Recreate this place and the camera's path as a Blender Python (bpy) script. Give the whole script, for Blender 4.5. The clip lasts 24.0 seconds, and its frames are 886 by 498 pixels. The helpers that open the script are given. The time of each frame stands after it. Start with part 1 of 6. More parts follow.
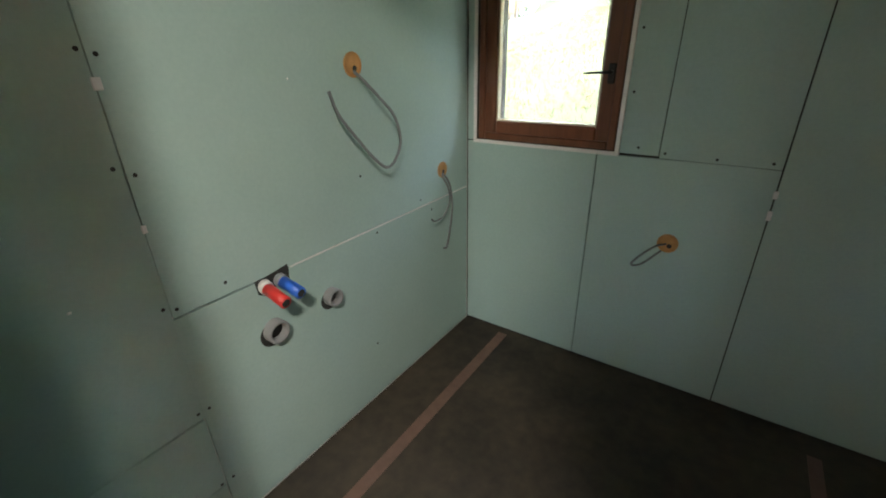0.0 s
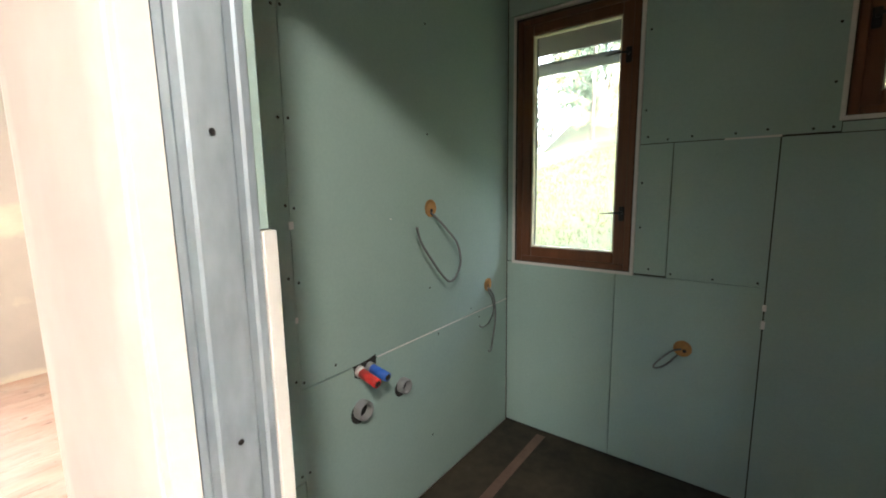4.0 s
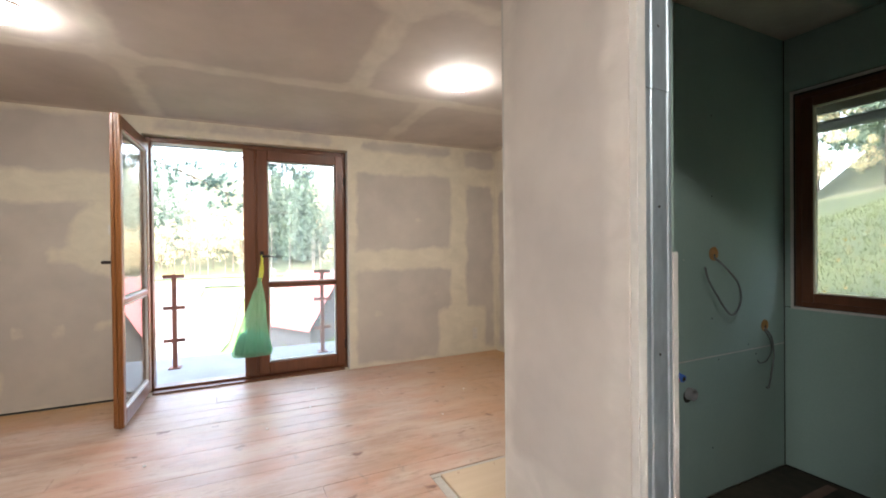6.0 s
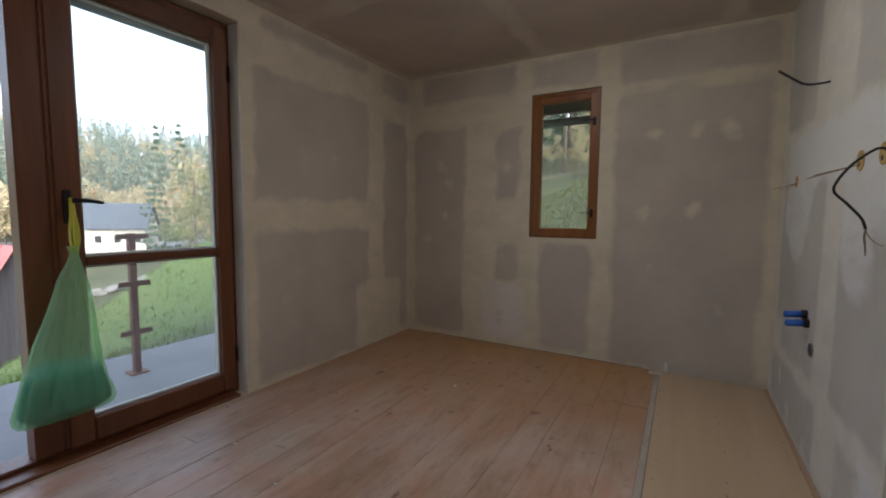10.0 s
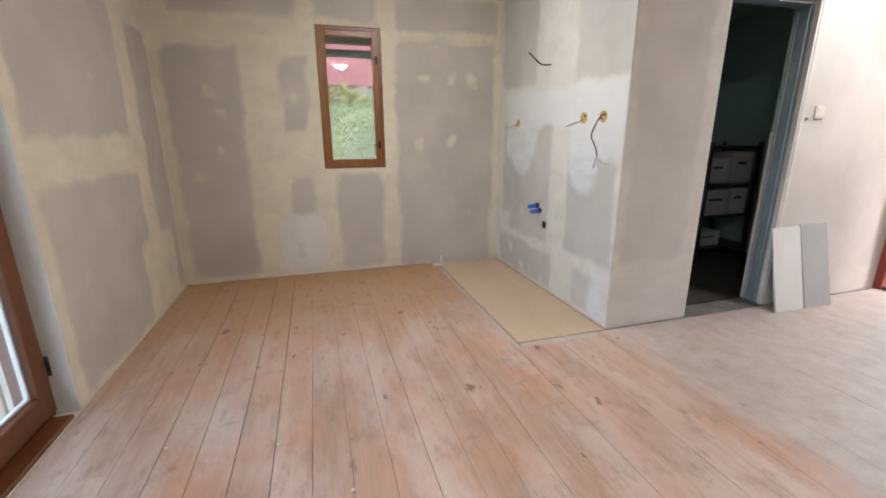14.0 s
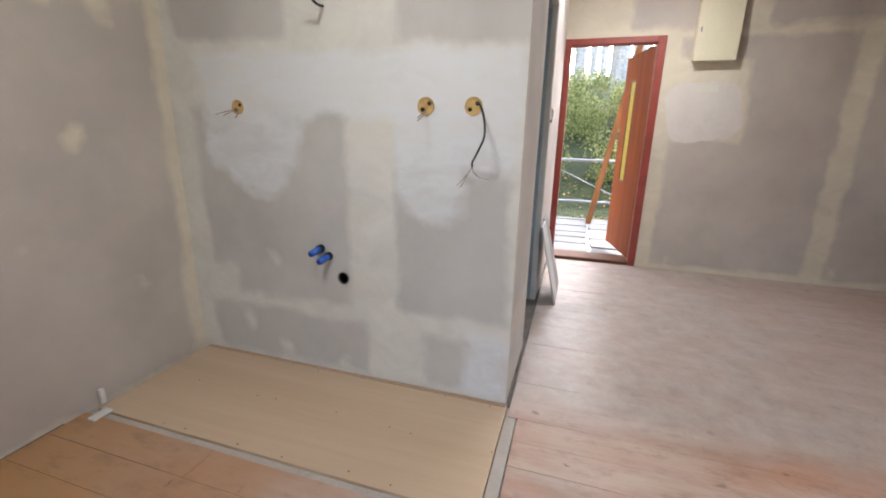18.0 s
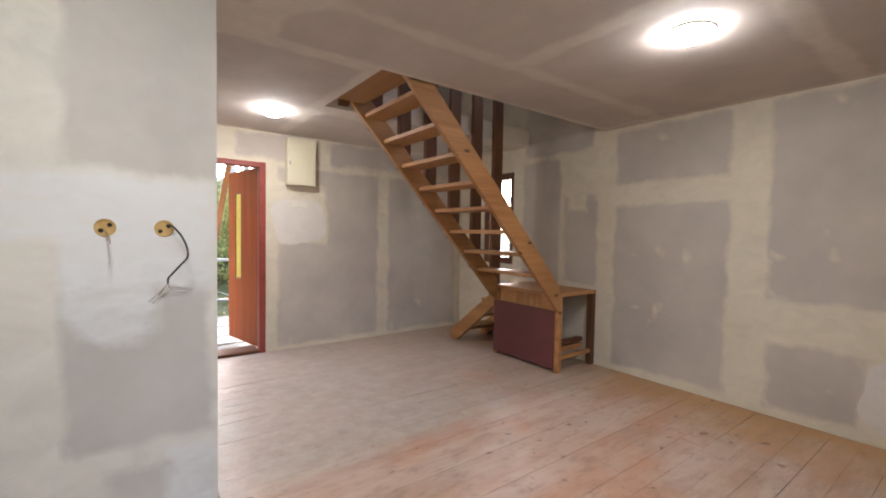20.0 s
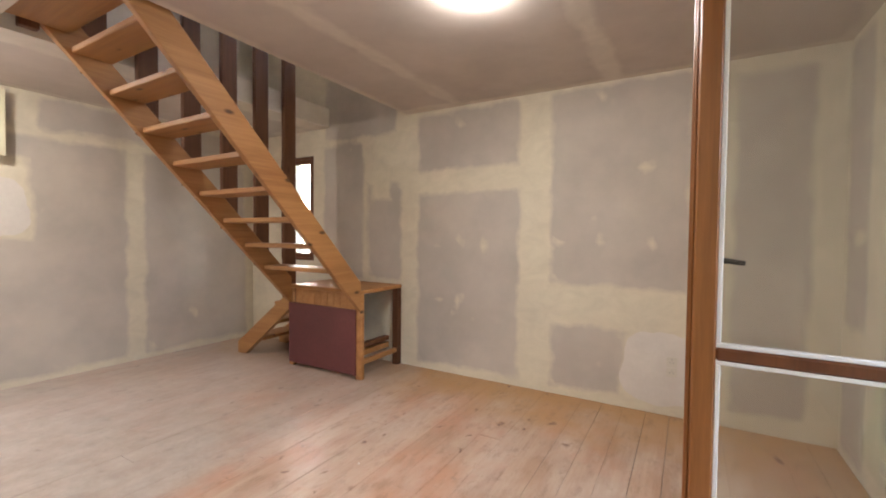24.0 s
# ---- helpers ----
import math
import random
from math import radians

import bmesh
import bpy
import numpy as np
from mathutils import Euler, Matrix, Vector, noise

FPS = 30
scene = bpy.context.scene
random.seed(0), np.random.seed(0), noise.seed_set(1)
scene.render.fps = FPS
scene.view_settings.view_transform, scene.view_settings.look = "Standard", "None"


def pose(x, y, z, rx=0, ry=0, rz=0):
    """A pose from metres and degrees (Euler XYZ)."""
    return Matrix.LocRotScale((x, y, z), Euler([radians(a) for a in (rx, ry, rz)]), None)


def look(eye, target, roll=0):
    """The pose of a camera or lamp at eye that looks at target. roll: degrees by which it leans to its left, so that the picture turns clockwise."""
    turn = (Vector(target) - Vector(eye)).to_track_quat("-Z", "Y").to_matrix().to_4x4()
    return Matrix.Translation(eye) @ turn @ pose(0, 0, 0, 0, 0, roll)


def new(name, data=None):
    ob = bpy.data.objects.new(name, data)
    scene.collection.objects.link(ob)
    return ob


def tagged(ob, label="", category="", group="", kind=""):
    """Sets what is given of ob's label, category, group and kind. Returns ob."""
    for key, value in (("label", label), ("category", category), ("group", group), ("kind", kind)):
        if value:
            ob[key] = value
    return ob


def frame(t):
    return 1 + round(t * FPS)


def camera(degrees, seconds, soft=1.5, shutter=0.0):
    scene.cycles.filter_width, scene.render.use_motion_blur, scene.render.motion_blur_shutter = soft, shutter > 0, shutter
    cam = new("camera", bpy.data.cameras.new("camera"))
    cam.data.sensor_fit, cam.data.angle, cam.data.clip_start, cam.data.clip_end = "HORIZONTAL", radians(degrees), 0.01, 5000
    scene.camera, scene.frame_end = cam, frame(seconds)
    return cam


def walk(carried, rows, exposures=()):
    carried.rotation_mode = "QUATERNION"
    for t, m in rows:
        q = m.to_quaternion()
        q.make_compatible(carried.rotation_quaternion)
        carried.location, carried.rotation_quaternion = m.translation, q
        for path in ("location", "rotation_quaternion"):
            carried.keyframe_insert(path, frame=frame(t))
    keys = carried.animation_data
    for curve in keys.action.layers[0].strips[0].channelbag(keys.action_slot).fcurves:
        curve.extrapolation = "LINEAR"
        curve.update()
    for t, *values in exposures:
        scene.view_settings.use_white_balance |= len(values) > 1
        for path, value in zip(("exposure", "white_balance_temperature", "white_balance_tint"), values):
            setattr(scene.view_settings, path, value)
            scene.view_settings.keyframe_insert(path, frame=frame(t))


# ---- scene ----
cam = camera(93.1, 24.0, 1.9)
PATH = [
    (0, (0.31, 0.328, 1.223), (-0.737, 1.818, 0.396), -1.3),
    (0.5, (0.311, 0.319, 1.205), (-0.764, 1.721, 0.268), -1.3),
    (1, (0.306, 0.332, 1.204), (-0.768, 1.728, 0.256), -1.3),
    (1.5, (0.253, 0.347, 1.189), (-0.815, 1.772, 0.28), -1.2),
    (3.5, (0.325, 0.151, 1.24), (-0.772, 1.719, 0.658), -1.0),
    (4, (0.407, -0.042, 1.298), (-0.794, 1.53, 1.002), -0.9),
    (4.5, (0.475, -0.319, 1.318), (-0.799, 1.219, 1.215), -0.9),
    (5, (0.525, -0.582, 1.308), (-0.842, 0.878, 1.283), -0.8),
    (5.5, (0.66, -0.692, 1.292), (-0.935, 0.513, 1.299), -1.0),
    (6, (0.668, -0.85, 1.265), (-1.141, 0.003, 1.25), -0.6),
    (6.5, (0.62, -1.052, 1.228), (-1.286, -0.459, 1.104), -0.4),
    (7, (0.455, -1.243, 1.216), (-1.453, -0.728, 0.906), -0.2),
    (7.5, (0.238, -1.321, 1.184), (-1.681, -0.849, 0.876), -0.4),
    (8, (-0.035, -1.366, 1.197), (-1.957, -0.884, 0.928), -0.4),
    (8.5, (-0.356, -1.42, 1.192), (-2.256, -0.838, 0.96), -0.3),
    (9, (-0.676, -1.368, 1.178), (-2.44, -0.442, 1.001), -0.2),
    (9.5, (-1.053, -1.415, 1.126), (-2.522, -0.067, 0.969), 0.2),
    (10, (-1.34, -1.512, 1.134), (-2.325, 0.221, 0.971), 0.5),
    (10.5, (-1.616, -1.565, 1.17), (-2.106, 0.363, 0.969), 0.5),
    (12.5, (-2.38, -2.109, 1.226), (-2.111, -0.176, 0.789), 0.4),
    (13, (-2.556, -2.11, 1.214), (-2.142, -0.211, 0.74), 0.4),
    (13.5, (-2.611, -2.086, 1.228), (-2.093, -0.227, 0.702), -0.1),
    (14, (-2.537, -1.994, 1.219), (-1.983, -0.143, 0.704), -0.3),
    (14.5, (-2.399, -1.775, 1.213), (-1.82, 0.076, 0.724), -0.3),
    (15, (-2.325, -1.441, 1.206), (-1.712, 0.405, 0.742), 0.0),
    (15.5, (-2.241, -1.107, 1.214), (-1.626, 0.742, 0.743), -0.3),
    (16, (-2.179, -0.817, 1.24), (-1.539, 1.001, 0.715), -0.6),
    (16.5, (-2.216, -0.55, 1.226), (-1.346, 1.146, 0.625), -0.2),
    (17, (-2.306, -0.373, 1.25), (-1.102, 1.094, 0.625), -0.1),
    (17.5, (-2.418, -0.237, 1.25), (-0.885, 0.892, 0.649), 0.3),
    (18, (-2.526, -0.092, 1.238), (-0.685, 0.48, 0.699), 1.1),
    (18.5, (-2.704, 0.038, 1.274), (-0.759, -0.004, 0.814), 1.2),
    (19, (-2.851, 0.163, 1.301), (-0.958, -0.371, 0.942), 1.1),
    (19.5, (-2.953, 0.343, 1.318), (-1.21, -0.608, 1.076), 1.0),
    (21.5, (-3.069, 0.504, 1.385), (-1.628, -0.873, 1.546), 0.5),
    (22, (-3.051, 0.504, 1.372), (-1.615, -0.878, 1.531), 0.5),
    (22.5, (-3.035, 0.475, 1.343), (-1.6, -0.916, 1.429), 0.5),
    (23, (-2.995, 0.381, 1.309), (-1.6, -1.053, 1.313), 0.3),
    (23.5, (-2.93, 0.15, 1.272), (-1.678, -1.409, 1.228), 0.4),
    (24, (-2.863, -0.111, 1.249), (-1.858, -1.839, 1.186), 0.5),
]
EXPOSURES = [(0, 5.56, 6450, 10), (2, 5.7, 6450, 10), (3.5, 5.42, 6420, 10), (4.5, 5.3, 6350, 10), (5, 5.02, 6180, 10), (6, 4.12, 6130, 10), (7, 3.28, 6060, 11), (8, 2.78, 6030, 12), (9, 2.56, 6040, 13), (10, 2.36, 6020, 12), (10.5, 2.45, 6000, 12), (12.5, 3.9, 5870, 11), (14, 3.9, 5870, 11), (17, 3.66, 5850, 12), (19, 3.64, 5860, 12), (21.5, 4.0, 6260, 13), (23, 4.04, 6330, 13), (24, 4.2, 6370, 13)]
walk(cam, [(t, look(eye, target, roll)) for t, eye, target, roll in PATH], EXPOSURES)

# ---- world and light ----
world = bpy.data.worlds.new("world")
scene.world = world
world.use_nodes = True
wn, wl = world.node_tree.nodes, world.node_tree.links
sky = wn.new("ShaderNodeTexSky")
sky.sky_type, sky.sun_disc = "NISHITA", False
sky.sun_elevation, sky.sun_rotation = radians(33), radians(112)
sky.air_density, sky.dust_density, sky.ozone_density = 1.0, 4.0, 0.6
whiten = wn.new("ShaderNodeHueSaturation")
whiten.inputs["Saturation"].default_value = 0.6
wl.new(sky.outputs["Color"], whiten.inputs["Color"])
wl.new(whiten.outputs["Color"], wn["Background"].inputs["Color"])
wn["Background"].inputs["Strength"].default_value = 0.15
sun = new("sun", bpy.data.lights.new("sun", "SUN"))
sun.data.energy, sun.data.angle, sun.data.color = 0.29, radians(38), (1.0, 0.97, 0.93)
sun.matrix_world = pose(19, -7.7, 13.3, 57.0, 0, 68)

# ---- materials ----


def mat(name, rough=0.6, metal=0.0):
    m = bpy.data.materials.new(name)
    m.use_nodes = True
    b = m.node_tree.nodes["Principled BSDF"]
    b.inputs["Roughness"].default_value, b.inputs["Metallic"].default_value = rough, metal
    return m, m.node_tree.nodes, m.node_tree.links, b


def coords(n, l, scale=(1, 1, 1), spread=0.0):
    """Object coordinates, scaled; spread shifts them from object to object."""
    c, mp = n.new("ShaderNodeTexCoord"), n.new("ShaderNodeMapping")
    mp.inputs["Scale"].default_value = scale
    l.new(c.outputs["Object"], mp.inputs["Vector"])
    if spread:
        info, mul = n.new("ShaderNodeObjectInfo"), n.new("ShaderNodeMath")
        mul.operation = "MULTIPLY"
        mul.inputs[1].default_value = spread
        l.new(info.outputs["Random"], mul.inputs[0])
        l.new(mul.outputs[0], mp.inputs["Location"])
    return mp.outputs["Vector"]


def noise_tex(n, l, vec, scale, detail=4.0, rough=0.55, distort=0.0):
    t = n.new("ShaderNodeTexNoise")
    t.inputs["Scale"].default_value, t.inputs["Detail"].default_value = scale, detail
    t.inputs["Roughness"].default_value, t.inputs["Distortion"].default_value = rough, distort
    l.new(vec, t.inputs["Vector"])
    return t.outputs["Fac"]


def ramp(n, l, fac, stops):
    r = n.new("ShaderNodeValToRGB")
    e = r.color_ramp.elements
    while len(e) < len(stops):
        e.new(0.5)
    for i, (p, c) in enumerate(stops):
        e[i].position = p
        e[i].color = (*c, 1) if isinstance(c, tuple) else (c, c, c, 1)
    l.new(fac, r.inputs["Fac"])
    return r.outputs["Color"]


def mix(n, l, fac, a, b, mode="MIX"):
    m = n.new("ShaderNodeMix")
    m.data_type, m.blend_type = "RGBA", mode
    for sock, v in ((m.inputs["Factor"], fac), (m.inputs["A"], a), (m.inputs["B"], b)):
        if hasattr(v, "links"):
            l.new(v, sock)
        elif isinstance(v, tuple):
            sock.default_value = (*v, 1)
        else:
            sock.default_value = v
    return m.outputs["Result"]


def math_node(n, l, op, a, b=0.0):
    m = n.new("ShaderNodeMath")
    m.operation = op
    for sock, v in zip(m.inputs, (a, b)):
        if hasattr(v, "links"):
            l.new(v, sock)
        else:
            sock.default_value = v
    return m.outputs[0]


def bump(n, l, b, height, strength=0.2, distance=0.01):
    k = n.new("ShaderNodeBump")
    k.inputs["Strength"].default_value, k.inputs["Distance"].default_value = strength, distance
    l.new(height, k.inputs["Height"])
    l.new(k.outputs["Normal"], b.inputs["Normal"])


def mottled(name, dark, light, scale=3.0, rough=0.6, metal=0.0, relief=0.15, fine=40.0, spread=0.0, stretch=(1, 1, 1)):
    """A surface that varies at two scales between two colours."""
    m, n, l, b = mat(name, rough, metal)
    v = coords(n, l, stretch, spread)
    big, small = noise_tex(n, l, v, scale), noise_tex(n, l, v, fine, 6)
    f = math_node(n, l, "ADD", math_node(n, l, "MULTIPLY", big, 0.65), math_node(n, l, "MULTIPLY", small, 0.35))
    l.new(ramp(n, l, f, [(0.3, dark), (0.7, light)]), b.inputs["Base Color"])
    if relief:
        bump(n, l, b, small, relief, 0.004)
    return m


def wood(name, dark, light, axis="y", rough=0.5, grain=1.0, spread=7.0, knots=0.0):
    """Timber with grain along one axis."""
    m, n, l, b = mat(name, rough)
    st = {"x": (0.5, 9, 9), "y": (9, 0.5, 9), "z": (9, 9, 0.5)}[axis]
    v = coords(n, l, tuple(s * grain for s in st), spread)
    a = noise_tex(n, l, v, 1.0, 3, 0.6, 0.8)
    f = noise_tex(n, l, v, 7.0, 5, 0.7, 0.3)
    k = math_node(n, l, "ADD", math_node(n, l, "MULTIPLY", a, 0.6), math_node(n, l, "MULTIPLY", f, 0.4))
    col = ramp(n, l, k, [(0.32, dark), (0.68, light)])
    info = n.new("ShaderNodeObjectInfo")
    tone = ramp(n, l, info.outputs["Random"], [(0.0, 0.82), (1.0, 1.0)])
    col = mix(n, l, 1.0, col, tone, "MULTIPLY")
    if knots:
        kv = coords(n, l, {"x": (3, 7, 7), "y": (7, 3, 7), "z": (7, 7, 3)}[axis], 13.0)
        vo = n.new("ShaderNodeTexVoronoi")
        vo.inputs["Scale"].default_value = 1.0
        l.new(kv, vo.inputs["Vector"])
        kf = ramp(n, l, vo.outputs["Distance"], [(0.06, 1.0), (0.13, 0.0)])
        col = mix(n, l, math_node(n, l, "MULTIPLY", kf, knots), col, tuple(c * 0.28 for c in dark))
    l.new(col, b.inputs["Base Color"])
    l.new(ramp(n, l, f, [(0.2, rough - 0.08), (0.8, rough + 0.12)]), b.inputs["Roughness"])
    bump(n, l, b, f, 0.15, 0.003)
    return m


def floor_wood():
    """Old sanded pine boards: pink and orange blotches, bleached patches, scattered knots, and a grey dusty half toward the entrance."""
    m, n, l, b = mat("pine_planks", 0.5)
    b.inputs["Specular IOR Level"].default_value = 0.5
    v = coords(n, l, (9, 0.45, 9), 9.0)
    a, f = noise_tex(n, l, v, 1.0, 3, 0.6, 0.8), noise_tex(n, l, v, 8.0, 5, 0.7, 0.3)
    grain = math_node(n, l, "ADD", math_node(n, l, "MULTIPLY", a, 0.55), math_node(n, l, "MULTIPLY", f, 0.45))
    col = ramp(n, l, grain, [(0.32, (0.335, 0.200, 0.136)), (0.68, (0.470, 0.325, 0.242))])
    tone = ramp(n, l, n.new("ShaderNodeObjectInfo").outputs["Random"], [(0.0, 0.9), (1.0, 1.02)])
    col = mix(n, l, 1.0, col, tone, "MULTIPLY")
    pos = n.new("ShaderNodeNewGeometry").outputs["Position"]
    blot = noise_tex(n, l, pos, 1.6, 5, 0.6, 0.4)
    col = mix(n, l, ramp(n, l, blot, [(0.46, 0.0), (0.64, 0.75)]), col, (0.46, 0.240, 0.155))
    pale = noise_tex(n, l, coords(n, l, (1.5, 0.5, 1)), 2.1, 6, 0.65)
    col = mix(n, l, ramp(n, l, pale, [(0.42, 0.0), (0.66, 0.6)]), col, (0.565, 0.485, 0.430))
    kit = n.new("ShaderNodeSeparateXYZ")
    l.new(pos, kit.inputs[0])
    ky = ramp(n, l, math_node(n, l, "ADD", math_node(n, l, "MULTIPLY", kit.outputs["Y"], 0.5), math_node(n, l, "MULTIPLY", blot, 0.5)), [(0.42, 0.0), (0.78, 0.7)])
    col = mix(n, l, ky, col, (0.40, 0.230, 0.120))
    # unsanded orange edge along the walls
    fray = math_node(n, l, "MULTIPLY", math_node(n, l, "SUBTRACT", noise_tex(n, l, pos, 2.3, 6, 0.65), 0.5), 1.1)
    rim_n = ramp(n, l, math_node(n, l, "SUBTRACT", math_node(n, l, "ADD", kit.outputs["Y"], fray), 1.0), [(0.35, 0.0), (0.85, 0.8)])
    rim_s = ramp(n, l, math_node(n, l, "SUBTRACT", math_node(n, l, "SUBTRACT", fray, kit.outputs["Y"]), 2.5), [(0.2, 0.0), (0.75, 0.8)])
    rim_w = ramp(n, l, math_node(n, l, "SUBTRACT", math_node(n, l, "SUBTRACT", fray, kit.outputs["X"]), 3.0), [(0.1, 0.0), (0.7, 0.8)])
    rim_w = math_node(n, l, "MULTIPLY", rim_w, ramp(n, l, math_node(n, l, "SUBTRACT", -1.3, kit.outputs["Y"]), [(0.0, 0.0), (0.5, 1.0)]))
    rim = math_node(n, l, "MAXIMUM", math_node(n, l, "MAXIMUM", rim_n, rim_s), rim_w)
    col = mix(n, l, rim, col, (0.40, 0.215, 0.072))
    grime = noise_tex(n, l, coords(n, l, (6, 2.2, 6), 9.0), 2.6, 8, 0.75)
    col = mix(n, l, ramp(n, l, grime, [(0.28, 0.65), (0.48, 0.0)]), col, (0.21, 0.128, 0.082))
    scuff = noise_tex(n, l, coords(n, l, (5, 14, 5), 17.0), 2.0, 4, 0.6)
    col = mix(n, l, ramp(n, l, scuff, [(0.69, 0.0), (0.76, 0.6)]), col, (0.13, 0.085, 0.065))
    for size, thr, strength, core0, core1 in ((4.6, 0.5, 0.8, 0.04, 0.125), (8.0, 0.35, 0.8, 0.04, 0.125)):
        mp = n.new("ShaderNodeMapping")
        mp.inputs["Scale"].default_value = (1, 0.62, 1)
        l.new(pos, mp.inputs["Vector"])
        wob = n.new("ShaderNodeVectorMath")
        wob.operation = "MULTIPLY_ADD"
        nz = n.new("ShaderNodeTexNoise")
        nz.inputs["Scale"].default_value = 14.0
        l.new(pos, nz.inputs["Vector"])
        l.new(nz.outputs["Color"], wob.inputs[0])
        wob.inputs[1].default_value = (0.09, 0.07, 0.0)
        l.new(mp.outputs[0], wob.inputs[2])
        vo = n.new("ShaderNodeTexVoronoi")
        vo.inputs["Scale"].default_value = size
        l.new(wob.outputs[0], vo.inputs["Vector"])
        sep = n.new("ShaderNodeSeparateColor")
        l.new(vo.outputs["Color"], sep.inputs[0])
        core = ramp(n, l, vo.outputs["Distance"], [(core0, 1.0), (core1, 0.0)])
        gate = math_node(n, l, "GREATER_THAN", sep.outputs[0], thr)
        col = mix(n, l, math_node(n, l, "MULTIPLY", math_node(n, l, "MULTIPLY", core, gate), strength), col, (0.12, 0.045, 0.032))
    xyz = n.new("ShaderNodeSeparateXYZ")
    l.new(pos, xyz.inputs[0])
    wav = math_node(n, l, "MULTIPLY", noise_tex(n, l, pos, 2.6, 6, 0.7), 0.5)
    east = ramp(n, l, math_node(n, l, "ADD", math_node(n, l, "MULTIPLY", math_node(n, l, "ADD", xyz.outputs["X"], 0.78), 1.6), wav), [(0.12, 0.0), (0.46, 1.0)])
    south = ramp(n, l, math_node(n, l, "ADD", math_node(n, l, "MULTIPLY", math_node(n, l, "ADD", xyz.outputs["Y"], 2.0), 0.8), wav), [(0.2, 0.55), (0.75, 1.0)])
    dirt = noise_tex(n, l, pos, 7.0, 8, 0.75)
    dusty = mix(n, l, ramp(n, l, dirt, [(0.28, 0.0), (0.66, 1.0)]), (0.30, 0.26, 0.225), (0.47, 0.43, 0.39))
    df = math_node(n, l, "MULTIPLY", math_node(n, l, "MULTIPLY", east, south), ramp(n, l, noise_tex(n, l, pos, 3.4, 6, 0.7), [(0.3, 0.5), (0.6, 0.82)]))
    col = mix(n, l, df, col, dusty)
    smudge = noise_tex(n, l, coords(n, l, (3, 4, 3), 0.0), 2.4, 5, 0.65, 0.5)
    col = mix(n, l, ramp(n, l, smudge, [(0.64, 0.0), (0.74, 0.55)]), col, (0.20, 0.165, 0.14))
    l.new(col, b.inputs["Base Color"])
    l.new(ramp(n, l, pale, [(0.3, 0.32), (0.7, 0.52)]), b.inputs["Roughness"])
    bump(n, l, b, f, 0.15, 0.003)
    return m


def jointed(name, board, compound, wash=0.0, skim_col=None):
    """Plasterboard with filler over its joints: the mesh's own 'joint' field says where filler lies, noise roughens its edge."""
    m, n, l, b = mat(name, 0.85)
    at = n.new("ShaderNodeAttribute")
    at.attribute_name = "joint"
    v = coords(n, l)
    w1 = math_node(n, l, "MULTIPLY", math_node(n, l, "SUBTRACT", noise_tex(n, l, v, 4.0, 3, 0.5), 0.5), 0.11)
    w2 = math_node(n, l, "MULTIPLY", math_node(n, l, "SUBTRACT", noise_tex(n, l, v, 18.0, 4, 0.6), 0.5), 0.035)
    s = math_node(n, l, "ADD", at.outputs["Fac"], math_node(n, l, "ADD", w1, w2))
    edge = ramp(n, l, math_node(n, l, "ADD", math_node(n, l, "MULTIPLY", s, 8.0), 0.5), [(0.30, 0.0), (0.64, 1.0)])
    cloud = noise_tex(n, l, v, 2.2, 6, 0.6)
    smear = noise_tex(n, l, coords(n, l, (2, 2, 3)), 2.4, 6, 0.65, 0.6)
    base = mix(n, l, ramp(n, l, cloud, [(0.3, 0.0), (0.7, 1.0)]), tuple(c * 0.9 for c in board), tuple(min(1, c * 1.08) for c in board))
    fill = mix(n, l, ramp(n, l, smear, [(0.3, 0.0), (0.7, 1.0)]), tuple(c * 0.9 for c in compound), tuple(min(1, c * 1.06) for c in compound))
    skim = ramp(n, l, noise_tex(n, l, v, 1.1, 4, 0.6), [(0.45, 0.0), (0.75, 0.2 + wash)])
    base = mix(n, l, skim, base, compound)
    col = mix(n, l, edge, base, fill)
    if skim_col:
        sk = n.new("ShaderNodeAttribute")
        sk.attribute_name = "skim"
        q = math_node(n, l, "ADD", sk.outputs["Fac"], math_node(n, l, "MULTIPLY", math_node(n, l, "ADD", w1, w2), 1.3))
        thick = ramp(n, l, math_node(n, l, "ADD", math_node(n, l, "MULTIPLY", q, 6.0), 0.5), [(0.3, 0.0), (0.62, 1.0)])
        drag = ramp(n, l, noise_tex(n, l, coords(n, l, (1, 1, 2.5)), 4.0, 6, 0.65, 0.8), [(0.3, 0.45), (0.62, 1.0)])
        col = mix(n, l, math_node(n, l, "MULTIPLY", thick, drag), col, skim_col)
    spot = n.new("ShaderNodeTexVoronoi")
    spot.inputs["Scale"].default_value = 5.5
    l.new(v, spot.inputs["Vector"])
    rub = math_node(n, l, "MULTIPLY", ramp(n, l, spot.outputs["Distance"], [(0.05, 1.0), (0.16, 0.0)]), ramp(n, l, noise_tex(n, l, v, 3.3, 4, 0.6), [(0.54, 0.0), (0.66, 0.35)]))
    col = mix(n, l, rub, col, compound)
    l.new(col, b.inputs["Base Color"])
    fine = noise_tex(n, l, v, 120.0, 3)
    bump(n, l, b, math_node(n, l, "ADD", math_node(n, l, "MULTIPLY", edge, 0.5), math_node(n, l, "MULTIPLY", fine, 0.25)), 0.12, 0.004)
    return m


def plain(name, col, rough=0.5, metal=0.0):
    m, n, l, b = mat(name, rough, metal)
    b.inputs["Base Color"].default_value = (*col, 1)
    return m


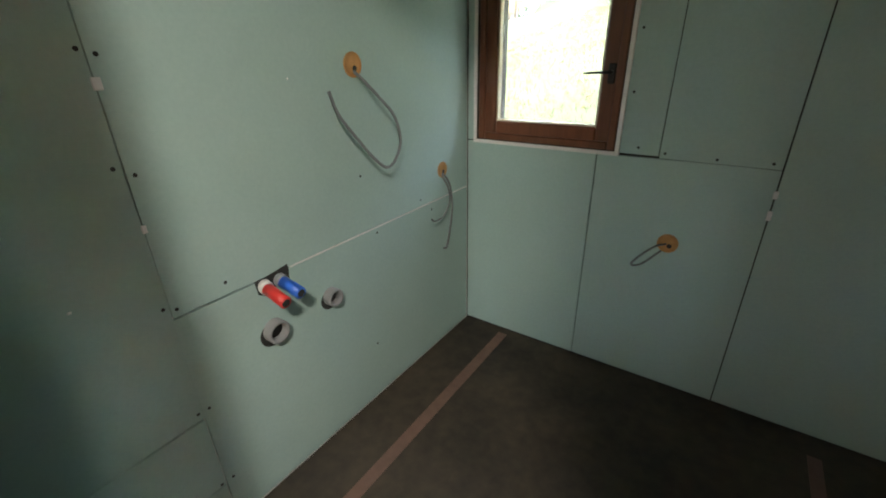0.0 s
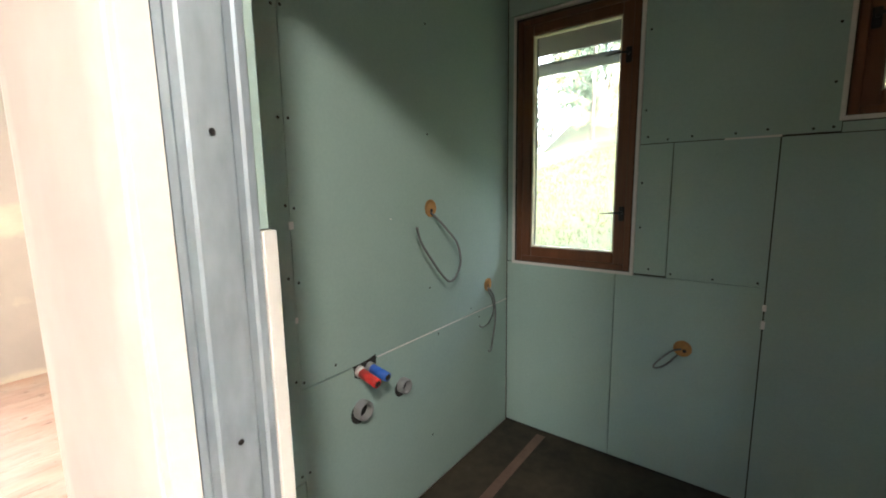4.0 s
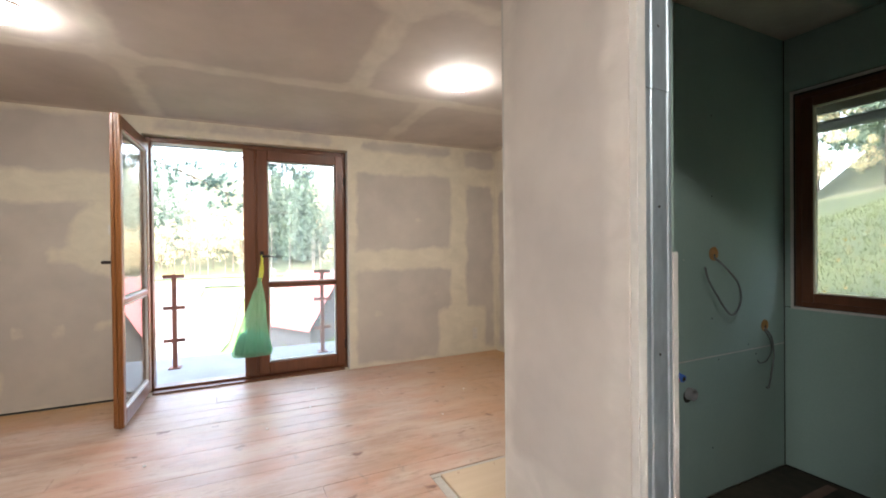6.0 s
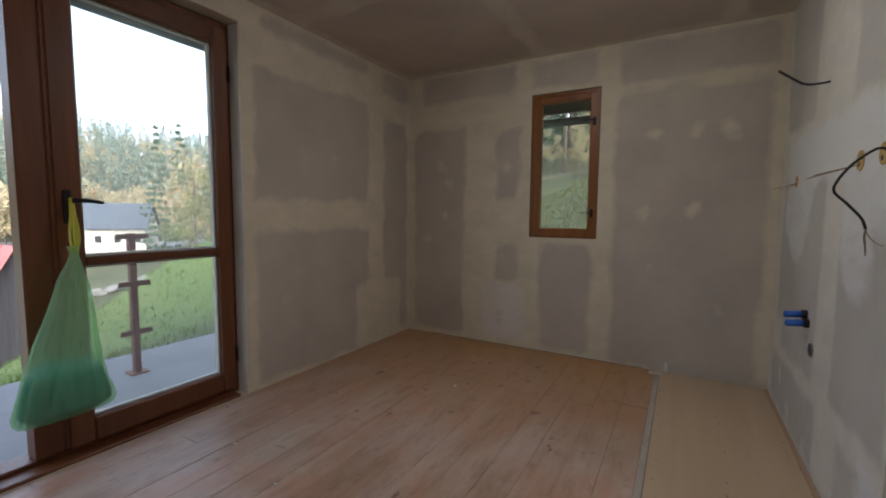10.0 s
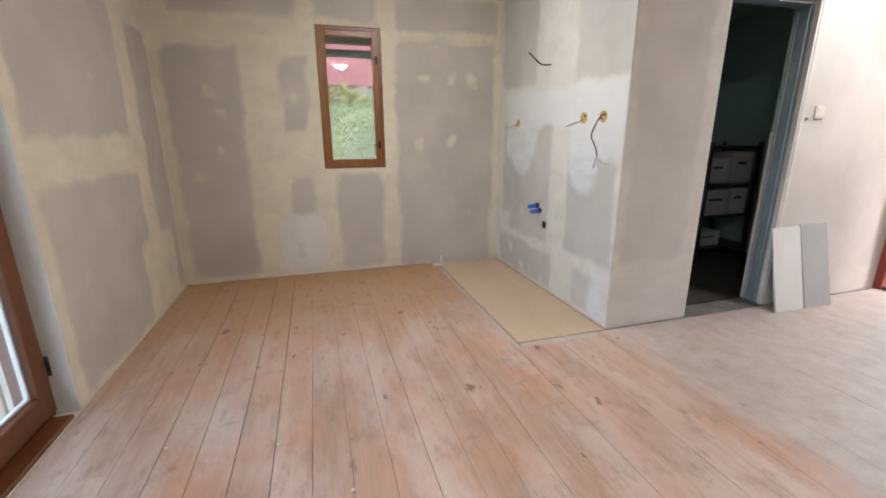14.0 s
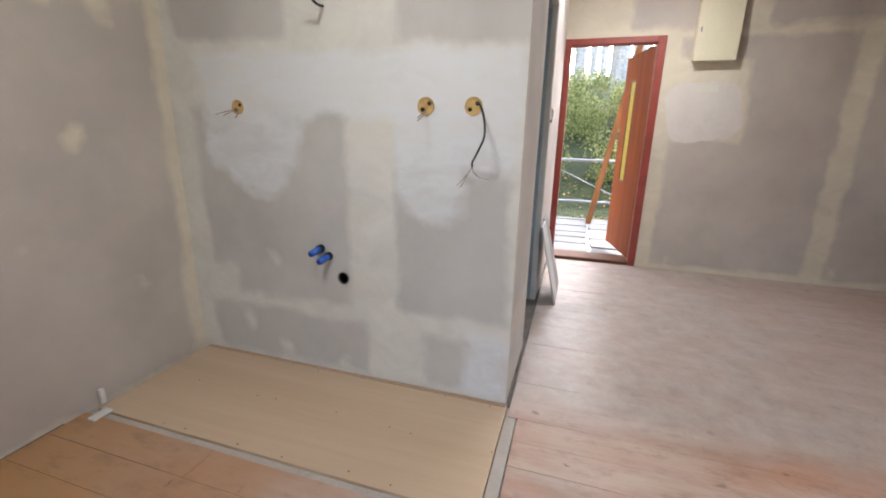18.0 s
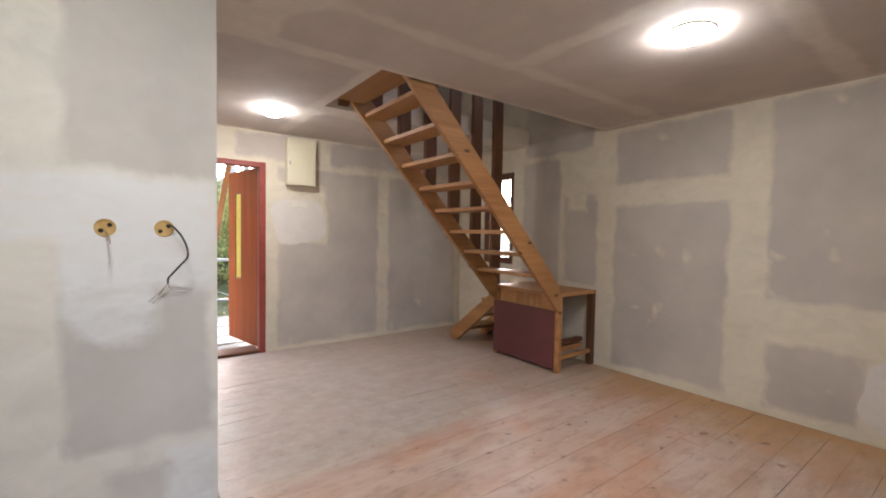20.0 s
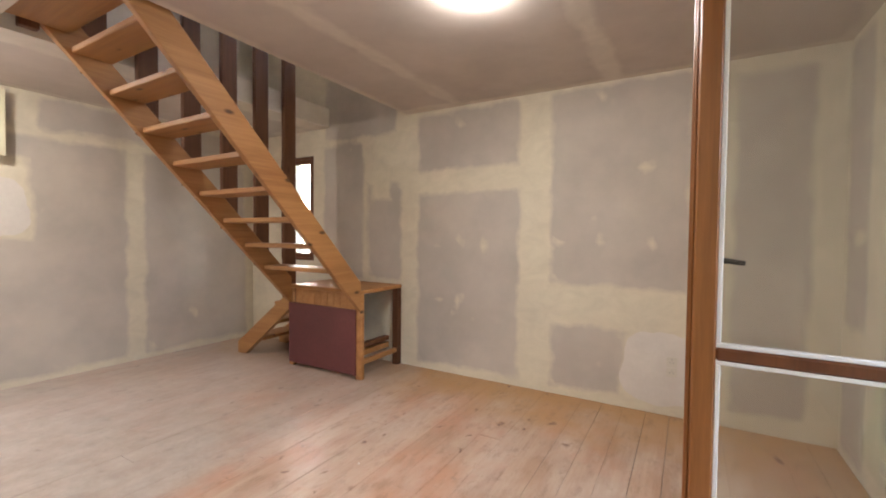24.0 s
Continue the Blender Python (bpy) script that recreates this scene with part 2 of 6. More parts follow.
def glass_material():
    m = bpy.data.materials.new("window_glass")
    m.use_nodes = True
    n, l = m.node_tree.nodes, m.node_tree.links
    n.remove(n["Principled BSDF"])
    tr, gl, fr, mx = n.new("ShaderNodeBsdfTransparent"), n.new("ShaderNodeBsdfGlossy"), n.new("ShaderNodeLayerWeight"), n.new("ShaderNodeMixShader")
    tr.inputs["Color"].default_value = (0.93, 0.95, 0.94, 1)
    gl.inputs["Roughness"].default_value = 0.01
    gloss = math_node(n, l, "POWER", fr.outputs["Facing"], 5.0)
    l.new(math_node(n, l, "ADD", math_node(n, l, "MULTIPLY", gloss, 0.88), 0.07), mx.inputs[0])
    l.new(tr.outputs[0], mx.inputs[1])
    l.new(gl.outputs[0], mx.inputs[2])
    dust, dm = n.new("ShaderNodeBsdfTranslucent"), n.new("ShaderNodeMixShader")
    dust.inputs["Color"].default_value = (0.9, 0.92, 0.93, 1)
    l.new(ramp(n, l, noise_tex(n, l, coords(n, l), 2.5, 6, 0.65), [(0.3, 0.015), (0.7, 0.05)]), dm.inputs[0])
    l.new(mx.outputs[0], dm.inputs[1])
    l.new(dust.outputs[0], dm.inputs[2])
    l.new(dm.outputs[0], n["Material Output"].inputs["Surface"])
    return m


BOARD, CREAM = (0.462, 0.411, 0.364), (0.628, 0.568, 0.452)
M_WALL = jointed("plasterboard_filled", BOARD, CREAM)
M_KITCHEN = jointed("plasterboard_skimmed", (0.515, 0.497, 0.472), (0.67, 0.65, 0.60), 0.05, (0.700, 0.712, 0.726))
M_CEIL = jointed("plasterboard_ceiling", (0.535, 0.472, 0.43), (0.65, 0.592, 0.525))
M_PALE = jointed("plasterboard_pale", (0.58, 0.535, 0.50), (0.65, 0.605, 0.56), 0.2)
M_GREEN = mottled("green_plasterboard", (0.28, 0.385, 0.35), (0.34, 0.45, 0.41), 1.6, 0.8, 0, 0.08, 90, 5.0)
M_CORE = mottled("gypsum_core", (0.58, 0.565, 0.535), (0.70, 0.68, 0.645), 6, 0.9)
M_STUD = mottled("galvanised_steel", (0.30, 0.36, 0.41), (0.52, 0.60, 0.66), 7, 0.48, 0.6, 0.1, 55, 0, (1, 1, 0.35))
M_PLANK = floor_wood()
M_PLY = wood("new_plywood", (0.50, 0.372, 0.245), (0.60, 0.462, 0.322), "y", 0.5, 0.6, 3.0, 0.0)
M_SCREED = mottled("grey_screed", (0.34, 0.31, 0.275), (0.52, 0.475, 0.425), 4, 0.85, 0, 0.4, 60)
M_BATHFLOOR = mottled("dark_bathroom_floor", (0.006, 0.005, 0.003), (0.070, 0.052, 0.034), 2.6, 0.7, 0, 0.3, 22)
M_TAPE = mottled("brown_floor_strip", (0.11, 0.062, 0.045), (0.17, 0.10, 0.075), 5, 0.6)
M_FRAME = wood("varnished_window_wood", (0.095, 0.030, 0.011), (0.185, 0.063, 0.022), "z", 0.35, 1.5, 4.0)
M_OAK = wood("orange_window_wood", (0.165, 0.060, 0.015), (0.29, 0.112, 0.029), "z", 0.35, 1.5, 4.0)
M_DARKFRAME = wood("dark_window_wood", (0.10, 0.035, 0.016), (0.19, 0.072, 0.032), "z", 0.35, 1.5, 4.0)
M_PINE = wood("orange_pine", (0.27, 0.112, 0.034), (0.47, 0.235, 0.080), "y", 0.5, 1.2, 5.0, 1.0)
M_PINEX = wood("orange_pine_cross", (0.28, 0.118, 0.037), (0.48, 0.245, 0.086), "x", 0.5, 1.2, 5.0, 0.9)
M_BROWN = wood("brown_stained_wood", (0.085, 0.036, 0.018), (0.16, 0.072, 0.036), "z", 0.6, 1.0, 6.0, 0.5)
M_BROWN.node_tree.nodes["Principled BSDF"].inputs["Specular IOR Level"].default_value = 0.2
M_PANEL = mottled("oxblood_panel", (0.085, 0.022, 0.022), (0.135, 0.036, 0.033), 3, 0.5, 0, 0.1)
M_RED = mottled("oxide_red_paint", (0.20, 0.032, 0.022), (0.32, 0.058, 0.038), 6, 0.5)
M_DOOR = wood("orange_door_wood", (0.29, 0.066, 0.017), (0.40, 0.115, 0.033), "z", 0.65, 1.2, 3.0)
M_DOOR.node_tree.nodes["Principled BSDF"].inputs["Specular IOR Level"].default_value = 0.25
M_WHITE = mottled("white_plastic", (0.62, 0.60, 0.52), (0.70, 0.67, 0.58), 3, 0.45, 0, 0.03)
M_CREAMBOX = mottled("cream_enamel", (0.58, 0.54, 0.39), (0.66, 0.61, 0.45), 2, 0.5, 0, 0.03)
M_BLACK = plain("black_iron", (0.012, 0.011, 0.010), 0.45, 0.3)
M_GLASS = glass_material()
M_CONCRETE = mottled("terrace_concrete", (0.19, 0.193, 0.20), (0.29, 0.293, 0.30), 2, 0.7, 0, 0.3, 50)
M_RUST = mottled("rust_brown_steel", (0.14, 0.042, 0.025), (0.25, 0.085, 0.05), 9, 0.6, 0.1)
M_OUTER = mottled("outer_render", (0.5, 0.45, 0.38), (0.6, 0.55, 0.47), 3, 0.9)

# ---- building blocks ----


def part(name, bm, material, parent=None, label="", smooth=False):
    me = bpy.data.meshes.new(name)
    bm.normal_update()
    bm.to_mesh(me)
    bm.free()
    me.materials.append(material)
    if smooth:
        me.polygons.foreach_set("use_smooth", [True] * len(me.polygons))
    ob = new(name, me)
    ob.parent = parent
    if label:
        tagged(ob, label)
    return ob


def box(bm, x0, x1, y0, y1, z0, z1, bevel=0.0, m=None):
    vs = [bm.verts.new((x, y, z)) for x in (x0, x1) for y in (y0, y1) for z in (z0, z1)]
    fs = [bm.faces.new([vs[i] for i in f]) for f in ((0, 1, 3, 2), (4, 6, 7, 5), (0, 4, 5, 1), (2, 3, 7, 6), (0, 2, 6, 4), (1, 5, 7, 3))]
    if m is not None:
        for v in vs:
            v.co = m @ v.co
    if bevel:
        bmesh.ops.bevel(bm, geom=list({e for f in fs for e in f.edges}), offset=bevel, segments=1, affect="EDGES", clamp_overlap=True)
    return bm


def block(name, material, x0, x1, y0, y1, z0, z1, parent=None, bevel=0.002, label="", m=None):
    return part(name, box(bmesh.new(), x0, x1, y0, y1, z0, z1, bevel, m), material, parent, label)


def prism(bm, pts, axis, a, b):
    """Extrudes an outline, given in the two other axes, along one axis from a to b."""
    def at(u, v, w):
        return {"x": (w, u, v), "y": (u, w, v), "z": (u, v, w)}[axis]
    lo, hi = [bm.verts.new(at(u, v, a)) for u, v in pts], [bm.verts.new(at(u, v, b)) for u, v in pts]
    n = len(pts)
    bm.faces.new(lo)
    bm.faces.new(hi[::-1])
    for i in range(n):
        bm.faces.new((lo[i], hi[i], hi[(i + 1) % n], lo[(i + 1) % n]))
    bmesh.ops.recalc_face_normals(bm, faces=bm.faces)
    return bm


def tube(bm, pts, r, sides=8, r2=None):
    """A round bar along a line of points."""
    pts = [Vector(p) for p in pts]
    rings = []
    up = Vector((0.123, 0.217, 0.97))
    for i, p in enumerate(pts):
        d = (pts[min(i + 1, len(pts) - 1)] - pts[max(i - 1, 0)]).normalized()
        a = d.cross(up)
        a = a.normalized() if a.length > 1e-4 else Vector((1, 0, 0))
        b = d.cross(a)
        rr = r if r2 is None else r + (r2 - r) * i / max(1, len(pts) - 1)
        rings.append([bm.verts.new(p + rr * (math.cos(t) * a + math.sin(t) * b)) for t in (2 * math.pi * k / sides for k in range(sides))])
    for q, s in zip(rings, rings[1:]):
        for k in range(sides):
            bm.faces.new((q[k], q[(k + 1) % sides], s[(k + 1) % sides], s[k]))
    bm.faces.new(rings[0][::-1])
    bm.faces.new(rings[-1])
    return bm


def lathe(bm, profile, m, steps=32):
    """Turns a profile of (radius, height) round the local z axis."""
    rings = [[bm.verts.new(m @ Vector((r * math.cos(2 * math.pi * k / steps), r * math.sin(2 * math.pi * k / steps), z))) for k in range(steps)] for r, z in profile]
    for q, s in zip(rings, rings[1:]):
        for k in range(steps):
            bm.faces.new((q[k], q[(k + 1) % steps], s[(k + 1) % steps], s[k]))
    if profile[-1][0] > 1e-4:
        bm.faces.new(rings[-1])
    if profile[0][0] > 1e-4:
        bm.faces.new(rings[0][::-1])
    return bm


def smooth_line(pts, steps=6):
    """A rounded line through the points."""
    p = [Vector(q) for q in pts]
    p = [2 * p[0] - p[1]] + p + [2 * p[-1] - p[-2]]
    out = []
    for i in range(1, len(p) - 2):
        for k in range(steps):
            t = k / steps
            out.append(0.5 * (2 * p[i] + (p[i + 1] - p[i - 1]) * t + (2 * p[i - 1] - 5 * p[i] + 4 * p[i + 1] - p[i + 2]) * t * t + (3 * p[i] - p[i - 1] - 3 * p[i + 1] + p[i + 2]) * t ** 3))
    return out + [p[-2]]


def thing(name, label, category, group="", kind="", at=(0, 0, 0)):
    ob = new(name)
    ob.empty_display_size = 0.1
    ob.location = at
    return tagged(ob, label, category, group, kind)


def grid_lines(a, b, step, extra):
    n = max(1, round((b - a) / step))
    ls = sorted({round(a + (b - a) * i / n, 4) for i in range(n + 1)} | {round(e, 4) for e in extra if a < e < b})
    keep = [ls[0]]
    need = {round(e, 4) for e in extra} | {round(a, 4), round(b, 4)}
    for v in ls[1:]:
        if v - keep[-1] < 0.02 and v not in need:
            continue
        if v - keep[-1] < 0.02 and keep[-1] not in need:
            keep[-1] = v
        else:
            keep.append(v)
    return keep


def joint_field(u, v, bare, filled, dabs):
    d = -9.0
    for a, b, c, e in bare:
        d = max(d, min(u - a, b - u, v - c, e - v))
    j = -d
    for a, b, c, e in filled:
        j = max(j, min(u - a, b - u, v - c, e - v))
    for a, c, r in dabs:
        if r < 0.08:
            # a small smear of filler, drawn out along its own slant
            t = 37.0 * a + 17.0 * c
            p, q = (u - a) * math.cos(t) + (v - c) * math.sin(t), (v - c) * math.cos(t) - (u - a) * math.sin(t)
            j = max(j, 0.75 * (0.9 * r - math.hypot(p, 1.55 * q)))
        else:
            j = max(j, r - math.hypot(u - a, v - c))
    return max(-0.5, min(0.5, j))


def slab(name, axis, front, back, u0, u1, v0, v1, material, label, holes=(), bare=(), filled=(), dabs=(), step=0.06, skim=(), skim_dabs=()):
    """A wall or ceiling with thickness, openings cut through it and filler laid over its joints. axis: the one it faces along."""
    us = grid_lines(u0, u1, step, [e for h in holes for e in h[:2]])
    vs = grid_lines(v0, v1, step, [e for h in holes for e in h[2:]])

    def solid(i, k):
        if not (0 <= i < len(us) - 1 and 0 <= k < len(vs) - 1):
            return False
        cu, cv = (us[i] + us[i + 1]) / 2, (vs[k] + vs[k + 1]) / 2
        return not any(a < cu < b and c < cv < d for a, b, c, d in holes)
    verts, index, faces = [], {}, []

    def vert(i, k, side):
        if (i, k, side) not in index:
            index[i, k, side] = len(verts)
            u, v, w = us[i], vs[k], (front, back)[side]
            verts.append({"x": (w, u, v), "y": (u, w, v), "z": (u, v, w)}[axis])
        return index[i, k, side]
    for i in range(len(us) - 1):
        for k in range(len(vs) - 1):
            if not solid(i, k):
                continue
            for s in (0, 1):
                faces.append((vert(i, k, s), vert(i + 1, k, s), vert(i + 1, k + 1, s), vert(i, k + 1, s)))
            for (di, dk), (p, q) in (((-1, 0), ((i, k), (i, k + 1))), ((1, 0), ((i + 1, k), (i + 1, k + 1))), ((0, -1), ((i, k), (i + 1, k))), ((0, 1), ((i, k + 1), (i + 1, k + 1)))):
                if not solid(i + di, k + dk):
                    faces.append((vert(*p, 0), vert(*q, 0), vert(*q, 1), vert(*p, 1)))
    me = bpy.data.meshes.new(name)
    me.from_pydata(verts, [], faces)
    at = me.attributes.new("joint", "FLOAT", "POINT")
    vals = [0.5] * len(verts)
    for (i, k, s), n in index.items():
        vals[n] = joint_field(us[i], vs[k], bare, filled, dabs)
    at.data.foreach_set("value", vals)
    if skim:
        over = [0.0] * len(verts)
        for (i, k, s), n in index.items():
            over[n] = joint_field(us[i], vs[k], [(-9, 9, -9, 9)], skim, skim_dabs)
        me.attributes.new("skim", "FLOAT", "POINT").data.foreach_set("value", over)
    bm = bmesh.new()
    bm.from_mesh(me)
    bmesh.ops.recalc_face_normals(bm, faces=bm.faces)
    bm.to_mesh(me)
    bm.free()
    me.materials.append(material)
    return tagged(new(name, me), label, "wall" if "wall" in name else "ceiling", kind="structure")


# ---- plan ----
WX, EX, NY, SY, TOP = -3.665, 1.80, 1.90, -3.43, 2.40
KX, BX, BY, BYI = -0.80, -0.65, 0.12, 0.266
KW = (-2.452, -1.915, 0.955, 2.11)      # kitchen window: x, x, z, z
BW = (-0.605, -0.045, 0.908, 2.075)     # tall bathroom window
BV = (0.60, 1.12, 1.505, 2.06)          # small bathroom window
SW = (0.735, 1.272, 0.96, 2.12)         # window by the stairs
ED = (-0.72, 0.115, 0.0, 2.065)         # entrance door: y, y, z, z
BD = (-0.17, 0.588, 0.0, 2.04)           # bathroom doorway: x, x, z, z
WELL = (-0.53, 0.50, -3.43, -0.88)      # stairwell: x, x, y, y

slab("wall_west", "x", WX, -3.93, SY - 0.25, NY + 0.25, -0.3, TOP + 0.22, M_WALL, "grey plasterboard wall with cream filler bands along the joints", [(-1.64, 0.12, 0.0, 2.255)],
     bare=[(-2.78, -1.74, 1.9, 2.37), (-2.81, -1.66, 0.02, 1.66), (-3.42, -3.06, 1.82, 2.36), (-3.40, -3.05, 0.76, 1.80), (-3.40, -3.03, 0.02, 0.54), (0.24, 1.31, 2.27, 2.39), (0.20, 1.30, 1.23, 2.05), (0.19, 1.30, 0.02, 1.01), (1.47, 1.86, 2.17, 2.38), (1.50, 1.86, 0.05, 1.98), (-1.55, -0.05, 2.30, 2.39)],
     filled=[(-2.26, -2.08, 1.16, 1.27), (-2.85, -2.56, 0.05, 0.31), (1.13, 1.74, 0.02, 0.55)],
     dabs=[(-1.80, 1.36, 0.33), (-2.6, 1.22, 0.05), (-2.45, 0.62, 0.04), (-2.2, 0.62, 0.05), (-1.9, 0.64, 0.05), (0.42, 0.55, 0.05), (0.9, 1.55, 0.03), (-3.2, 1.25, 0.05)])
slab("wall_north", "y", NY, 2.15, WX - 0.25, KX, -0.3, TOP + 0.22, M_WALL, "grey plasterboard wall with cream filler bands around the window", [KW],
     bare=[(-3.50, -2.59, 2.15, 2.38), (-3.60, -3.06, 0.05, 1.92), (-2.77, -2.54, 1.27, 1.85), (-2.75, -2.56, 0.56, 0.90), (-2.36, -1.95, 0.02, 0.91), (-1.80, -0.86, 0.0, 2.03), (-1.78, -0.84, 2.10, 2.38), (-2.46, -1.95, 2.15, 2.38)],
     filled=[(-2.90, -2.37, 0.0, 0.57), (-0.9, -0.82, 0.1, 0.5)],
     dabs=[(-3.30, 1.58, 0.05), (-3.22, 1.42, 0.045), (-3.26, 1.12, 0.025), (-2.68, 1.55, 0.05), (-1.55, 1.72, 0.05), (-1.28, 1.74, 0.05), (-1.08, 1.73, 0.06), (-1.28, 1.18, 0.05), (-1.6, 1.15, 0.04), (-1.1, 0.5, 0.03), (-3.45, 0.9, 0.05)])
KITCHEN_BARE = [(0.0, 0.66, 1.58, 2.42), (1.20, 1.83, 1.62, 2.42), (0.90, 1.77, 0.38, 1.32), (0.15, 0.67, 0.40, 1.2), (0.14, 0.53, 0.03, 0.30), (0.83, 1.80, 0.02, 0.31)]
KITCHEN_FILLED = [(0.70, 0.92, 1.12, 1.28), (1.60, 1.9, 0.36, 0.52)]
KITCHEN_DABS = [(1.36, 0.60, 0.035), (0.72, 0.42, 0.03), (1.33, 0.10, 0.045), (0.97, 0.07, 0.035), (0.86, 1.17, 0.06), (1.55, 0.22, 0.05)]
KITCHEN_SKIM, SKIM_DABS = [(0.13, 1.70, 1.30, 1.56), (1.17, 1.68, 1.05, 1.45), (0.16, 0.66, 1.09, 1.5), (0.13, 0.30, 0.03, 0.34)], [(1.40, 1.06, 0.17), (0.50, 1.02, 0.17), (0.30, 1.15, 0.1)]
slab("wall_kitchen", "x", KX, BX - 0.012, BYI, 2.15, -0.3, TOP + 0.02, M_KITCHEN, "skimmed plasterboard kitchen wall with grey and white patches", bare=KITCHEN_BARE, filled=KITCHEN_FILLED, dabs=KITCHEN_DABS, step=0.04, skim=KITCHEN_SKIM, skim_dabs=SKIM_DABS)
slab("wall_kitchen_end", "x", KX, KX + 0.012, BY, BYI, -0.3, TOP + 0.02, M_KITCHEN, "skimmed end of the kitchen wall at its outer corner", bare=KITCHEN_BARE, filled=KITCHEN_FILLED, dabs=KITCHEN_DABS, step=0.04, skim=KITCHEN_SKIM, skim_dabs=SKIM_DABS)
slab("wall_bathroom_front", "y", BY, BYI, KX + 0.012, EX, -0.3, TOP + 0.02, M_PALE, "pale plasterboard partition with a rough doorway", [(BD[0], BD[1], -0.31, BD[3])],
     bare=[(-0.74, -0.25, 0.45, 2.3), (0.6, 1.7, 0.2, 2.2)], dabs=[(-0.22, z, 0.04) for z in (0.35, 0.75, 1.15, 1.55, 1.9)])
slab("wall_east", "x", EX, 2.06, SY - 0.25, 2.15, -0.3, TOP + 0.22, M_WALL, "grey plasterboard wall with cream filler beside the entrance", [ED],
     bare=[(-2.08, -0.84, 0.05, 2.04), (-3.32, -2.23, 0.05, 2.04), (-3.32, -1.44, 2.13, 2.38), (-1.30, -0.42, 2.12, 2.38)],
     filled=[(-1.39, -0.74, 1.20, 1.86)], dabs=[(-1.0, 0.1, 0.05), (-1.5, 0.08, 0.05), (-2.3, 0.1, 0.05), (-2.7, 0.4, 0.05)])
# the upper opening is unseen, added to let daylight into the stairwell
slab("wall_south", "y", SY, -3.68, WX - 0.25, EX, -0.3, 4.4, M_WALL, "grey plasterboard wall with a cream cross of filler", [SW, (-1.7, 0.1, 3.2, 4.15)],
     bare=[(-1.65, -0.66, 1.85, 2.37), (-1.66, -0.66, 0.07, 1.64), (-2.88, -1.92, 0.87, 2.37), (-2.88, -1.94, 0.07, 0.56), (0.02, 0.58, 0.80, 2.2), (-0.46, -0.05, 0.83, 1.76), (-0.40, 0.55, 2.25, 2.9), (-3.52, -3.12, 0.1, 2.3)],
     filled=[(-2.88, -2.47, 0.07, 0.57), (-0.33, -0.12, 1.6, 2.2)],
     dabs=[(-0.88, 1.17, 0.025), (-1.12, 1.2, 0.035), (-1.35, 1.18, 0.045), (-0.9, 0.66, 0.035), (-1.1, 0.68, 0.035), (-1.06, 0.58, 0.04), (-2.0, 1.2, 0.025), (-2.3, 1.22, 0.045), (-2.65, 1.22, 0.04), (-2.6, 1.75, 0.04), (-2.2, 1.6, 0.02), (-1.1, 2.25, 0.05), (-2.3, 2.3, 0.04), (-1.4, 1.55, 0.02)])
slab("ceiling", "z", TOP, TOP + 0.2, WX, EX, SY, NY, M_CEIL, "plasterboard ceiling with filler bands and a stairwell", [WELL, (KX + 0.01, EX - 0.01, BYI - 0.06, NY - 0.01)],
     bare=[(-2.31, -1.15, -1.46, -0.18), (-2.31, -1.15, -3.36, -1.58), (-2.31, -1.17, -0.06, 1.82), (-3.6, -2.43, -1.46, 0.45), (-3.6, -2.43, -3.36, -1.58), (-3.6, -2.43, 0.57, 1.82), (-1.05, -0.57, -3.3, -0.2), (-0.45, 1.72, -0.8, 0.1), (0.75, 1.72, -3.3, -0.9), (-1.05, -0.85, -0.05, 1.82)], step=0.08,
     dabs=[(-1.1, -0.14, 0.2), (-2.37, -1.52, 0.16), (-0.6, 0.06, 0.14)])

# ---- bathroom shell ----
M_BATHCEIL = jointed("green_ceiling_board", (0.29, 0.40, 0.34), (0.66, 0.62, 0.54))
M_VOID = plain("dark_cavity", (0.02, 0.02, 0.018), 0.9)
slab("wall_bathroom_north", "y", NY + 0.013, 2.15, KX, EX, -0.3, TOP + 0.22, M_VOID, "wall core behind green plasterboard", [BW, BV], step=0.5)
slab("ceiling_bathroom", "z", TOP, TOP + 0.2, BX - 0.01, EX, BYI, NY + 0.012, M_BATHCEIL, "green plasterboard ceiling with a pale filled patch", bare=[(-0.7, 1.85, 0.1, 0.95), (-0.33, 1.85, 0.1, 2.0)], step=0.08)
# unseen upstairs shell; north and east openings are added to light the stairwell
slab("wall_upstairs_north", "y", 0.6, 0.75, -1.6, EX, TOP + 0.2, 4.4, M_PALE, "plain upstairs wall", [(-0.9, 0.9, 3.1, 4.2)], bare=[(-9, 9, -9, 9)], step=0.4)
slab("wall_upstairs_west", "x", -2.9, -3.05, SY, 0.6, TOP + 0.2, 4.4, M_PALE, "plain upstairs wall", bare=[(-9, 9, -9, 9)], step=0.4)
slab("wall_upstairs_east", "x", EX, EX + 0.15, SY, 0.6, TOP + 0.22, 4.4, M_PALE, "plain upstairs wall", [(-1.3, 0.1, 3.1, 4.2)], bare=[(-9, 9, -9, 9)], step=0.4)
slab("ceiling_upstairs", "z", 4.4, 4.5, -3.05, EX + 0.15, SY - 0.25, 0.75, M_PALE, "plain upstairs ceiling", bare=[(-9, 9, -9, 9)], step=0.4)

green_boards = thing("green_plasterboards", "green moisture-resistant plasterboard sheets screwed to the bathroom walls", "wall panel", kind="structure")
BT = 0.011


def green_board(pts, axis, front, back):
    part("plasterboard_sheet", prism(bmesh.new(), pts, axis, front, back), M_GREEN, green_boards)


def rect(a, b, c, d):
    return [(a, c), (b, c), (b, d), (a, d)]


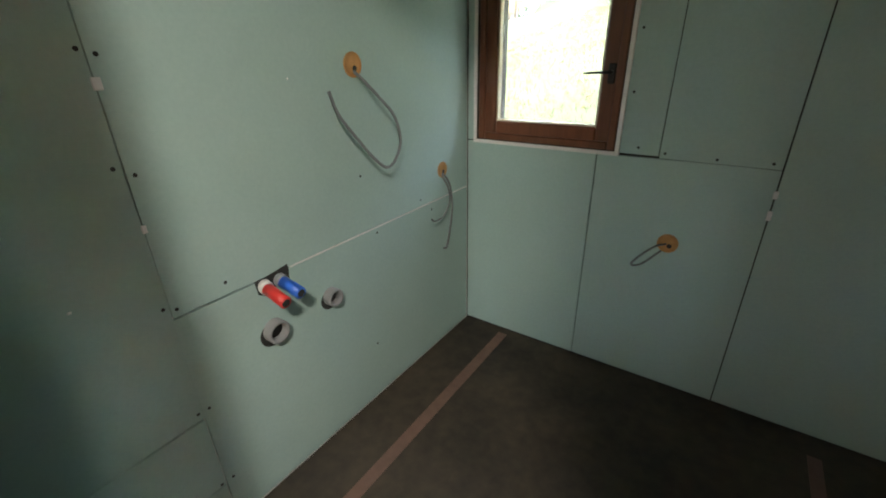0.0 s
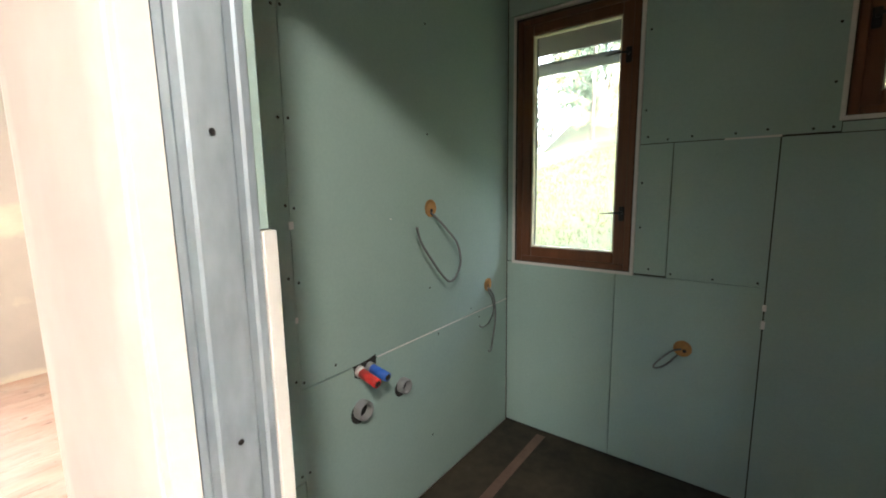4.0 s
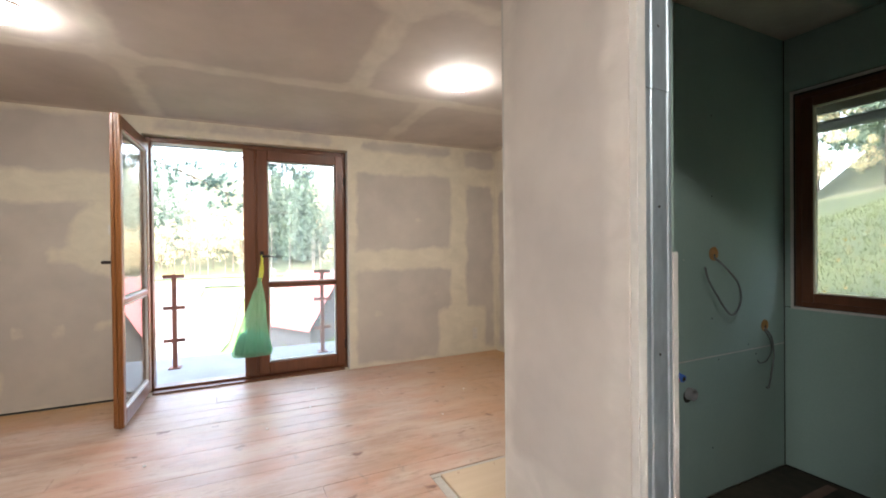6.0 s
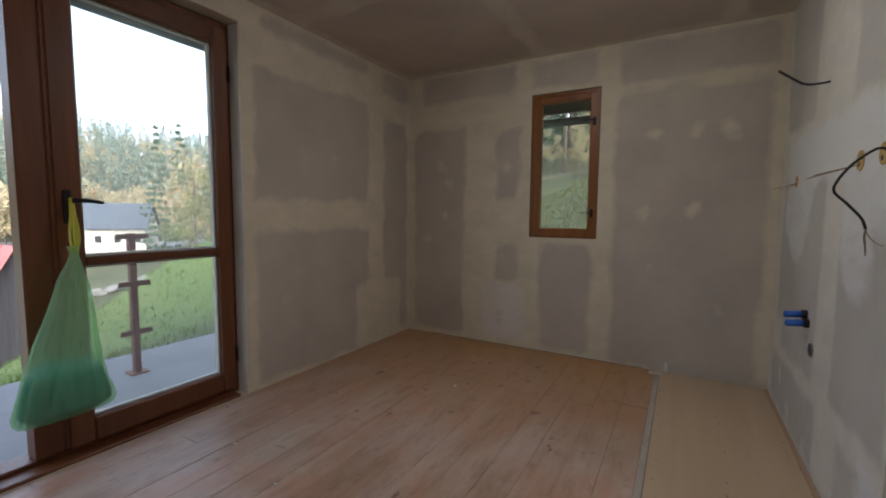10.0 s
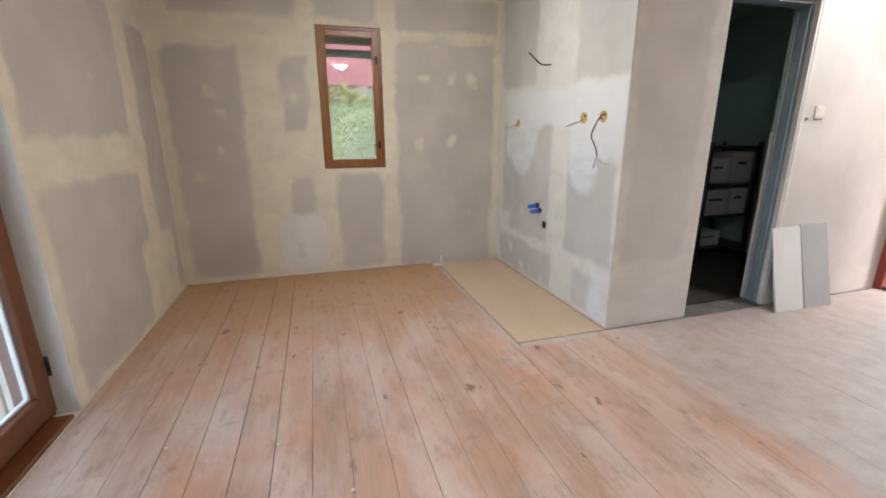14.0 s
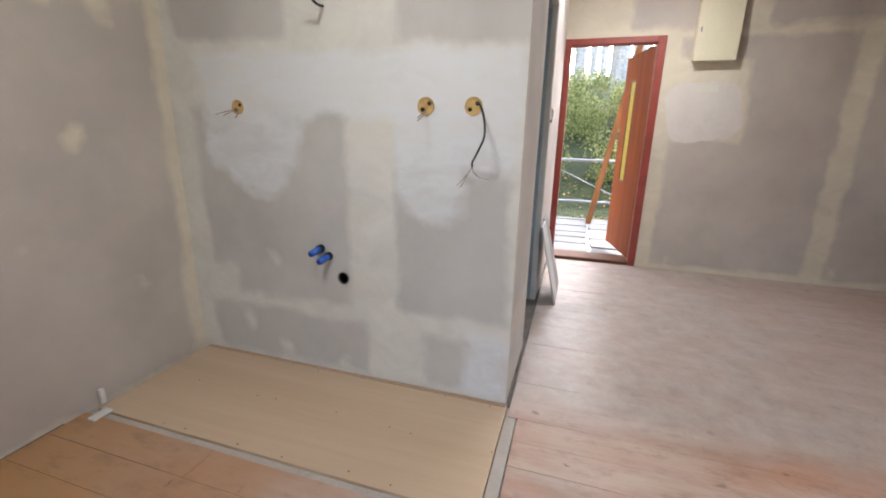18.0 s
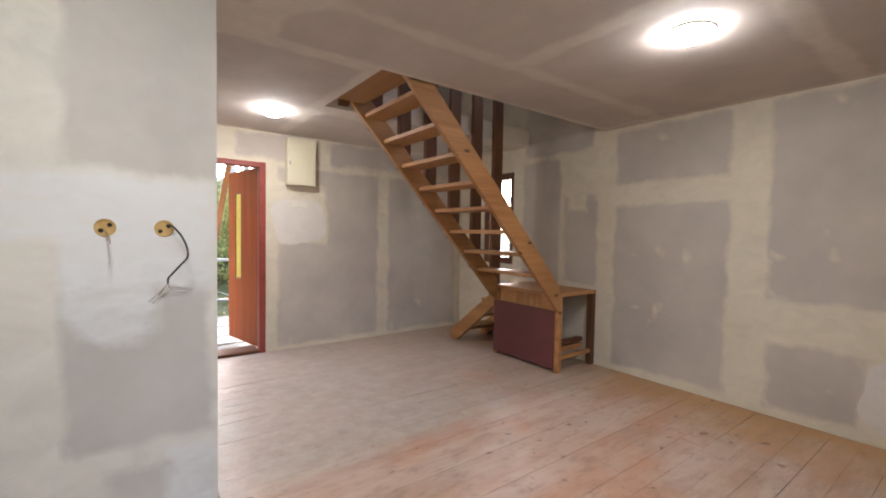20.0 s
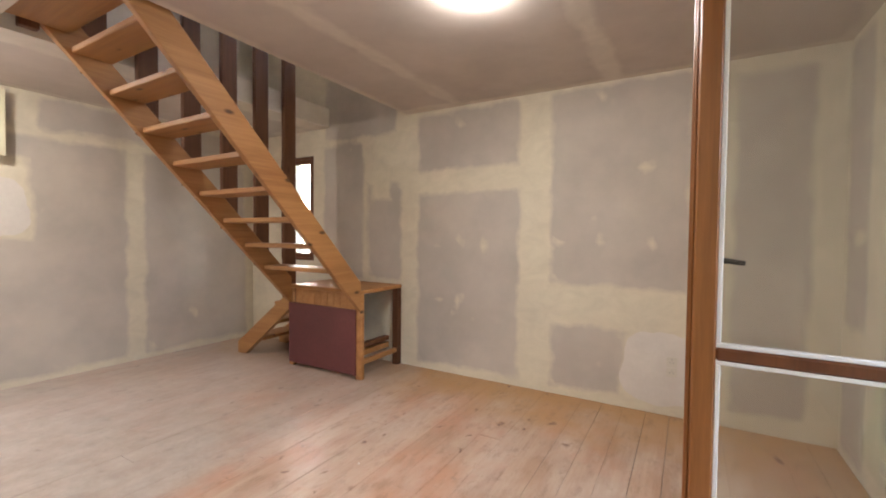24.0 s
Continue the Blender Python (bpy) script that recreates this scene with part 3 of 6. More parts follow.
for r in (rect(-0.6494, -0.105, 0.012, 0.900), rect(0.4405, 1.79, 0.012, 1.452), rect(-0.026, 0.592, 1.460, 2.10), rect(-0.6494, 0.145, 2.104, 2.395),
          rect(0.148, 1.79, 2.124, 2.395), rect(-0.6494, -0.622, 0.906, 2.10), rect(-0.028, 0.098, 0.908, 1.456), rect(0.595, 1.79, 1.456, 1.488), rect(1.145, 1.79, 1.491, 2.12)):
    green_board(r, "y", NY, NY + BT)
green_board(rect(-0.101, 0.436, 0.012, 0.8985), "y", NY, NY + BT)
green_board(rect(0.102, 0.436, 0.9015, 1.456), "y", NY, NY + BT)
green_board([(0.6335, 0.702), (1.889, 0.702), (1.889, 2.395), (0.642, 2.395)], "x", BX, BX - BT)
green_board(rect(0.630, 1.889, 0.012, 0.696), "x", BX, BX - BT)
green_board([(0.28, 0.404), (0.6295, 0.406), (0.6385, 2.395), (0.28, 2.395)], "x", BX, BX - BT)
green_board(rect(0.28, 0.626, 0.165, 0.400), "x", BX, BX - BT)
green_board(rect(0.28, 0.626, 0.012, 0.161), "x", BX, BX - BT)
green_board(rect(-0.64, BD[0], 0.012, 2.395), "y", BYI, BYI + BT)
green_board(rect(BD[1], 1.79, 0.012, 2.395), "y", BYI, BYI + BT)
green_board(rect(BD[0], BD[1], 2.04, 2.395), "y", BYI, BYI + BT)
green_board(rect(BYI + 0.013, NY - 0.002, 0.012, 2.395), "x", EX - 0.012, EX - 0.001)

# ---- windows and doors ----


M_DARKGAP = plain("grimy_gap", (0.05, 0.035, 0.025), 0.9)


def placed(kind, face):
    """Maps along-wall, up and outward distances to the world."""
    return {"n": lambda u, v, w: (u, face + w, v), "s": lambda u, v, w: (u, face - w, v), "w": lambda u, v, w: (face - w, u, v), "e": lambda u, v, w: (face + w, u, v)}[kind]


def bar(name, fn, u0, u1, v0, v1, w0, w1, material, parent, bevel=0.004, label=""):
    a, b = fn(u0, v0, w0), fn(u1, v1, w1)
    lo, hi = [min(p, q) for p, q in zip(a, b)], [max(p, q) for p, q in zip(a, b)]
    return block(name, material, lo[0], hi[0], lo[1], hi[1], lo[2], hi[2], parent, bevel, label)


def ring(names, fn, r, wide, w0, w1, material, parent, bevel=0.004):
    u0, u1, v0, v1 = r
    bar(names[0], fn, u0, u0 + wide, v0, v1, w0, w1, material, parent, bevel)
    bar(names[0], fn, u1 - wide, u1, v0, v1, w0, w1, material, parent, bevel)
    bar(names[1], fn, u0 + wide, u1 - wide, v0, v0 + wide, w0, w1, material, parent, bevel)
    bar(names[1], fn, u0 + wide, u1 - wide, v1 - wide, v1, w0, w1, material, parent, bevel)


def pane(fn, u0, u1, v0, v1, w, parent):
    ob = bar("pane", fn, u0, u1, v0, v1, w, w + 0.005, M_GLASS, parent, 0)
    ob.visible_shadow = False
    return ob


def small_handle(fn, u, v, w, parent, toward=-1):
    """A black lever on a back plate."""
    h = bar("handle", fn, u - 0.012, u + 0.012, v - 0.032, v + 0.032, w - 0.008, w, M_BLACK, parent, 0.003, "small black lever handle")
    bm = bmesh.new()
    tube(bm, [fn(u, v + 0.004, w), fn(u, v + 0.004, w - 0.038)], 0.006)
    tube(bm, smooth_line([fn(u, v + 0.004, w - 0.036), fn(u + toward * 0.03, v + 0.005, w - 0.04), fn(u + toward * 0.085, v + 0.001, w - 0.038)], 3), 0.006, 8, 0.003)
    part("lever", bm, M_BLACK, h, smooth=True)


def casement(name, kind, face, r, material, label, liner=None, handles=(), bead=None, toward=-1):
    """A wooden casement window set in its wall opening."""
    fn = placed(kind, face)
    u0, u1, v0, v1 = r
    w = thing(name, label, "window", kind="structure")
    ring(("window_frame", "window_frame"), fn, (u0 + 0.003, u1 - 0.003, v0 + 0.003, v1 - 0.003), 0.028, 0.004, 0.10, material, w)
    ring(("sash_stile", "sash_rail"), fn, (u0 + 0.026, u1 - 0.026, v0 + 0.026, v1 - 0.026), 0.052, 0.012, 0.068, material, w, 0.006)
    if bead:
        ring(("glazing_bead", "glazing_bead"), fn, (u0 + 0.074, u1 - 0.074, v0 + 0.074, v1 - 0.074), 0.010, 0.020, 0.046, bead, w, 0.002)
    pane(fn, u0 + 0.072, u1 - 0.072, v0 + 0.072, v1 - 0.072, 0.047, w)
    for v in handles:
        small_handle(fn, u1 - 0.045 if toward < 0 else u0 + 0.045, v, 0.012, w, toward)
    bar("outer_sill", fn, u0, u1, v0 - 0.02, v0 + 0.004, 0.10, 0.30, M_OUTER, w, 0.003)
    ring(("frame_gap", "frame_gap"), fn, (u0 - 0.005, u1 + 0.005, v0 - 0.004, v1 + 0.004), 0.0078, 0.0012, 0.02, M_DARKGAP, w, 0)
    if liner:
        ring(("liner", "liner"), fn, (u0 - 0.016, u1 + 0.016, v0 - 0.012, v1 + 0.022), 0.014, -0.004, 0.012, liner, w, 0.001)
    return w


casement("window_1", "n", NY, BW, M_DARKFRAME, "tall dark brown wooden casement in the green bathroom wall", M_CORE, (1.165, 1.83), M_CREAMBOX)
casement("window_2", "n", NY, BV, M_DARKFRAME, "small dark brown wooden casement high in the bathroom wall", M_CORE, (1.80,), M_CREAMBOX, 1)
casement("window_3", "n", NY, KW, M_OAK, "narrow varnished wooden casement in the kitchen wall", None, (1.155, 1.86), None)
casement("window_4", "s", SY, SW, M_DARKFRAME, "narrow brown wooden casement behind the stairs", None, (1.2, 1.8), None, 1)

# french door: fixed frame, one leaf shut, one open
WF = placed("w", -3.760)
french = thing("door_1", "brown wooden french door frame with a sill and centre post", "door", kind="structure")
for u0, u1, v0, v1 in ((-1.635, -1.590, 0.0, 2.25), (0.070, 0.117, 0.0, 2.25), (-1.59, 0.07, 2.205, 2.25), (-1.59, 0.07, -0.02, 0.035)):
    bar("door_frame" if v0 != -0.02 else "sill", WF, u0, u1, v0, v1, 0.0, 0.12, M_FRAME, french, 0.006)
bar("sill_tread", WF, -1.59, 0.07, -0.02, 0.016, -0.09, 0.0, M_FRAME, french, 0.006)
bar("reveal_strip", WF, 0.112, 0.1185, 0.0, 2.25, -0.094, -0.001, M_CORE, french, 0.001)


def leaf(name, label, width, height, mid, s, fs, edge):
    """A glazed door leaf, hinged at its local origin, lying along +x, 56 mm thick; its inner face looks to local -y, or to +y where s is -1."""
    d = thing(name, label, "door")
    st = 0.086
    for n_, x0, x1, z0, z1 in (("stile", 0, st, 0, height), ("stile", width - fs, width - 0.016, 0, height), ("top_rail", st, width - fs, height - 0.095, height), ("bottom_rail", st, width - fs, 0, 0.115), ("glazing_bar", st, width - fs, mid - 0.020, mid + 0.020)):
        block(n_, edge if n_ == "stile" else M_FRAME, x0, x1, -0.028, 0.028, z0, z1, d, 0.006)
    block("rebate_lip", edge, width - 0.0155, width, *sorted((-0.028 * s, -0.006 * s)), 0.012, height - 0.004, d, 0.004)
    block("rebate_lip", M_OAK, width - 0.0155, width - 0.007, *sorted((-0.003 * s, 0.012 * s)), 0.0, height, d, 0.003)
    for z0, z1 in ((0.115, mid - 0.02), (mid + 0.02, height - 0.095)):
        p = block("pane", M_GLASS, st - 0.008, width - fs + 0.008, -0.002, 0.003, z0, z1, d, 0)
        p.visible_shadow = False
        bm = bmesh.new()
        for a, b, c, e in ((st, width - fs, z0, z0 + 0.013), (st, width - fs, z1 - 0.013, z1), (st, st + 0.013, z0 + 0.013, z1 - 0.013), (width - fs - 0.013, width - fs, z0 + 0.013, z1 - 0.013)):
            box(bm, a, b, *sorted((0.004 * s, 0.022 * s)), c, e, 0.002)
        part("putty_bead", bm, M_CORE, d, "white putty bead round the glass")
    hx = width - fs / 2
    h = block("handle", M_BLACK, hx - 0.016, hx + 0.016, *sorted((-0.037 * s, -0.028 * s)), 1.045, 1.195, d, 0.004, "black iron door handle")
    bm = bmesh.new()
    tube(bm, [(hx, -0.03 * s, 1.145), (hx, -0.085 * s, 1.145)], 0.011)
    tube(bm, smooth_line([(hx, -0.083 * s, 1.145), (hx - 0.05, -0.088 * s, 1.148), (hx - 0.115, -0.082 * s, 1.140)], 4), 0.012, 8, 0.008)
    part("lever", bm, M_BLACK, h, smooth=True)
    for z in (0.22, height - 0.25):
        bm = bmesh.new()
        tube(bm, [(0.0, -0.034 * s, z - 0.045), (0.0, -0.034 * s, z + 0.045)], 0.008)
        part("hinge", bm, M_BLACK, d, smooth=True)
    return d


shut = leaf("door_leaf", "closed glazed french door leaf in brown varnished wood", 0.850, 2.170, 0.868, -1, 0.115, M_FRAME)
shut.matrix_world = pose(-3.765, 0.088, 0.035, 0, 0, -90)
opened = leaf("door_leaf", "open glazed french door leaf swung into the room", 0.864, 2.170, 0.868, 1, 0.080, M_OAK)
for p in opened.children:
    p.visible_shadow = True
opened.matrix_world = pose(-3.730, -1.628, 0.030, 0, 0, -1.2)
bar("centre_post", WF, -0.862, -0.756, 0.036, 2.204, -0.012, 0.09, M_FRAME, french, 0.006)

# entrance door
EF = placed("e", EX)
entry = thing("door_2", "oxide red painted entrance door frame", "door", kind="structure")
for u0, u1, v0, v1 in ((-0.719, -0.655, 0.0, 2.065), (0.062, 0.116, 0.0, 2.065), (-0.655, 0.062, 2.010, 2.065)):
    bar("door_frame", EF, u0, u1, v0, v1, -0.012, 0.10, M_RED, entry, 0.005)
bar("threshold", EF, -0.655, 0.062, -0.02, 0.030, 0.0, 0.26, M_BROWN, entry, 0.005)
eleaf = thing("door_leaf", "open orange-brown wooden entrance door with a narrow yellow glass strip", "door")
EH = 1.97
for n_, x0, x1, z0, z1 in (("door_panel", 0.0, 0.385, 0, EH), ("door_panel", 0.555, 0.74, 0, EH), ("door_panel", 0.385, 0.555, 0, 0.72), ("door_panel", 0.385, 0.555, 1.72, EH)):
    block(n_, M_DOOR, x0, x1, -0.02, 0.02, z0, z1, eleaf, 0.001)
M_YELLOW = mottled("yellow_pattern_glass", (0.62, 0.50, 0.10), (0.78, 0.66, 0.20), 30, 0.25, 0, 0.6, 90)
block("glass_strip", M_YELLOW, 0.40, 0.54, -0.014, 0.014, 0.735, 1.705, eleaf, 0.002, "narrow yellow patterned glass")
for x0, x1, z0, z1 in ((0.385, 0.40, 0.72, 1.72), (0.54, 0.555, 0.72, 1.72), (0.40, 0.54, 0.72, 0.735), (0.40, 0.54, 1.705, 1.72)):
    block("glass_trim", M_OAK, x0, x1, -0.023, 0.023, z0, z1, eleaf, 0.003)
eh = block("handle", M_STUD, 0.675, 0.705, -0.028, -0.02, 0.93, 1.13, eleaf, 0.003, "worn metal handle plate")
bm = bmesh.new()
tube(bm, [(0.69, -0.028, 1.06), (0.69, -0.07, 1.06)], 0.008)
tube(bm, [(0.69, -0.07, 1.06), (0.59, -0.07, 1.06)], 0.009)
part("lever", bm, M_STUD, eh, smooth=True)
eleaf.matrix_world = pose(1.905, -0.672, 0.045, 0, 0, 12.5)

# steel studs of the bathroom doorway
studs = thing("door_3", "bare galvanised steel stud frame of the bathroom doorway", "door frame", kind="structure")


def stud(name, x_face, into, z0, z1):
    """A C-shaped steel stud standing in the wall's end, its ribbed web facing the doorway."""
    bm = bmesh.new()
    y0, y1, s = 0.160, 0.266, into
    prof = [(x_face, y0), (x_face, y0 + 0.010), (x_face - s * 0.004, y0 + 0.014), (x_face - s * 0.004, y0 + 0.024), (x_face, y0 + 0.028), (x_face, y1 - 0.028), (x_face - s * 0.004, y1 - 0.024),
            (x_face - s * 0.004, y1 - 0.014), (x_face, y1 - 0.010), (x_face, y1), (x_face - s * 0.02, y1), (x_face - s * 0.02, y0)]
    prism(bm, prof, "z", z0, z1)
    return part(name, bm, M_STUD, studs)


stud("steel_stud", BD[0] + 0.022, 1, 0.0, 1.70)
stud("steel_stud", BD[0] + 0.0235, 1, 1.702, 2.02)
stud("steel_stud", BD[1] - 0.016, -1, 0.0, 2.02)
block("steel_track", M_STUD, BD[0] + 0.03, BD[1] - 0.03, 0.160, 0.266, 2.018, 2.038, studs, 0.002)
for x0, x1 in ((BD[0], BD[0] + 0.026), (BD[1] - 0.019, BD[1])):
    block("board_edge", M_CORE, x0, x1, 0.124, 0.158, 0.0, 2.03, studs, 0.001, "raw plasterboard edge")
    block("board_edge", M_CORE, x0, x1, 0.268, 0.289, 0.0, 1.24, studs, 0.001, "raw plasterboard edge")
    block("board_edge", M_GREEN, x0, x1 - (0.008 if x0 < 0 else 0), 0.268, 0.282, 1.242, 2.03, studs, 0.001)
for z in (0.42, 0.95, 1.37, 1.88):
    bm = bmesh.new()
    lathe(bm, [(0.0, 0.0), (0.004, 0.001), (0.0045, 0.0)], pose(BD[0] + 0.0235, 0.213, z, 0, 90, 0), 8)
    part("screw", bm, M_BLACK, studs)

# ---- floor ----
floor = thing("floor", "worn reddish pine floorboards, dusty toward the entrance", "floor", kind="structure")
block("subfloor", M_SCREED, WX - 0.2, EX + 0.2, SY - 0.2, NY + 0.2, -0.30, -0.022, floor, 0)
rng = random.Random(4)
PW = 0.1465
x = WX + 0.004
while x < EX - 0.02:
    x1 = min(x + PW, EX - 0.004)
    north = NY - 0.004
    if x1 > -1.45:
        north = 0.055 if x < KX - 0.08 else 0.10
    cuts = [SY + 0.004]
    y = SY + rng.uniform(0.8, 6.4)
    while y < north - 1.3:
        cuts.append(y)
        y += rng.uniform(3.0, 4.5)
    if north > 1 and x > -3.2:
        cuts.append(rng.choice((1.02, 1.12, 1.30)) + 0.08 * (x + 2.3))
    cuts.append(north)
    for a, b in zip(cuts, cuts[1:]):
        gap = 0.0014 if -3.6 < x < -2.7 and b > 0 else rng.choice((0.0003, 0.0004, 0.0006, 0.0010))
        lift = rng.uniform(-0.0008, 0.0004)
        bm = bmesh.new()
        box(bm, x + gap, x1 - gap, a + 0.0006, b - 0.0006, -0.022, lift, 0.0008)
        part("floorboard", bm, M_PLANK, floor)
    x += PW
M_DIRT = mottled("dirty_concrete", (0.10, 0.09, 0.08), (0.24, 0.215, 0.19), 6, 0.9, 0, 0.4, 50)
block("plywood_sheet", M_PLY, -1.430, KX - 0.004, 0.112, NY - 0.03, -0.021, 0.004, floor, 0.002, "new pale plywood sheet let into the floor")
M_EDGE = wood("worn_edge_strip", (0.36, 0.24, 0.15), (0.50, 0.36, 0.25), "y", 0.6)
block("edge_strip", M_EDGE, KX - 0.024, KX - 0.002, 0.118, NY - 0.034, 0.0045, 0.008, floor, 0.001)
for u, v in [(-1.405 + 0.57 * i / 2, 0.15 + 1.66 * k / 7) for i in range(3) for k in range(8)]:
    u, v = u + rng.uniform(-0.01, 0.012), v + rng.uniform(-0.09, 0.09)
    bm = bmesh.new()
    tube(bm, [(u, v, 0.003), (u, v, 0.0048)], 0.0036, 8)
    part("screw", bm, M_RUST, floor)
block("screed_strip", M_SCREED, -1.4655, -1.432, 0.06, NY - 0.004, -0.021, -0.006, floor, 0.002)
block("screed_strip", M_SCREED, -1.425, KX - 0.004, 0.06, 0.109, -0.021, -0.006, floor, 0.002)
block("door_sill_screed", M_DIRT, BD[0], BD[1], 0.103, 0.278, -0.021, -0.003, floor, 0.002)
block("dirt_strip", M_DIRT, KX, EX - 0.05, 0.1035, 0.119, -0.02, 0.001, floor, 0.002)
# dark strip laid on the wall face in place of the shadowed gap
block("wall_gap", M_VOID, WX - 0.002, WX + 0.0025, -2.78, -1.67, 0.0008, 0.015, floor, 0)
block("wall_gap", M_DIRT, -3.4, -1.55, NY - 0.008, NY - 0.001, 0.0006, 0.003, floor, 0)
bath_floor = block("floor_bathroom", M_BATHFLOOR, BX, EX, 0.279, NY, -0.02, 0.006, None, 0.0)
tagged(bath_floor, "dark brown stained bathroom floor", "floor", kind="structure")
strip = part("floor_strip", box(bmesh.new(), -0.446, -0.402, 0.30, 1.86, 0.0065, 0.0085), M_TAPE)
strip_b = part("floor_strip", box(bmesh.new(), 0.722, 0.760, 0.9, 1.80, 0.0065, 0.0085), M_TAPE)
tagged(strip_b, "second reddish brown strip taped along the bathroom floor", "floor strip")
tagged(strip, "narrow reddish brown strip taped along the bathroom floor", "floor strip")

# ---- ceiling lamps ----
M_SHADE = bpy.data.materials.new("lit_opal_glass")
M_SHADE.use_nodes = True
sb = M_SHADE.node_tree.nodes["Principled BSDF"]
sb.inputs["Base Color"].default_value = (0.9, 0.88, 0.83, 1)
sb.inputs["Emission Color"].default_value = (1.0, 0.94, 0.845, 1)
LAMP = 14.0
sb.inputs["Emission Strength"].default_value = LAMP


def ceiling_lamp(px, py):
    lamp = thing("ceiling_lamp", "round opal dome ceiling lamp, switched on", "lamp", "ceiling lamps", at=(px, py, TOP))
    bm = bmesh.new()
    lathe(bm, [(0.110, 0.0), (0.113, -0.003), (0.113, -0.009), (0.110, -0.011)], pose(0, 0, 0))
    part("base_ring", bm, M_WHITE, lamp, smooth=True)
    bm = bmesh.new()
    lathe(bm, [(0.131 * math.sin(a), -0.0115 - 0.105 * (math.cos(a) - math.cos(1.02))) for a in (1.02 - 1.02 * k / 10 for k in range(10))] + [(0.0005, -0.0616)], pose(0, 0, 0))
    part("shade", bm, M_SHADE, lamp, "lit opal glass dome", True)


for p in ((0.895, -0.565), (-1.985, -1.885), (-1.90, 0.50)):
    ceiling_lamp(*p)

# ---- stairs ----
stairs = thing("staircase", "open orange pine staircase with a landing box and brown posts", "stairs", at=(0, 0, 0))
XA, XB = -0.475, 0.435          # outer faces of the two stringers
LZ, RISE, RUN = 0.775, 0.200, 0.190


def stringer(name, x0, x1, pts, axis="x"):
    bm = prism(bmesh.new(), pts, axis, x0, x1)
    bmesh.ops.bevel(bm, geom=bm.edges[:], offset=0.004, segments=1, affect="EDGES")
    return part(name, bm, M_PINE if axis == "x" else M_PINEX, stairs)


# sloped boards: lower end on the landing, upper end in the well
for x0, x1 in ((XA, XA + 0.045), (XB - 0.045, XB)):
    s = RISE / RUN
    y_of = lambda z, off: -2.86 + (z - 0.80 - off) / s
    stringer("stringer", x0, x1, [(-2.84, 0.57 + s * 0.02), (y_of(2.60, -0.23), 2.60), (y_of(2.60, 0.02), 2.60), (-2.84, 0.82 + s * 0.02)])
for k in range(1, 9):
    z = LZ + RISE * k
    y0 = -2.745 + RUN * (k - 1)
    bm = box(bmesh.new(), XA + 0.046, XB - 0.046, y0, y0 + 0.212, z - 0.036, z, 0.005)
    part("tread", bm, M_PINEX, stairs)
block("top_board", M_PINEX, XA + 0.046, XB - 0.046, -1.20, -0.885, 2.45, 2.485, stairs, 0.003, "", Matrix.Translation((0, 0, 0)))
# landing
block("landing_board", M_PINEX, XA, XB, SY + 0.004, -2.835, LZ - 0.034, LZ, stairs, 0.004)
for x0, y0, m_, w in ((XA + 0.002, -2.885, M_PINE, 0.075), (XA + 0.002, SY + 0.006, M_BROWN, 0.06), (XB - 0.07, -2.885, M_PINE, 0.07), (XB - 0.07, SY + 0.006, M_BROWN, 0.06)):
    block("landing_post", m_, x0, x0 + 0.065, y0, y0 + (0.045 if y0 > -3 else w), 0.0, LZ - 0.035, stairs, 0.004)
block("front_board", M_OAK, XA + 0.068, XB - 0.072, -2.878, -2.85, 0.60, LZ - 0.035, stairs, 0.002)
for k in range(9):
    u = XA + 0.075 + k * 0.082
    block("cladding_strip", M_PINE, u, u + 0.079, -2.849, -2.842, 0.605, LZ - 0.036, stairs, 0.002)
block("front_panel", M_PANEL, XA + 0.055, XB - 0.02, -2.8405, -2.825, 0.035, 0.605, stairs, 0.002, "oxblood red hardboard panel")
for z, t in ((0.165, 0.03), (0.235, 0.02)):
    block("side_rail", M_PINEX if t == 0.03 else M_BROWN, XA + 0.10, XA + 0.16, SY + 0.07, -2.89, z, z + t + 0.02, stairs, 0.003)
block("bottom_rail", M_PINE, XA + 0.01, XA + 0.045, SY + 0.067, -2.887, 0.125, 0.165, stairs, 0.003)
# lower flight, from the landing down to the east
for y0 in (-2.885, SY + 0.03):
    pts = [(1.225, 0.0), (1.10, 0.0), (XB + 0.001, 0.53), (XB + 0.001, 0.70), (1.225, 0.115)]
    bm = prism(bmesh.new(), [(u, v) for u, v in pts], "y", y0, y0 + 0.045)
    part("lower_stringer", bm, M_PINEX, stairs)
for k in (1, 2, 3):
    z = LZ - 0.194 * k
    block("lower_tread", M_PINEX, XB + 0.21 * k - 0.19, XB + 0.21 * k + 0.06, SY + 0.077, -2.887, z - 0.034, z, stairs, 0.004)
# posts along the well
for k in range(6):
    y = -2.865 + 0.305 * k
    z0 = LZ + 0.02 + RISE / RUN * (y + 2.86) - 0.14
    block("post", M_BROWN, XB + 0.001, XB + 0.048, y - 0.066, y + 0.066, max(0.55, z0), 3.45, stairs, 0.004)
block("post", M_BROWN, XB - 0.05, XB + 0.0, -1.06, -0.97, 2.41, 3.45, stairs, 0.004)
block("handrail", M_BROWN, XB - 0.005, XB + 0.06, -2.9, -0.95, 3.451, 3.49, stairs, 0.006)

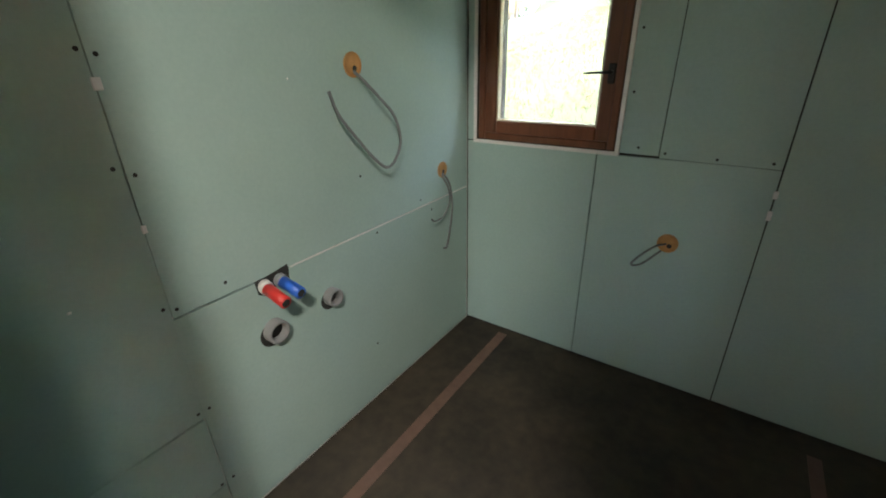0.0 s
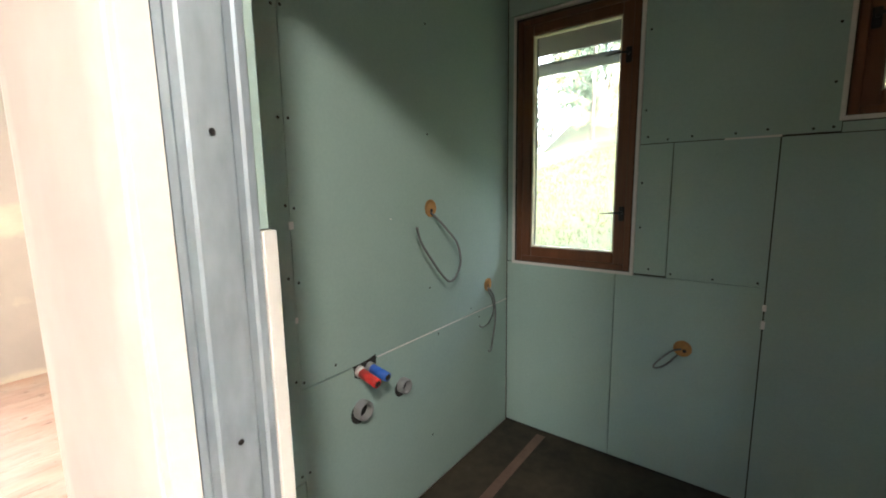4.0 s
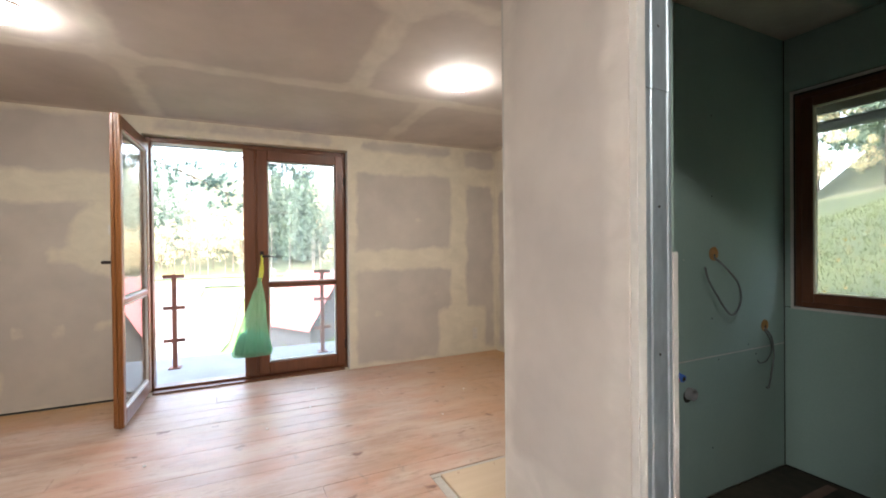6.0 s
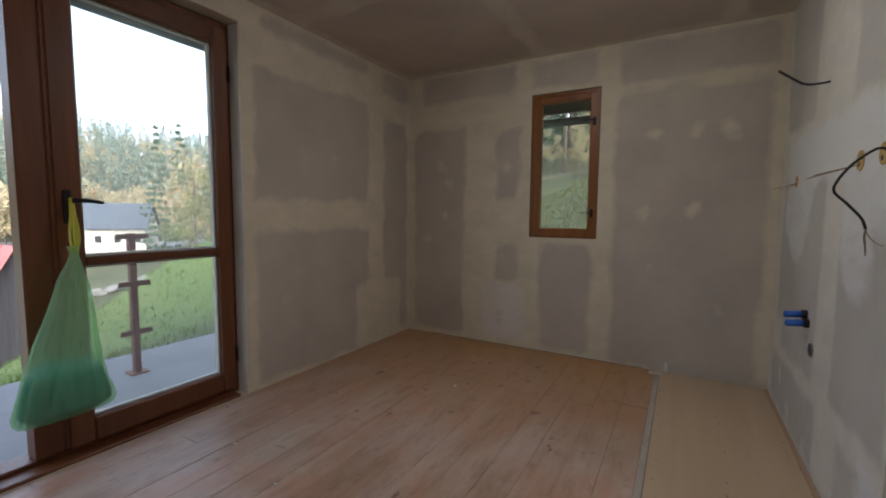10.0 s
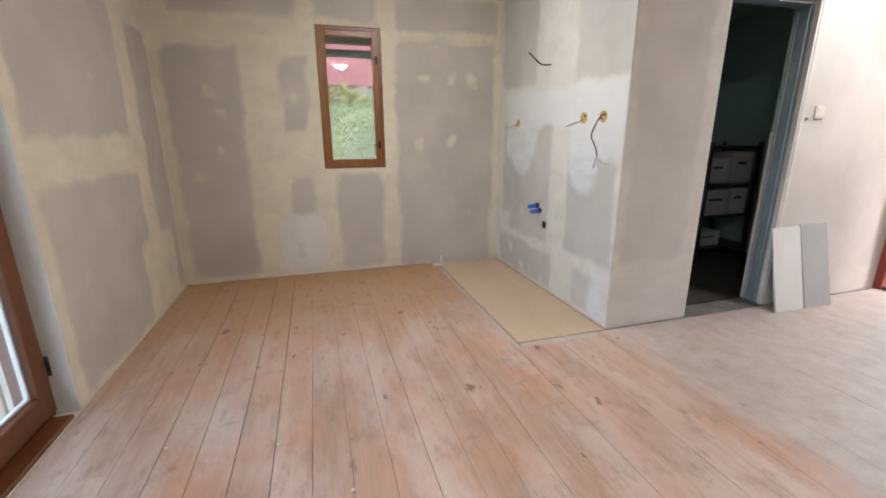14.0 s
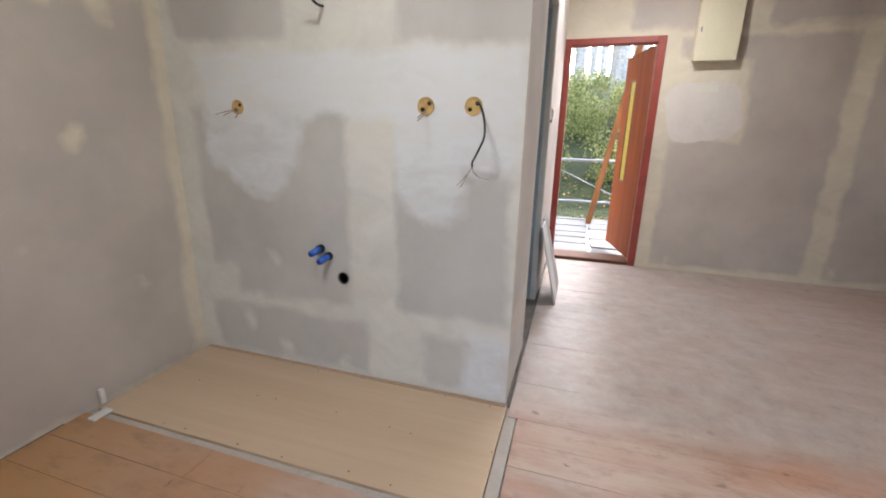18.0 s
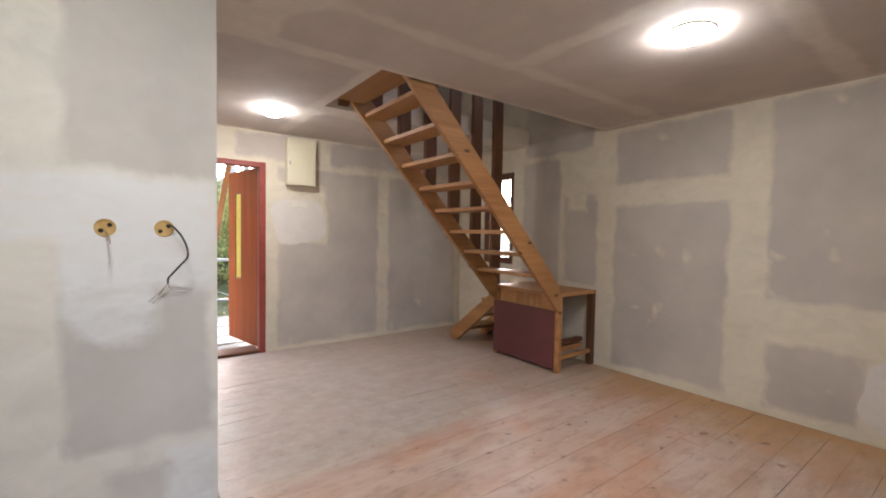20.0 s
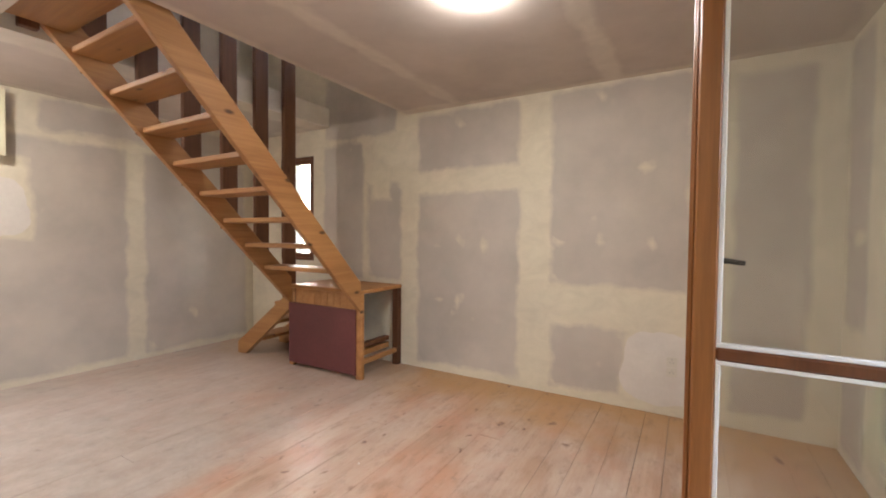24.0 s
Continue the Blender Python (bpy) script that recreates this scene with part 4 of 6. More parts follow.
# ---- services in the bathroom ----
M_ORANGE = mottled("orange_junction_box", (0.30, 0.15, 0.045), (0.48, 0.25, 0.085), 25, 0.8)
M_OCHRE = mottled("ochre_junction_box", (0.42, 0.275, 0.095), (0.60, 0.41, 0.16), 25, 0.8)
M_CABLE = plain("grey_cable", (0.13, 0.14, 0.14), 0.5)
M_BLACKCABLE = plain("black_cable", (0.015, 0.015, 0.017), 0.45)
M_WIRE = plain("copper_wire", (0.30, 0.22, 0.16), 0.4, 0.4)
M_PIPE = mottled("grey_plastic_pipe", (0.20, 0.20, 0.20), (0.28, 0.28, 0.28), 9, 0.4, 0, 0.05)
M_REDCAP, M_BLUECAP = plain("red_plastic", (0.62, 0.035, 0.03), 0.35), plain("blue_plastic", (0.03, 0.13, 0.55), 0.35)


def wall_box(name, label, fn, u, v, r, material, holes=((0.45, 0.35), (-0.15, -0.35), (-0.4, 0.3))):
    """A round flush junction box: rim, cup, knock-outs; seated in the board."""
    b = thing(name, label, "junction box", "junction boxes")
    bm = bmesh.new()
    cup = [(r, 0.001), (r * 1.02, -0.003), (r * 0.95, -0.0035), (r * 0.92, -0.0012), (r * 0.5, -0.0010)]
    rings = []
    for rr, w in cup:
        rings.append([bm.verts.new(fn(u + rr * math.cos(2 * math.pi * k / 28), v + rr * math.sin(2 * math.pi * k / 28), w)) for k in range(28)])
    for q, s in zip(rings, rings[1:]):
        for k in range(28):
            bm.faces.new((q[k], q[(k + 1) % 28], s[(k + 1) % 28], s[k]))
    bm.faces.new(rings[-1])
    bmesh.ops.recalc_face_normals(bm, faces=bm.faces)
    part("box_rim", bm, material, b, smooth=True)
    for du, dv in holes:
        bm = bmesh.new()
        tube(bm, [fn(u + du * r, v + dv * r, 0.0015), fn(u + du * r, v + dv * r, -0.0020)], r * 0.25, 10)
        part("knockout", bm, M_BLACK, b)
    return b


def cable(name, label, pts, r, material, ends=()):
    c = thing(name, label, "cable")
    bm = bmesh.new()
    tube(bm, smooth_line(pts, 7), r, 8)
    part("sheath", bm, material, c, smooth=True)
    for e in ends:
        bm = bmesh.new()
        tube(bm, smooth_line(e, 4), 0.0016, 6)
        part("wire", bm, M_WIRE, c, smooth=True)
    return c


FWB, FNB, FKW = placed("w", BX), placed("n", NY), (lambda u, v, w: (KX + w, u, v))
wall_box("junction_box", "orange junction box in the green wall beside a looped cable", FWB, 1.262, 1.212, 0.034, M_ORANGE, ((0.2, -0.3),))
wall_box("junction_box", "orange junction box low in the green wall by the corner", FWB, 1.70, 0.815, 0.031, M_ORANGE, ((0.2, -0.3),))
wall_box("junction_box", "orange junction box low in the green window wall", FNB, 0.182, 0.608, 0.034, M_ORANGE, ((0.2, -0.3),))
cable("cable", "stiff grey cable looping out of a junction box", [(-0.652, 1.265, 1.195), (-0.625, 1.275, 1.170), (-0.60, 1.305, 1.125), (-0.59, 1.360, 1.064), (-0.59, 1.384, 0.985), (-0.595, 1.357, 0.925), (-0.60, 1.317, 0.910), (-0.60, 1.262, 0.952), (-0.60, 1.208, 1.012), (-0.60, 1.145, 1.088), (-0.60, 1.120, 1.150)], 0.0048, M_CABLE)
cable("cable", "grey cable hanging from a low junction box", [(-0.652, 1.70, 0.800), (-0.63, 1.708, 0.775), (-0.62, 1.716, 0.734), (-0.618, 1.722, 0.647), (-0.622, 1.706, 0.55), (-0.62, 1.680, 0.490), (-0.618, 1.655, 0.492)], 0.0045, M_CABLE)
cable("cable", "thin grey cable curling below a junction box", [(-0.652, 1.695, 0.795), (-0.63, 1.712, 0.74), (-0.62, 1.705, 0.68), (-0.62, 1.66, 0.635), (-0.618, 1.60, 0.630), (-0.62, 1.578, 0.645)], 0.0035, M_CABLE)
cable("cable", "short grey cable loop at a low junction box", [(0.176, NY + 0.001, 0.603), (0.150, 1.865, 0.602), (0.111, 1.85, 0.565), (0.084, 1.85, 0.524), (0.095, 1.85, 0.518), (0.124, 1.86, 0.534), (0.168, 1.875, 0.585)], 0.0036, M_CABLE)


def drain(name, label, fn, u, v, r):
    d = thing(name, label, "drain pipe")
    bm = bmesh.new()
    n = 24
    prof = [(r * 1.0, 0.004), (r * 1.0, -0.028), (r * 0.93, -0.031), (r * 0.78, -0.031), (r * 0.74, -0.026), (r * 0.72, 0.006)]
    rings = [[bm.verts.new(fn(u + rr * math.cos(2 * math.pi * k / n), v + rr * math.sin(2 * math.pi * k / n), w)) for k in range(n)] for rr, w in prof]
    for q, s in zip(rings, rings[1:]):
        for k in range(n):
            bm.faces.new((q[k], q[(k + 1) % n], s[(k + 1) % n], s[k]))
    part("pipe_socket", bm, M_PIPE, d, smooth=True)
    bm = bmesh.new()
    tube(bm, [fn(u, v, 0.0035), fn(u, v, -0.004)], r * 0.72, 20)
    part("bore", bm, M_BLACK, d, "dark pipe bore")
    bm = bmesh.new()
    tube(bm, [fn(u - 0.006, v - 0.012, 0.002), fn(u - 0.006, v - 0.012, -0.0012)], r * 1.12, 18)
    part("cut_hole", bm, M_VOID, d)


drain("drain_pipe", "grey plastic drain socket stubbing out of the green wall", FWB, 0.858, 0.540, 0.034)
drain("drain_pipe", "smaller grey plastic drain socket stubbing out of the green wall", FWB, 1.066, 0.545, 0.029)


def tap_stub(name, label, start, end, material, collar):
    s = thing(name, label, "pipe cap")
    bm = bmesh.new()
    tube(bm, [start, Vector(start).lerp(Vector(end), 0.22)], 0.019, 14)
    part("pipe", bm, collar, s, smooth=True)
    bm = bmesh.new()
    a, b = Vector(start).lerp(Vector(end), 0.22), Vector(end)
    tube(bm, [a, b], 0.0165, 14)
    part("cap", bm, material, s, smooth=True)
    bm = bmesh.new()
    tube(bm, [b - (b - a) * 0.02, b + (b - a) * 0.015], 0.011, 12)
    part("cap_end", bm, M_VOID, s)


tap_stub("water_stub", "red capped hot water stub in the green wall", (-0.655, 0.858, 0.680), (-0.555, 0.853, 0.660), M_REDCAP, M_CORE)
tap_stub("water_stub", "blue capped cold water stub in the green wall", (-0.655, 0.905, 0.678), (-0.560, 0.905, 0.662), M_BLUECAP, M_PIPE)
bm = prism(bmesh.new(), [(0.834, 0.6985), (0.838, 0.660), (0.858, 0.648), (0.885, 0.660), (0.936, 0.664), (0.939, 0.700), (0.936, 0.712), (0.90, 0.706)], "x", BX + 0.0008, BX - 0.004)
part("cutout_shadow", bm, M_VOID, green_boards)

sc = random.Random(11)
screw_spots = [("w", y, z) for z in (0.17, 0.425, 0.725, 1.038, 1.24, 1.50, 1.78, 2.06) for y in (0.618 + 0.005 * (z - 0.7), 0.647 + 0.004 * (z - 0.7))]
screw_spots += [("w", y, 0.675) for y in (1.30, 1.62)] + [("w", y, 0.722) for y in (0.76, 1.55)] + [("w", 1.25, z) for z in (0.25, 0.9, 1.5, 1.9)]
screw_spots += [("n", xx, 1.478) for xx in (-0.0, 0.08, 0.16, 0.30, 0.40, 0.52, 0.575)] + [("n", xx, 0.925) for xx in (0.03, 0.12, 0.27, 0.41)] + [("n", 0.565, zz) for zz in (1.62, 1.80, 2.0)] + [("n", -0.008, zz) for zz in (1.3, 1.6, 1.9, 1.1)]
bm0 = bmesh.new()
lathe(bm0, [(0.0, 0.0008), (0.003, 0.0006), (0.0046, 0.0)], pose(0, 0, 0), 8)
screw_mesh = bpy.data.meshes.new("screw")
bm0.to_mesh(screw_mesh)
bm0.free()
screw_mesh.materials.append(M_BLACK)
for side, u, v in screw_spots:
    ob = new("screw", screw_mesh)
    ob.parent = green_boards
    u, v = u + sc.uniform(-0.003, 0.003), v + sc.uniform(-0.012, 0.012)
    ob.matrix_world = pose(BX + 0.0004, u, v, 0, 90, 0) if side == "w" else pose(u, NY - 0.0004, v, 90, 0, 0)
M_FILLER = mottled("white_filler", (0.62, 0.61, 0.585), (0.70, 0.69, 0.665), 6, 0.9, 0, 0.05)
for z0, z1 in ((0.742, 0.775), (0.812, 0.838)):
    block("filler_dab", M_FILLER, 0.431, 0.446, NY - 0.002, NY + 0.006, z0, z1, green_boards, 0.003)
for y0, y1, z0, z1 in ((0.629, 0.646, 1.183, 1.206), (0.629, 0.640, 0.908, 0.926), (0.300, 0.309, 1.16, 1.167), (1.033, 1.040, 1.182, 1.188), (0.470, 0.478, 0.80, 0.806)):
    block("filler_dab", M_FILLER, BX - 0.004, BX + 0.0015, y0, y1, z0, z1, green_boards, 0.002)
for u0, u1, z in ((0.27, 0.44, 1.4575), (0.148, 0.585, 2.1125)):
    block("board_edge", M_CORE, u0, u1, NY - 0.0012, NY + 0.004, z - 0.004, z + 0.003, green_boards, 0.001)
block("board_edge", M_CORE, BX - 0.004, BX + 0.0012, 0.945, 1.885, 0.6965, 0.7015, green_boards, 0.001)

# rack with boxes, deep in the bathroom
rack = thing("storage_rack", "dark metal rack standing in the unlit bathroom", "shelf")
M_RACK = plain("dark_rack_metal", (0.06, 0.06, 0.06), 0.5, 0.6)
for xx in (1.10, 1.72):
    for yy in (1.20, 1.60):
        block("upright", M_RACK, xx, xx + 0.03, yy, yy + 0.03, 0.006, 1.16, rack, 0.003)
for zz in (0.10, 0.42, 0.74, 1.10):
    block("shelf", M_RACK, 1.10, 1.75, 1.20, 1.63, zz, zz + 0.02, rack, 0.003)
M_CARD = mottled("white_carton", (0.45, 0.44, 0.42), (0.58, 0.57, 0.54), 4, 0.8)
for x0, x1, z0, h in ((1.14, 1.42, 0.122, 0.15), (1.15, 1.45, 0.442, 0.24), (1.14, 1.40, 0.762, 0.24), (1.48, 1.70, 0.442, 0.26), (1.46, 1.70, 0.762, 0.30)):
    c = thing("carton", "white carton stored on the dark metal rack", "box", "cartons on the rack")
    block("box_body", M_CARD, x0, x1, 1.24, 1.58, z0, z0 + h, c, 0.004)
    block("print_bar", M_BLACK, x0 + 0.05, x1 - 0.08, 1.2375, 1.2395, z0 + h * 0.6, z0 + h * 0.68, c, 0)

# ---- kitchen wall services ----
for y, z, l_ in ((1.488, 1.333, "ochre junction box in the skimmed kitchen wall"), (0.530, 1.338, "ochre junction box with two short wires"), (0.327, 1.338, "ochre junction box with a black cable")):
    wall_box("junction_box", l_, FKW, y, z, 0.036 if y < 1 else 0.033, M_OCHRE, ((-0.42, 0.3), (0.4, -0.35)))
cable("cable", "black cable drooping from a kitchen junction box", [(KX + 0.002, 0.316, 1.350), (-0.83, 0.298, 1.348), (-0.885, 0.268, 1.305), (-0.922, 0.252, 1.255), (-0.930, 0.252, 1.217), (-0.892, 0.275, 1.180), (-0.850, 0.304, 1.138), (-0.838, 0.316, 1.120), (-0.832, 0.316, 1.100)], 0.0042, M_BLACKCABLE,
      [[(-0.832, 0.316, 1.102), (-0.828, 0.330, 1.080), (-0.818, 0.355, 1.050), (-0.807, 0.386, 1.020)], [(-0.832, 0.316, 1.102), (-0.826, 0.312, 1.080), (-0.815, 0.285, 1.058), (-0.81, 0.245, 1.050)], [(-0.832, 0.316, 1.102), (-0.83, 0.334, 1.072), (-0.82, 0.352, 1.040), (-0.812, 0.372, 1.012)]])
for y in (1.488, 0.530):
    w = thing("cable", "short bare wires poking from a junction box", "cable")
    for dy, dz, dx in ((0.03, -0.03, 0.10), (0.02, -0.035, 0.07), (-0.02, -0.04, 0.05)) if y > 1 else ((-0.01, -0.036, 0.13), (-0.016, -0.048, 0.15)):
        bm = bmesh.new()
        tube(bm, smooth_line([(KX + 0.001, y, 1.325), (KX - dx * 0.5, y + dy, 1.325 + dz * 0.5), (KX - dx, y + dy * 1.3, 1.325 + dz)], 4), 0.002, 6)
        part("wire", bm, M_WIRE, w, smooth=True)
cable("cable", "black cable sticking out high on the kitchen wall", [(KX + 0.004, 0.994, 1.737), (-0.84, 0.988, 1.731), (-0.891, 0.980, 1.734), (-0.938, 0.984, 1.768), (-0.988, 0.988, 1.809)], 0.0055, M_BLACKCABLE)
for y, z, l_ in ((1.073, 0.668, "blue capped water stub in the kitchen wall"), (1.030, 0.634, "lower blue capped water stub in the kitchen wall")):
    s = thing("water_stub", l_, "pipe cap", "kitchen water stubs")
    bm = bmesh.new()
    tube(bm, [(KX + 0.002, y, z + 0.004), (KX - 0.020, y, z + 0.003)], 0.021, 16)
    part("collar", bm, M_BLACK, s)
    bm = bmesh.new()
    tube(bm, [(KX - 0.018, y, z + 0.003), (KX - 0.085, y + 0.004, z - 0.004)], 0.0165, 16)
    part("cap", bm, M_BLUECAP, s, smooth=True)
    bm = bmesh.new()
    tube(bm, [(KX - 0.084, y + 0.004, z - 0.004), (KX - 0.087, y + 0.004, z - 0.004)], 0.010, 12)
    part("cap_end", bm, plain("deep_blue", (0.01, 0.03, 0.16), 0.5), s)
d = thing("drain_pipe", "round black drain opening in the kitchen wall", "drain pipe")
bm = bmesh.new()
tube(bm, [(KX + 0.002, 0.955, 0.532), (KX - 0.003, 0.955, 0.532)], 0.031, 22)
part("bore", bm, M_BLACK, d)
bm = bmesh.new()
lathe(bm, [(0.031, 0.0), (0.033, 0.004), (0.030, 0.006), (0.027, 0.002)], pose(KX - 0.001, 0.955, 0.532, 0, -90, 0), 22)
part("rim", bm, M_PIPE, d, smooth=True)

# ---- fittings on the walls ----
fb = thing("fuse_box", "cream steel fuse box on the wall by the entrance", "fuse box")
block("box_body", M_CREAMBOX, EX - 0.085, EX - 0.001, -1.232, -0.925, 1.845, 2.350, fb, 0.004)
block("door", M_CREAMBOX, EX - 0.097, EX - 0.0855, -1.236, -0.921, 1.840, 2.354, fb, 0.004)
block("latch", M_PIPE, EX - 0.103, EX - 0.0965, -0.955, -0.943, 2.06, 2.10, fb, 0.002)
cover = thing("cover_plate", "small pale cover plate under the fuse box", "cover plate")
block("plate", M_WHITE, EX - 0.006, EX - 0.0005, -1.17, -0.99, 1.60, 1.66, cover, 0.002)
sw = thing("light_switch", "white light switch plate beside the bathroom doorway", "switch")
block("plate", M_WHITE, 0.70, 0.785, BY - 0.010, BY - 0.0005, 1.325, 1.410, sw, 0.003)
block("rocker", M_WHITE, 0.715, 0.77, BY - 0.0145, BY - 0.0102, 1.34, 1.395, sw, 0.002)
kn = thing("wall_plug", "small dark wall plug beside the bathroom doorway", "wall plug")
bm = bmesh.new()
tube(bm, [(0.635, BY + 0.001, 1.325), (0.635, BY - 0.012, 1.322)], 0.009, 10)
part("plug", bm, M_PIPE, kn)


M_SOCKET = mottled("plastered_socket", (0.56, 0.525, 0.46), (0.63, 0.59, 0.52), 12, 0.9, 0, 0.1)


def socket(fn, u, v, label):
    """A double wall socket, plastered round, without its cover."""
    s = thing("wall_socket", label, "socket", "wall sockets")
    for dv in (-0.036, 0.036):
        bm = bmesh.new()
        a, b = fn(u - 0.033, v + dv - 0.033, 0.0005), fn(u + 0.033, v + dv + 0.033, -0.004)
        lo, hi = [min(p, q) for p, q in zip(a, b)], [max(p, q) for p, q in zip(a, b)]
        box(bm, lo[0], hi[0], lo[1], hi[1], lo[2], hi[2], 0.0015)
        o = part("socket_frame", bm, M_SOCKET, s)
        for du, ddv in ((-0.010, -0.004), (0.010, -0.004), (0.0, 0.013)):
            bm = bmesh.new()
            tube(bm, [fn(u + du, v + dv + ddv, -0.0035), fn(u + du, v + dv + ddv, -0.0045)], 0.0036, 8)
            part("socket_hole", bm, M_PIPE, o)


socket(placed("n", NY), -2.705, 0.235, "double wall socket below the kitchen window")
socket(placed("w", WX), -2.765, 0.165, "double wall socket near the floor beside the french door")
socket(placed("w", WX), 1.60, 0.225, "double wall socket near the kitchen corner")
socket(placed("s", SY), -2.79, 0.345, "double wall socket on the wall opposite the kitchen")
M_PLASTER = mottled("fresh_gypsum_plaster", (0.59, 0.545, 0.505), (0.67, 0.625, 0.58), 5, 0.9, 0, 0.12, 30)


def plaster_patch(fn, u0, u1, v0, v1, seed, label):
    """A hand-trowelled patch of plaster, thinning out to its uneven edge."""
    cu, cv, ru, rv = (u0 + u1) / 2, (v0 + v1) / 2, (u1 - u0) / 2, (v1 - v0) / 2
    bm = bmesh.new()
    rings = []
    for inset, depth in ((0.0, -0.0001), (0.09, -0.0014), (0.22, -0.0018)):
        ring = []
        for k in range(72):
            a = 2 * math.pi * k / 72
            c, s = math.cos(a), math.sin(a)
            q = (abs(c) ** 3.6 + abs(s) ** 3.6) ** (-1 / 3.6)
            q *= 1.0 + 0.13 * noise.noise((c * 1.3 + seed, s * 1.3, 0.0)) + 0.05 * noise.noise((c * 5.0 + seed, s * 5.0, 2.0)) - inset
            ring.append(bm.verts.new(fn(cu + ru * q * c, cv + rv * q * s, depth)))
        rings.append(ring)
    for p, q in zip(rings, rings[1:]):
        for k in range(72):
            bm.faces.new((p[k], p[(k + 1) % 72], q[(k + 1) % 72], q[k]))
    bm.faces.new(rings[-1])
    bmesh.ops.recalc_face_normals(bm, faces=bm.faces)
    tagged(part("plaster_patch", bm, M_PLASTER), label, "plaster patch", kind="structure")


plaster_patch(placed("n", NY), -2.88, -2.46, 0.05, 0.55, 3.0, "pale plaster patch around the kitchen socket")
plaster_patch(placed("s", SY), -3.02, -2.47, 0.07, 0.57, 8.0, "pale plaster patch around a wall socket")
plaster_patch(placed("e", EX), -1.37, -0.79, 1.19, 1.70, 5.0, "squarish pale plaster patch under the fuse box")
sp = thing("switch_box", "blank switch plate plastered in beside the french door", "switch")
block("plate", M_FILLER, WX + 0.0005, WX + 0.004, -1.875, -1.795, 1.385, 1.465, sp, 0.001)

# offcuts leaning by the bathroom doorway
for x0, x1, h, m_, l_ in ((0.505, 0.775, 0.600, M_FILLER, "white plasterboard offcut leaning by the doorway"), (0.790, 1.060, 0.612, mottled("grey_board_face", (0.36, 0.35, 0.345), (0.43, 0.42, 0.41), 3, 0.9), "grey plasterboard offcut leaning by the doorway")):
    o = thing("board_offcut", l_, "plasterboard", "leaning offcuts")
    ang = 13.2 if x0 < 0.6 else 14.0
    bm = bmesh.new()
    box(bm, 0, x1 - x0, 0, 0.0125, 0, h, 0.0015)
    part("board", bm, m_, o)
    o.matrix_world = pose(x0, -0.036, 0.0035, -ang, 0, 0)
tr = thing("timber_offcut", "short pale timber block in the floor by the plywood", "timber")
block("block", M_CORE, -1.50, -1.42, 1.79, 1.83, 0.0, 0.012, tr, 0.002, "", None)
block("peg", M_CORE, -1.405, -1.385, NY - 0.025, NY - 0.004, 0.005, 0.075, tr, 0.002)

# crumbs of plaster on the boards
cr = random.Random(31)
for k in range(9):
    u, v = cr.uniform(-3.3, -0.4), cr.uniform(-2.2, 1.75)
    if -1.5 < u and v > -0.1:
        continue
    bm, r = bmesh.new(), cr.uniform(0.005, 0.013)
    bmesh.ops.create_icosphere(bm, subdivisions=1, radius=r, matrix=pose(u, v, r * 0.45 + 0.001) @ Matrix.Diagonal((1.0, cr.uniform(0.5, 0.9), 0.5, 1)))
    for vv in bm.verts:
        vv.co += Vector((cr.uniform(-1, 1), cr.uniform(-1, 1), 0)) * r * 0.25
    tagged(part("plaster_crumb", bm, M_FILLER), "small white crumb of plaster on the floorboards", "debris", "plaster crumbs")

# ---- carrier bag on the door handle ----
M_FILM = bpy.data.materials.new("green_bag_film")
M_FILM.use_nodes = True
fn_, fl_ = M_FILM.node_tree.nodes, M_FILM.node_tree.links
fb_ = fn_["Principled BSDF"]
fv = coords(fn_, fl_, (30, 30, 2.6))
ff = noise_tex(fn_, fl_, fv, 1.6, 5, 0.6, 0.6)
fl_.new(ramp(fn_, fl_, ff, [(0.3, (0.50, 0.76, 0.46)), (0.7, (0.72, 0.90, 0.66))]), fb_.inputs["Base Color"])
fb_.inputs["Roughness"].default_value = 0.28
bump(fn_, fl_, fb_, ff, 0.5, 0.02)
trn, tlu, mx1, mx2 = fn_.new("ShaderNodeBsdfTransparent"), fn_.new("ShaderNodeBsdfTranslucent"), fn_.new("ShaderNodeMixShader"), fn_.new("ShaderNodeMixShader")
trn.inputs["Color"].default_value = (0.80, 0.95, 0.80, 1)
tlu.inputs["Color"].default_value = (0.58, 0.88, 0.54, 1)
mx1.inputs[0].default_value, mx2.inputs[0].default_value = 0.5, 0.69
fl_.new(fb_.outputs[0], mx1.inputs[1])
fl_.new(tlu.outputs[0], mx1.inputs[2])
fl_.new(mx1.outputs[0], mx2.inputs[1])
fl_.new(trn.outputs[0], mx2.inputs[2])
fl_.new(mx2.outputs[0], fn_["Material Output"].inputs["Surface"])
M_TEAL = mottled("teal_bag_contents", (0.006, 0.16, 0.19), (0.02, 0.36, 0.38), 9, 0.5, 0, 0.6, 20)

bag = thing("carrier_bag", "translucent green plastic bag with teal contents hanging from the door handle", "bag")
BXC, BYC = -3.615, -0.762


def bag_ring(bm, z, ry, rx, cx, cy, n=40, ph=0.0, fold=0.0):
    out = []
    for k in range(n):
        a = 2 * math.pi * k / n
        f = 1 + fold * (math.sin(a * 11 + ph) * 0.6 + math.sin(a * 23 + ph * 2) * 0.4)
        sq = (abs(math.cos(a)) ** 3 + abs(math.sin(a)) ** 3) ** (-1 / 3)
        sq = 1 + (sq - 1) * 0.45
        out.append(bm.verts.new((cx + rx * 0.80 * f * sq * math.cos(a), cy + ry * 0.78 * f * sq * math.sin(a), z)))
    return out


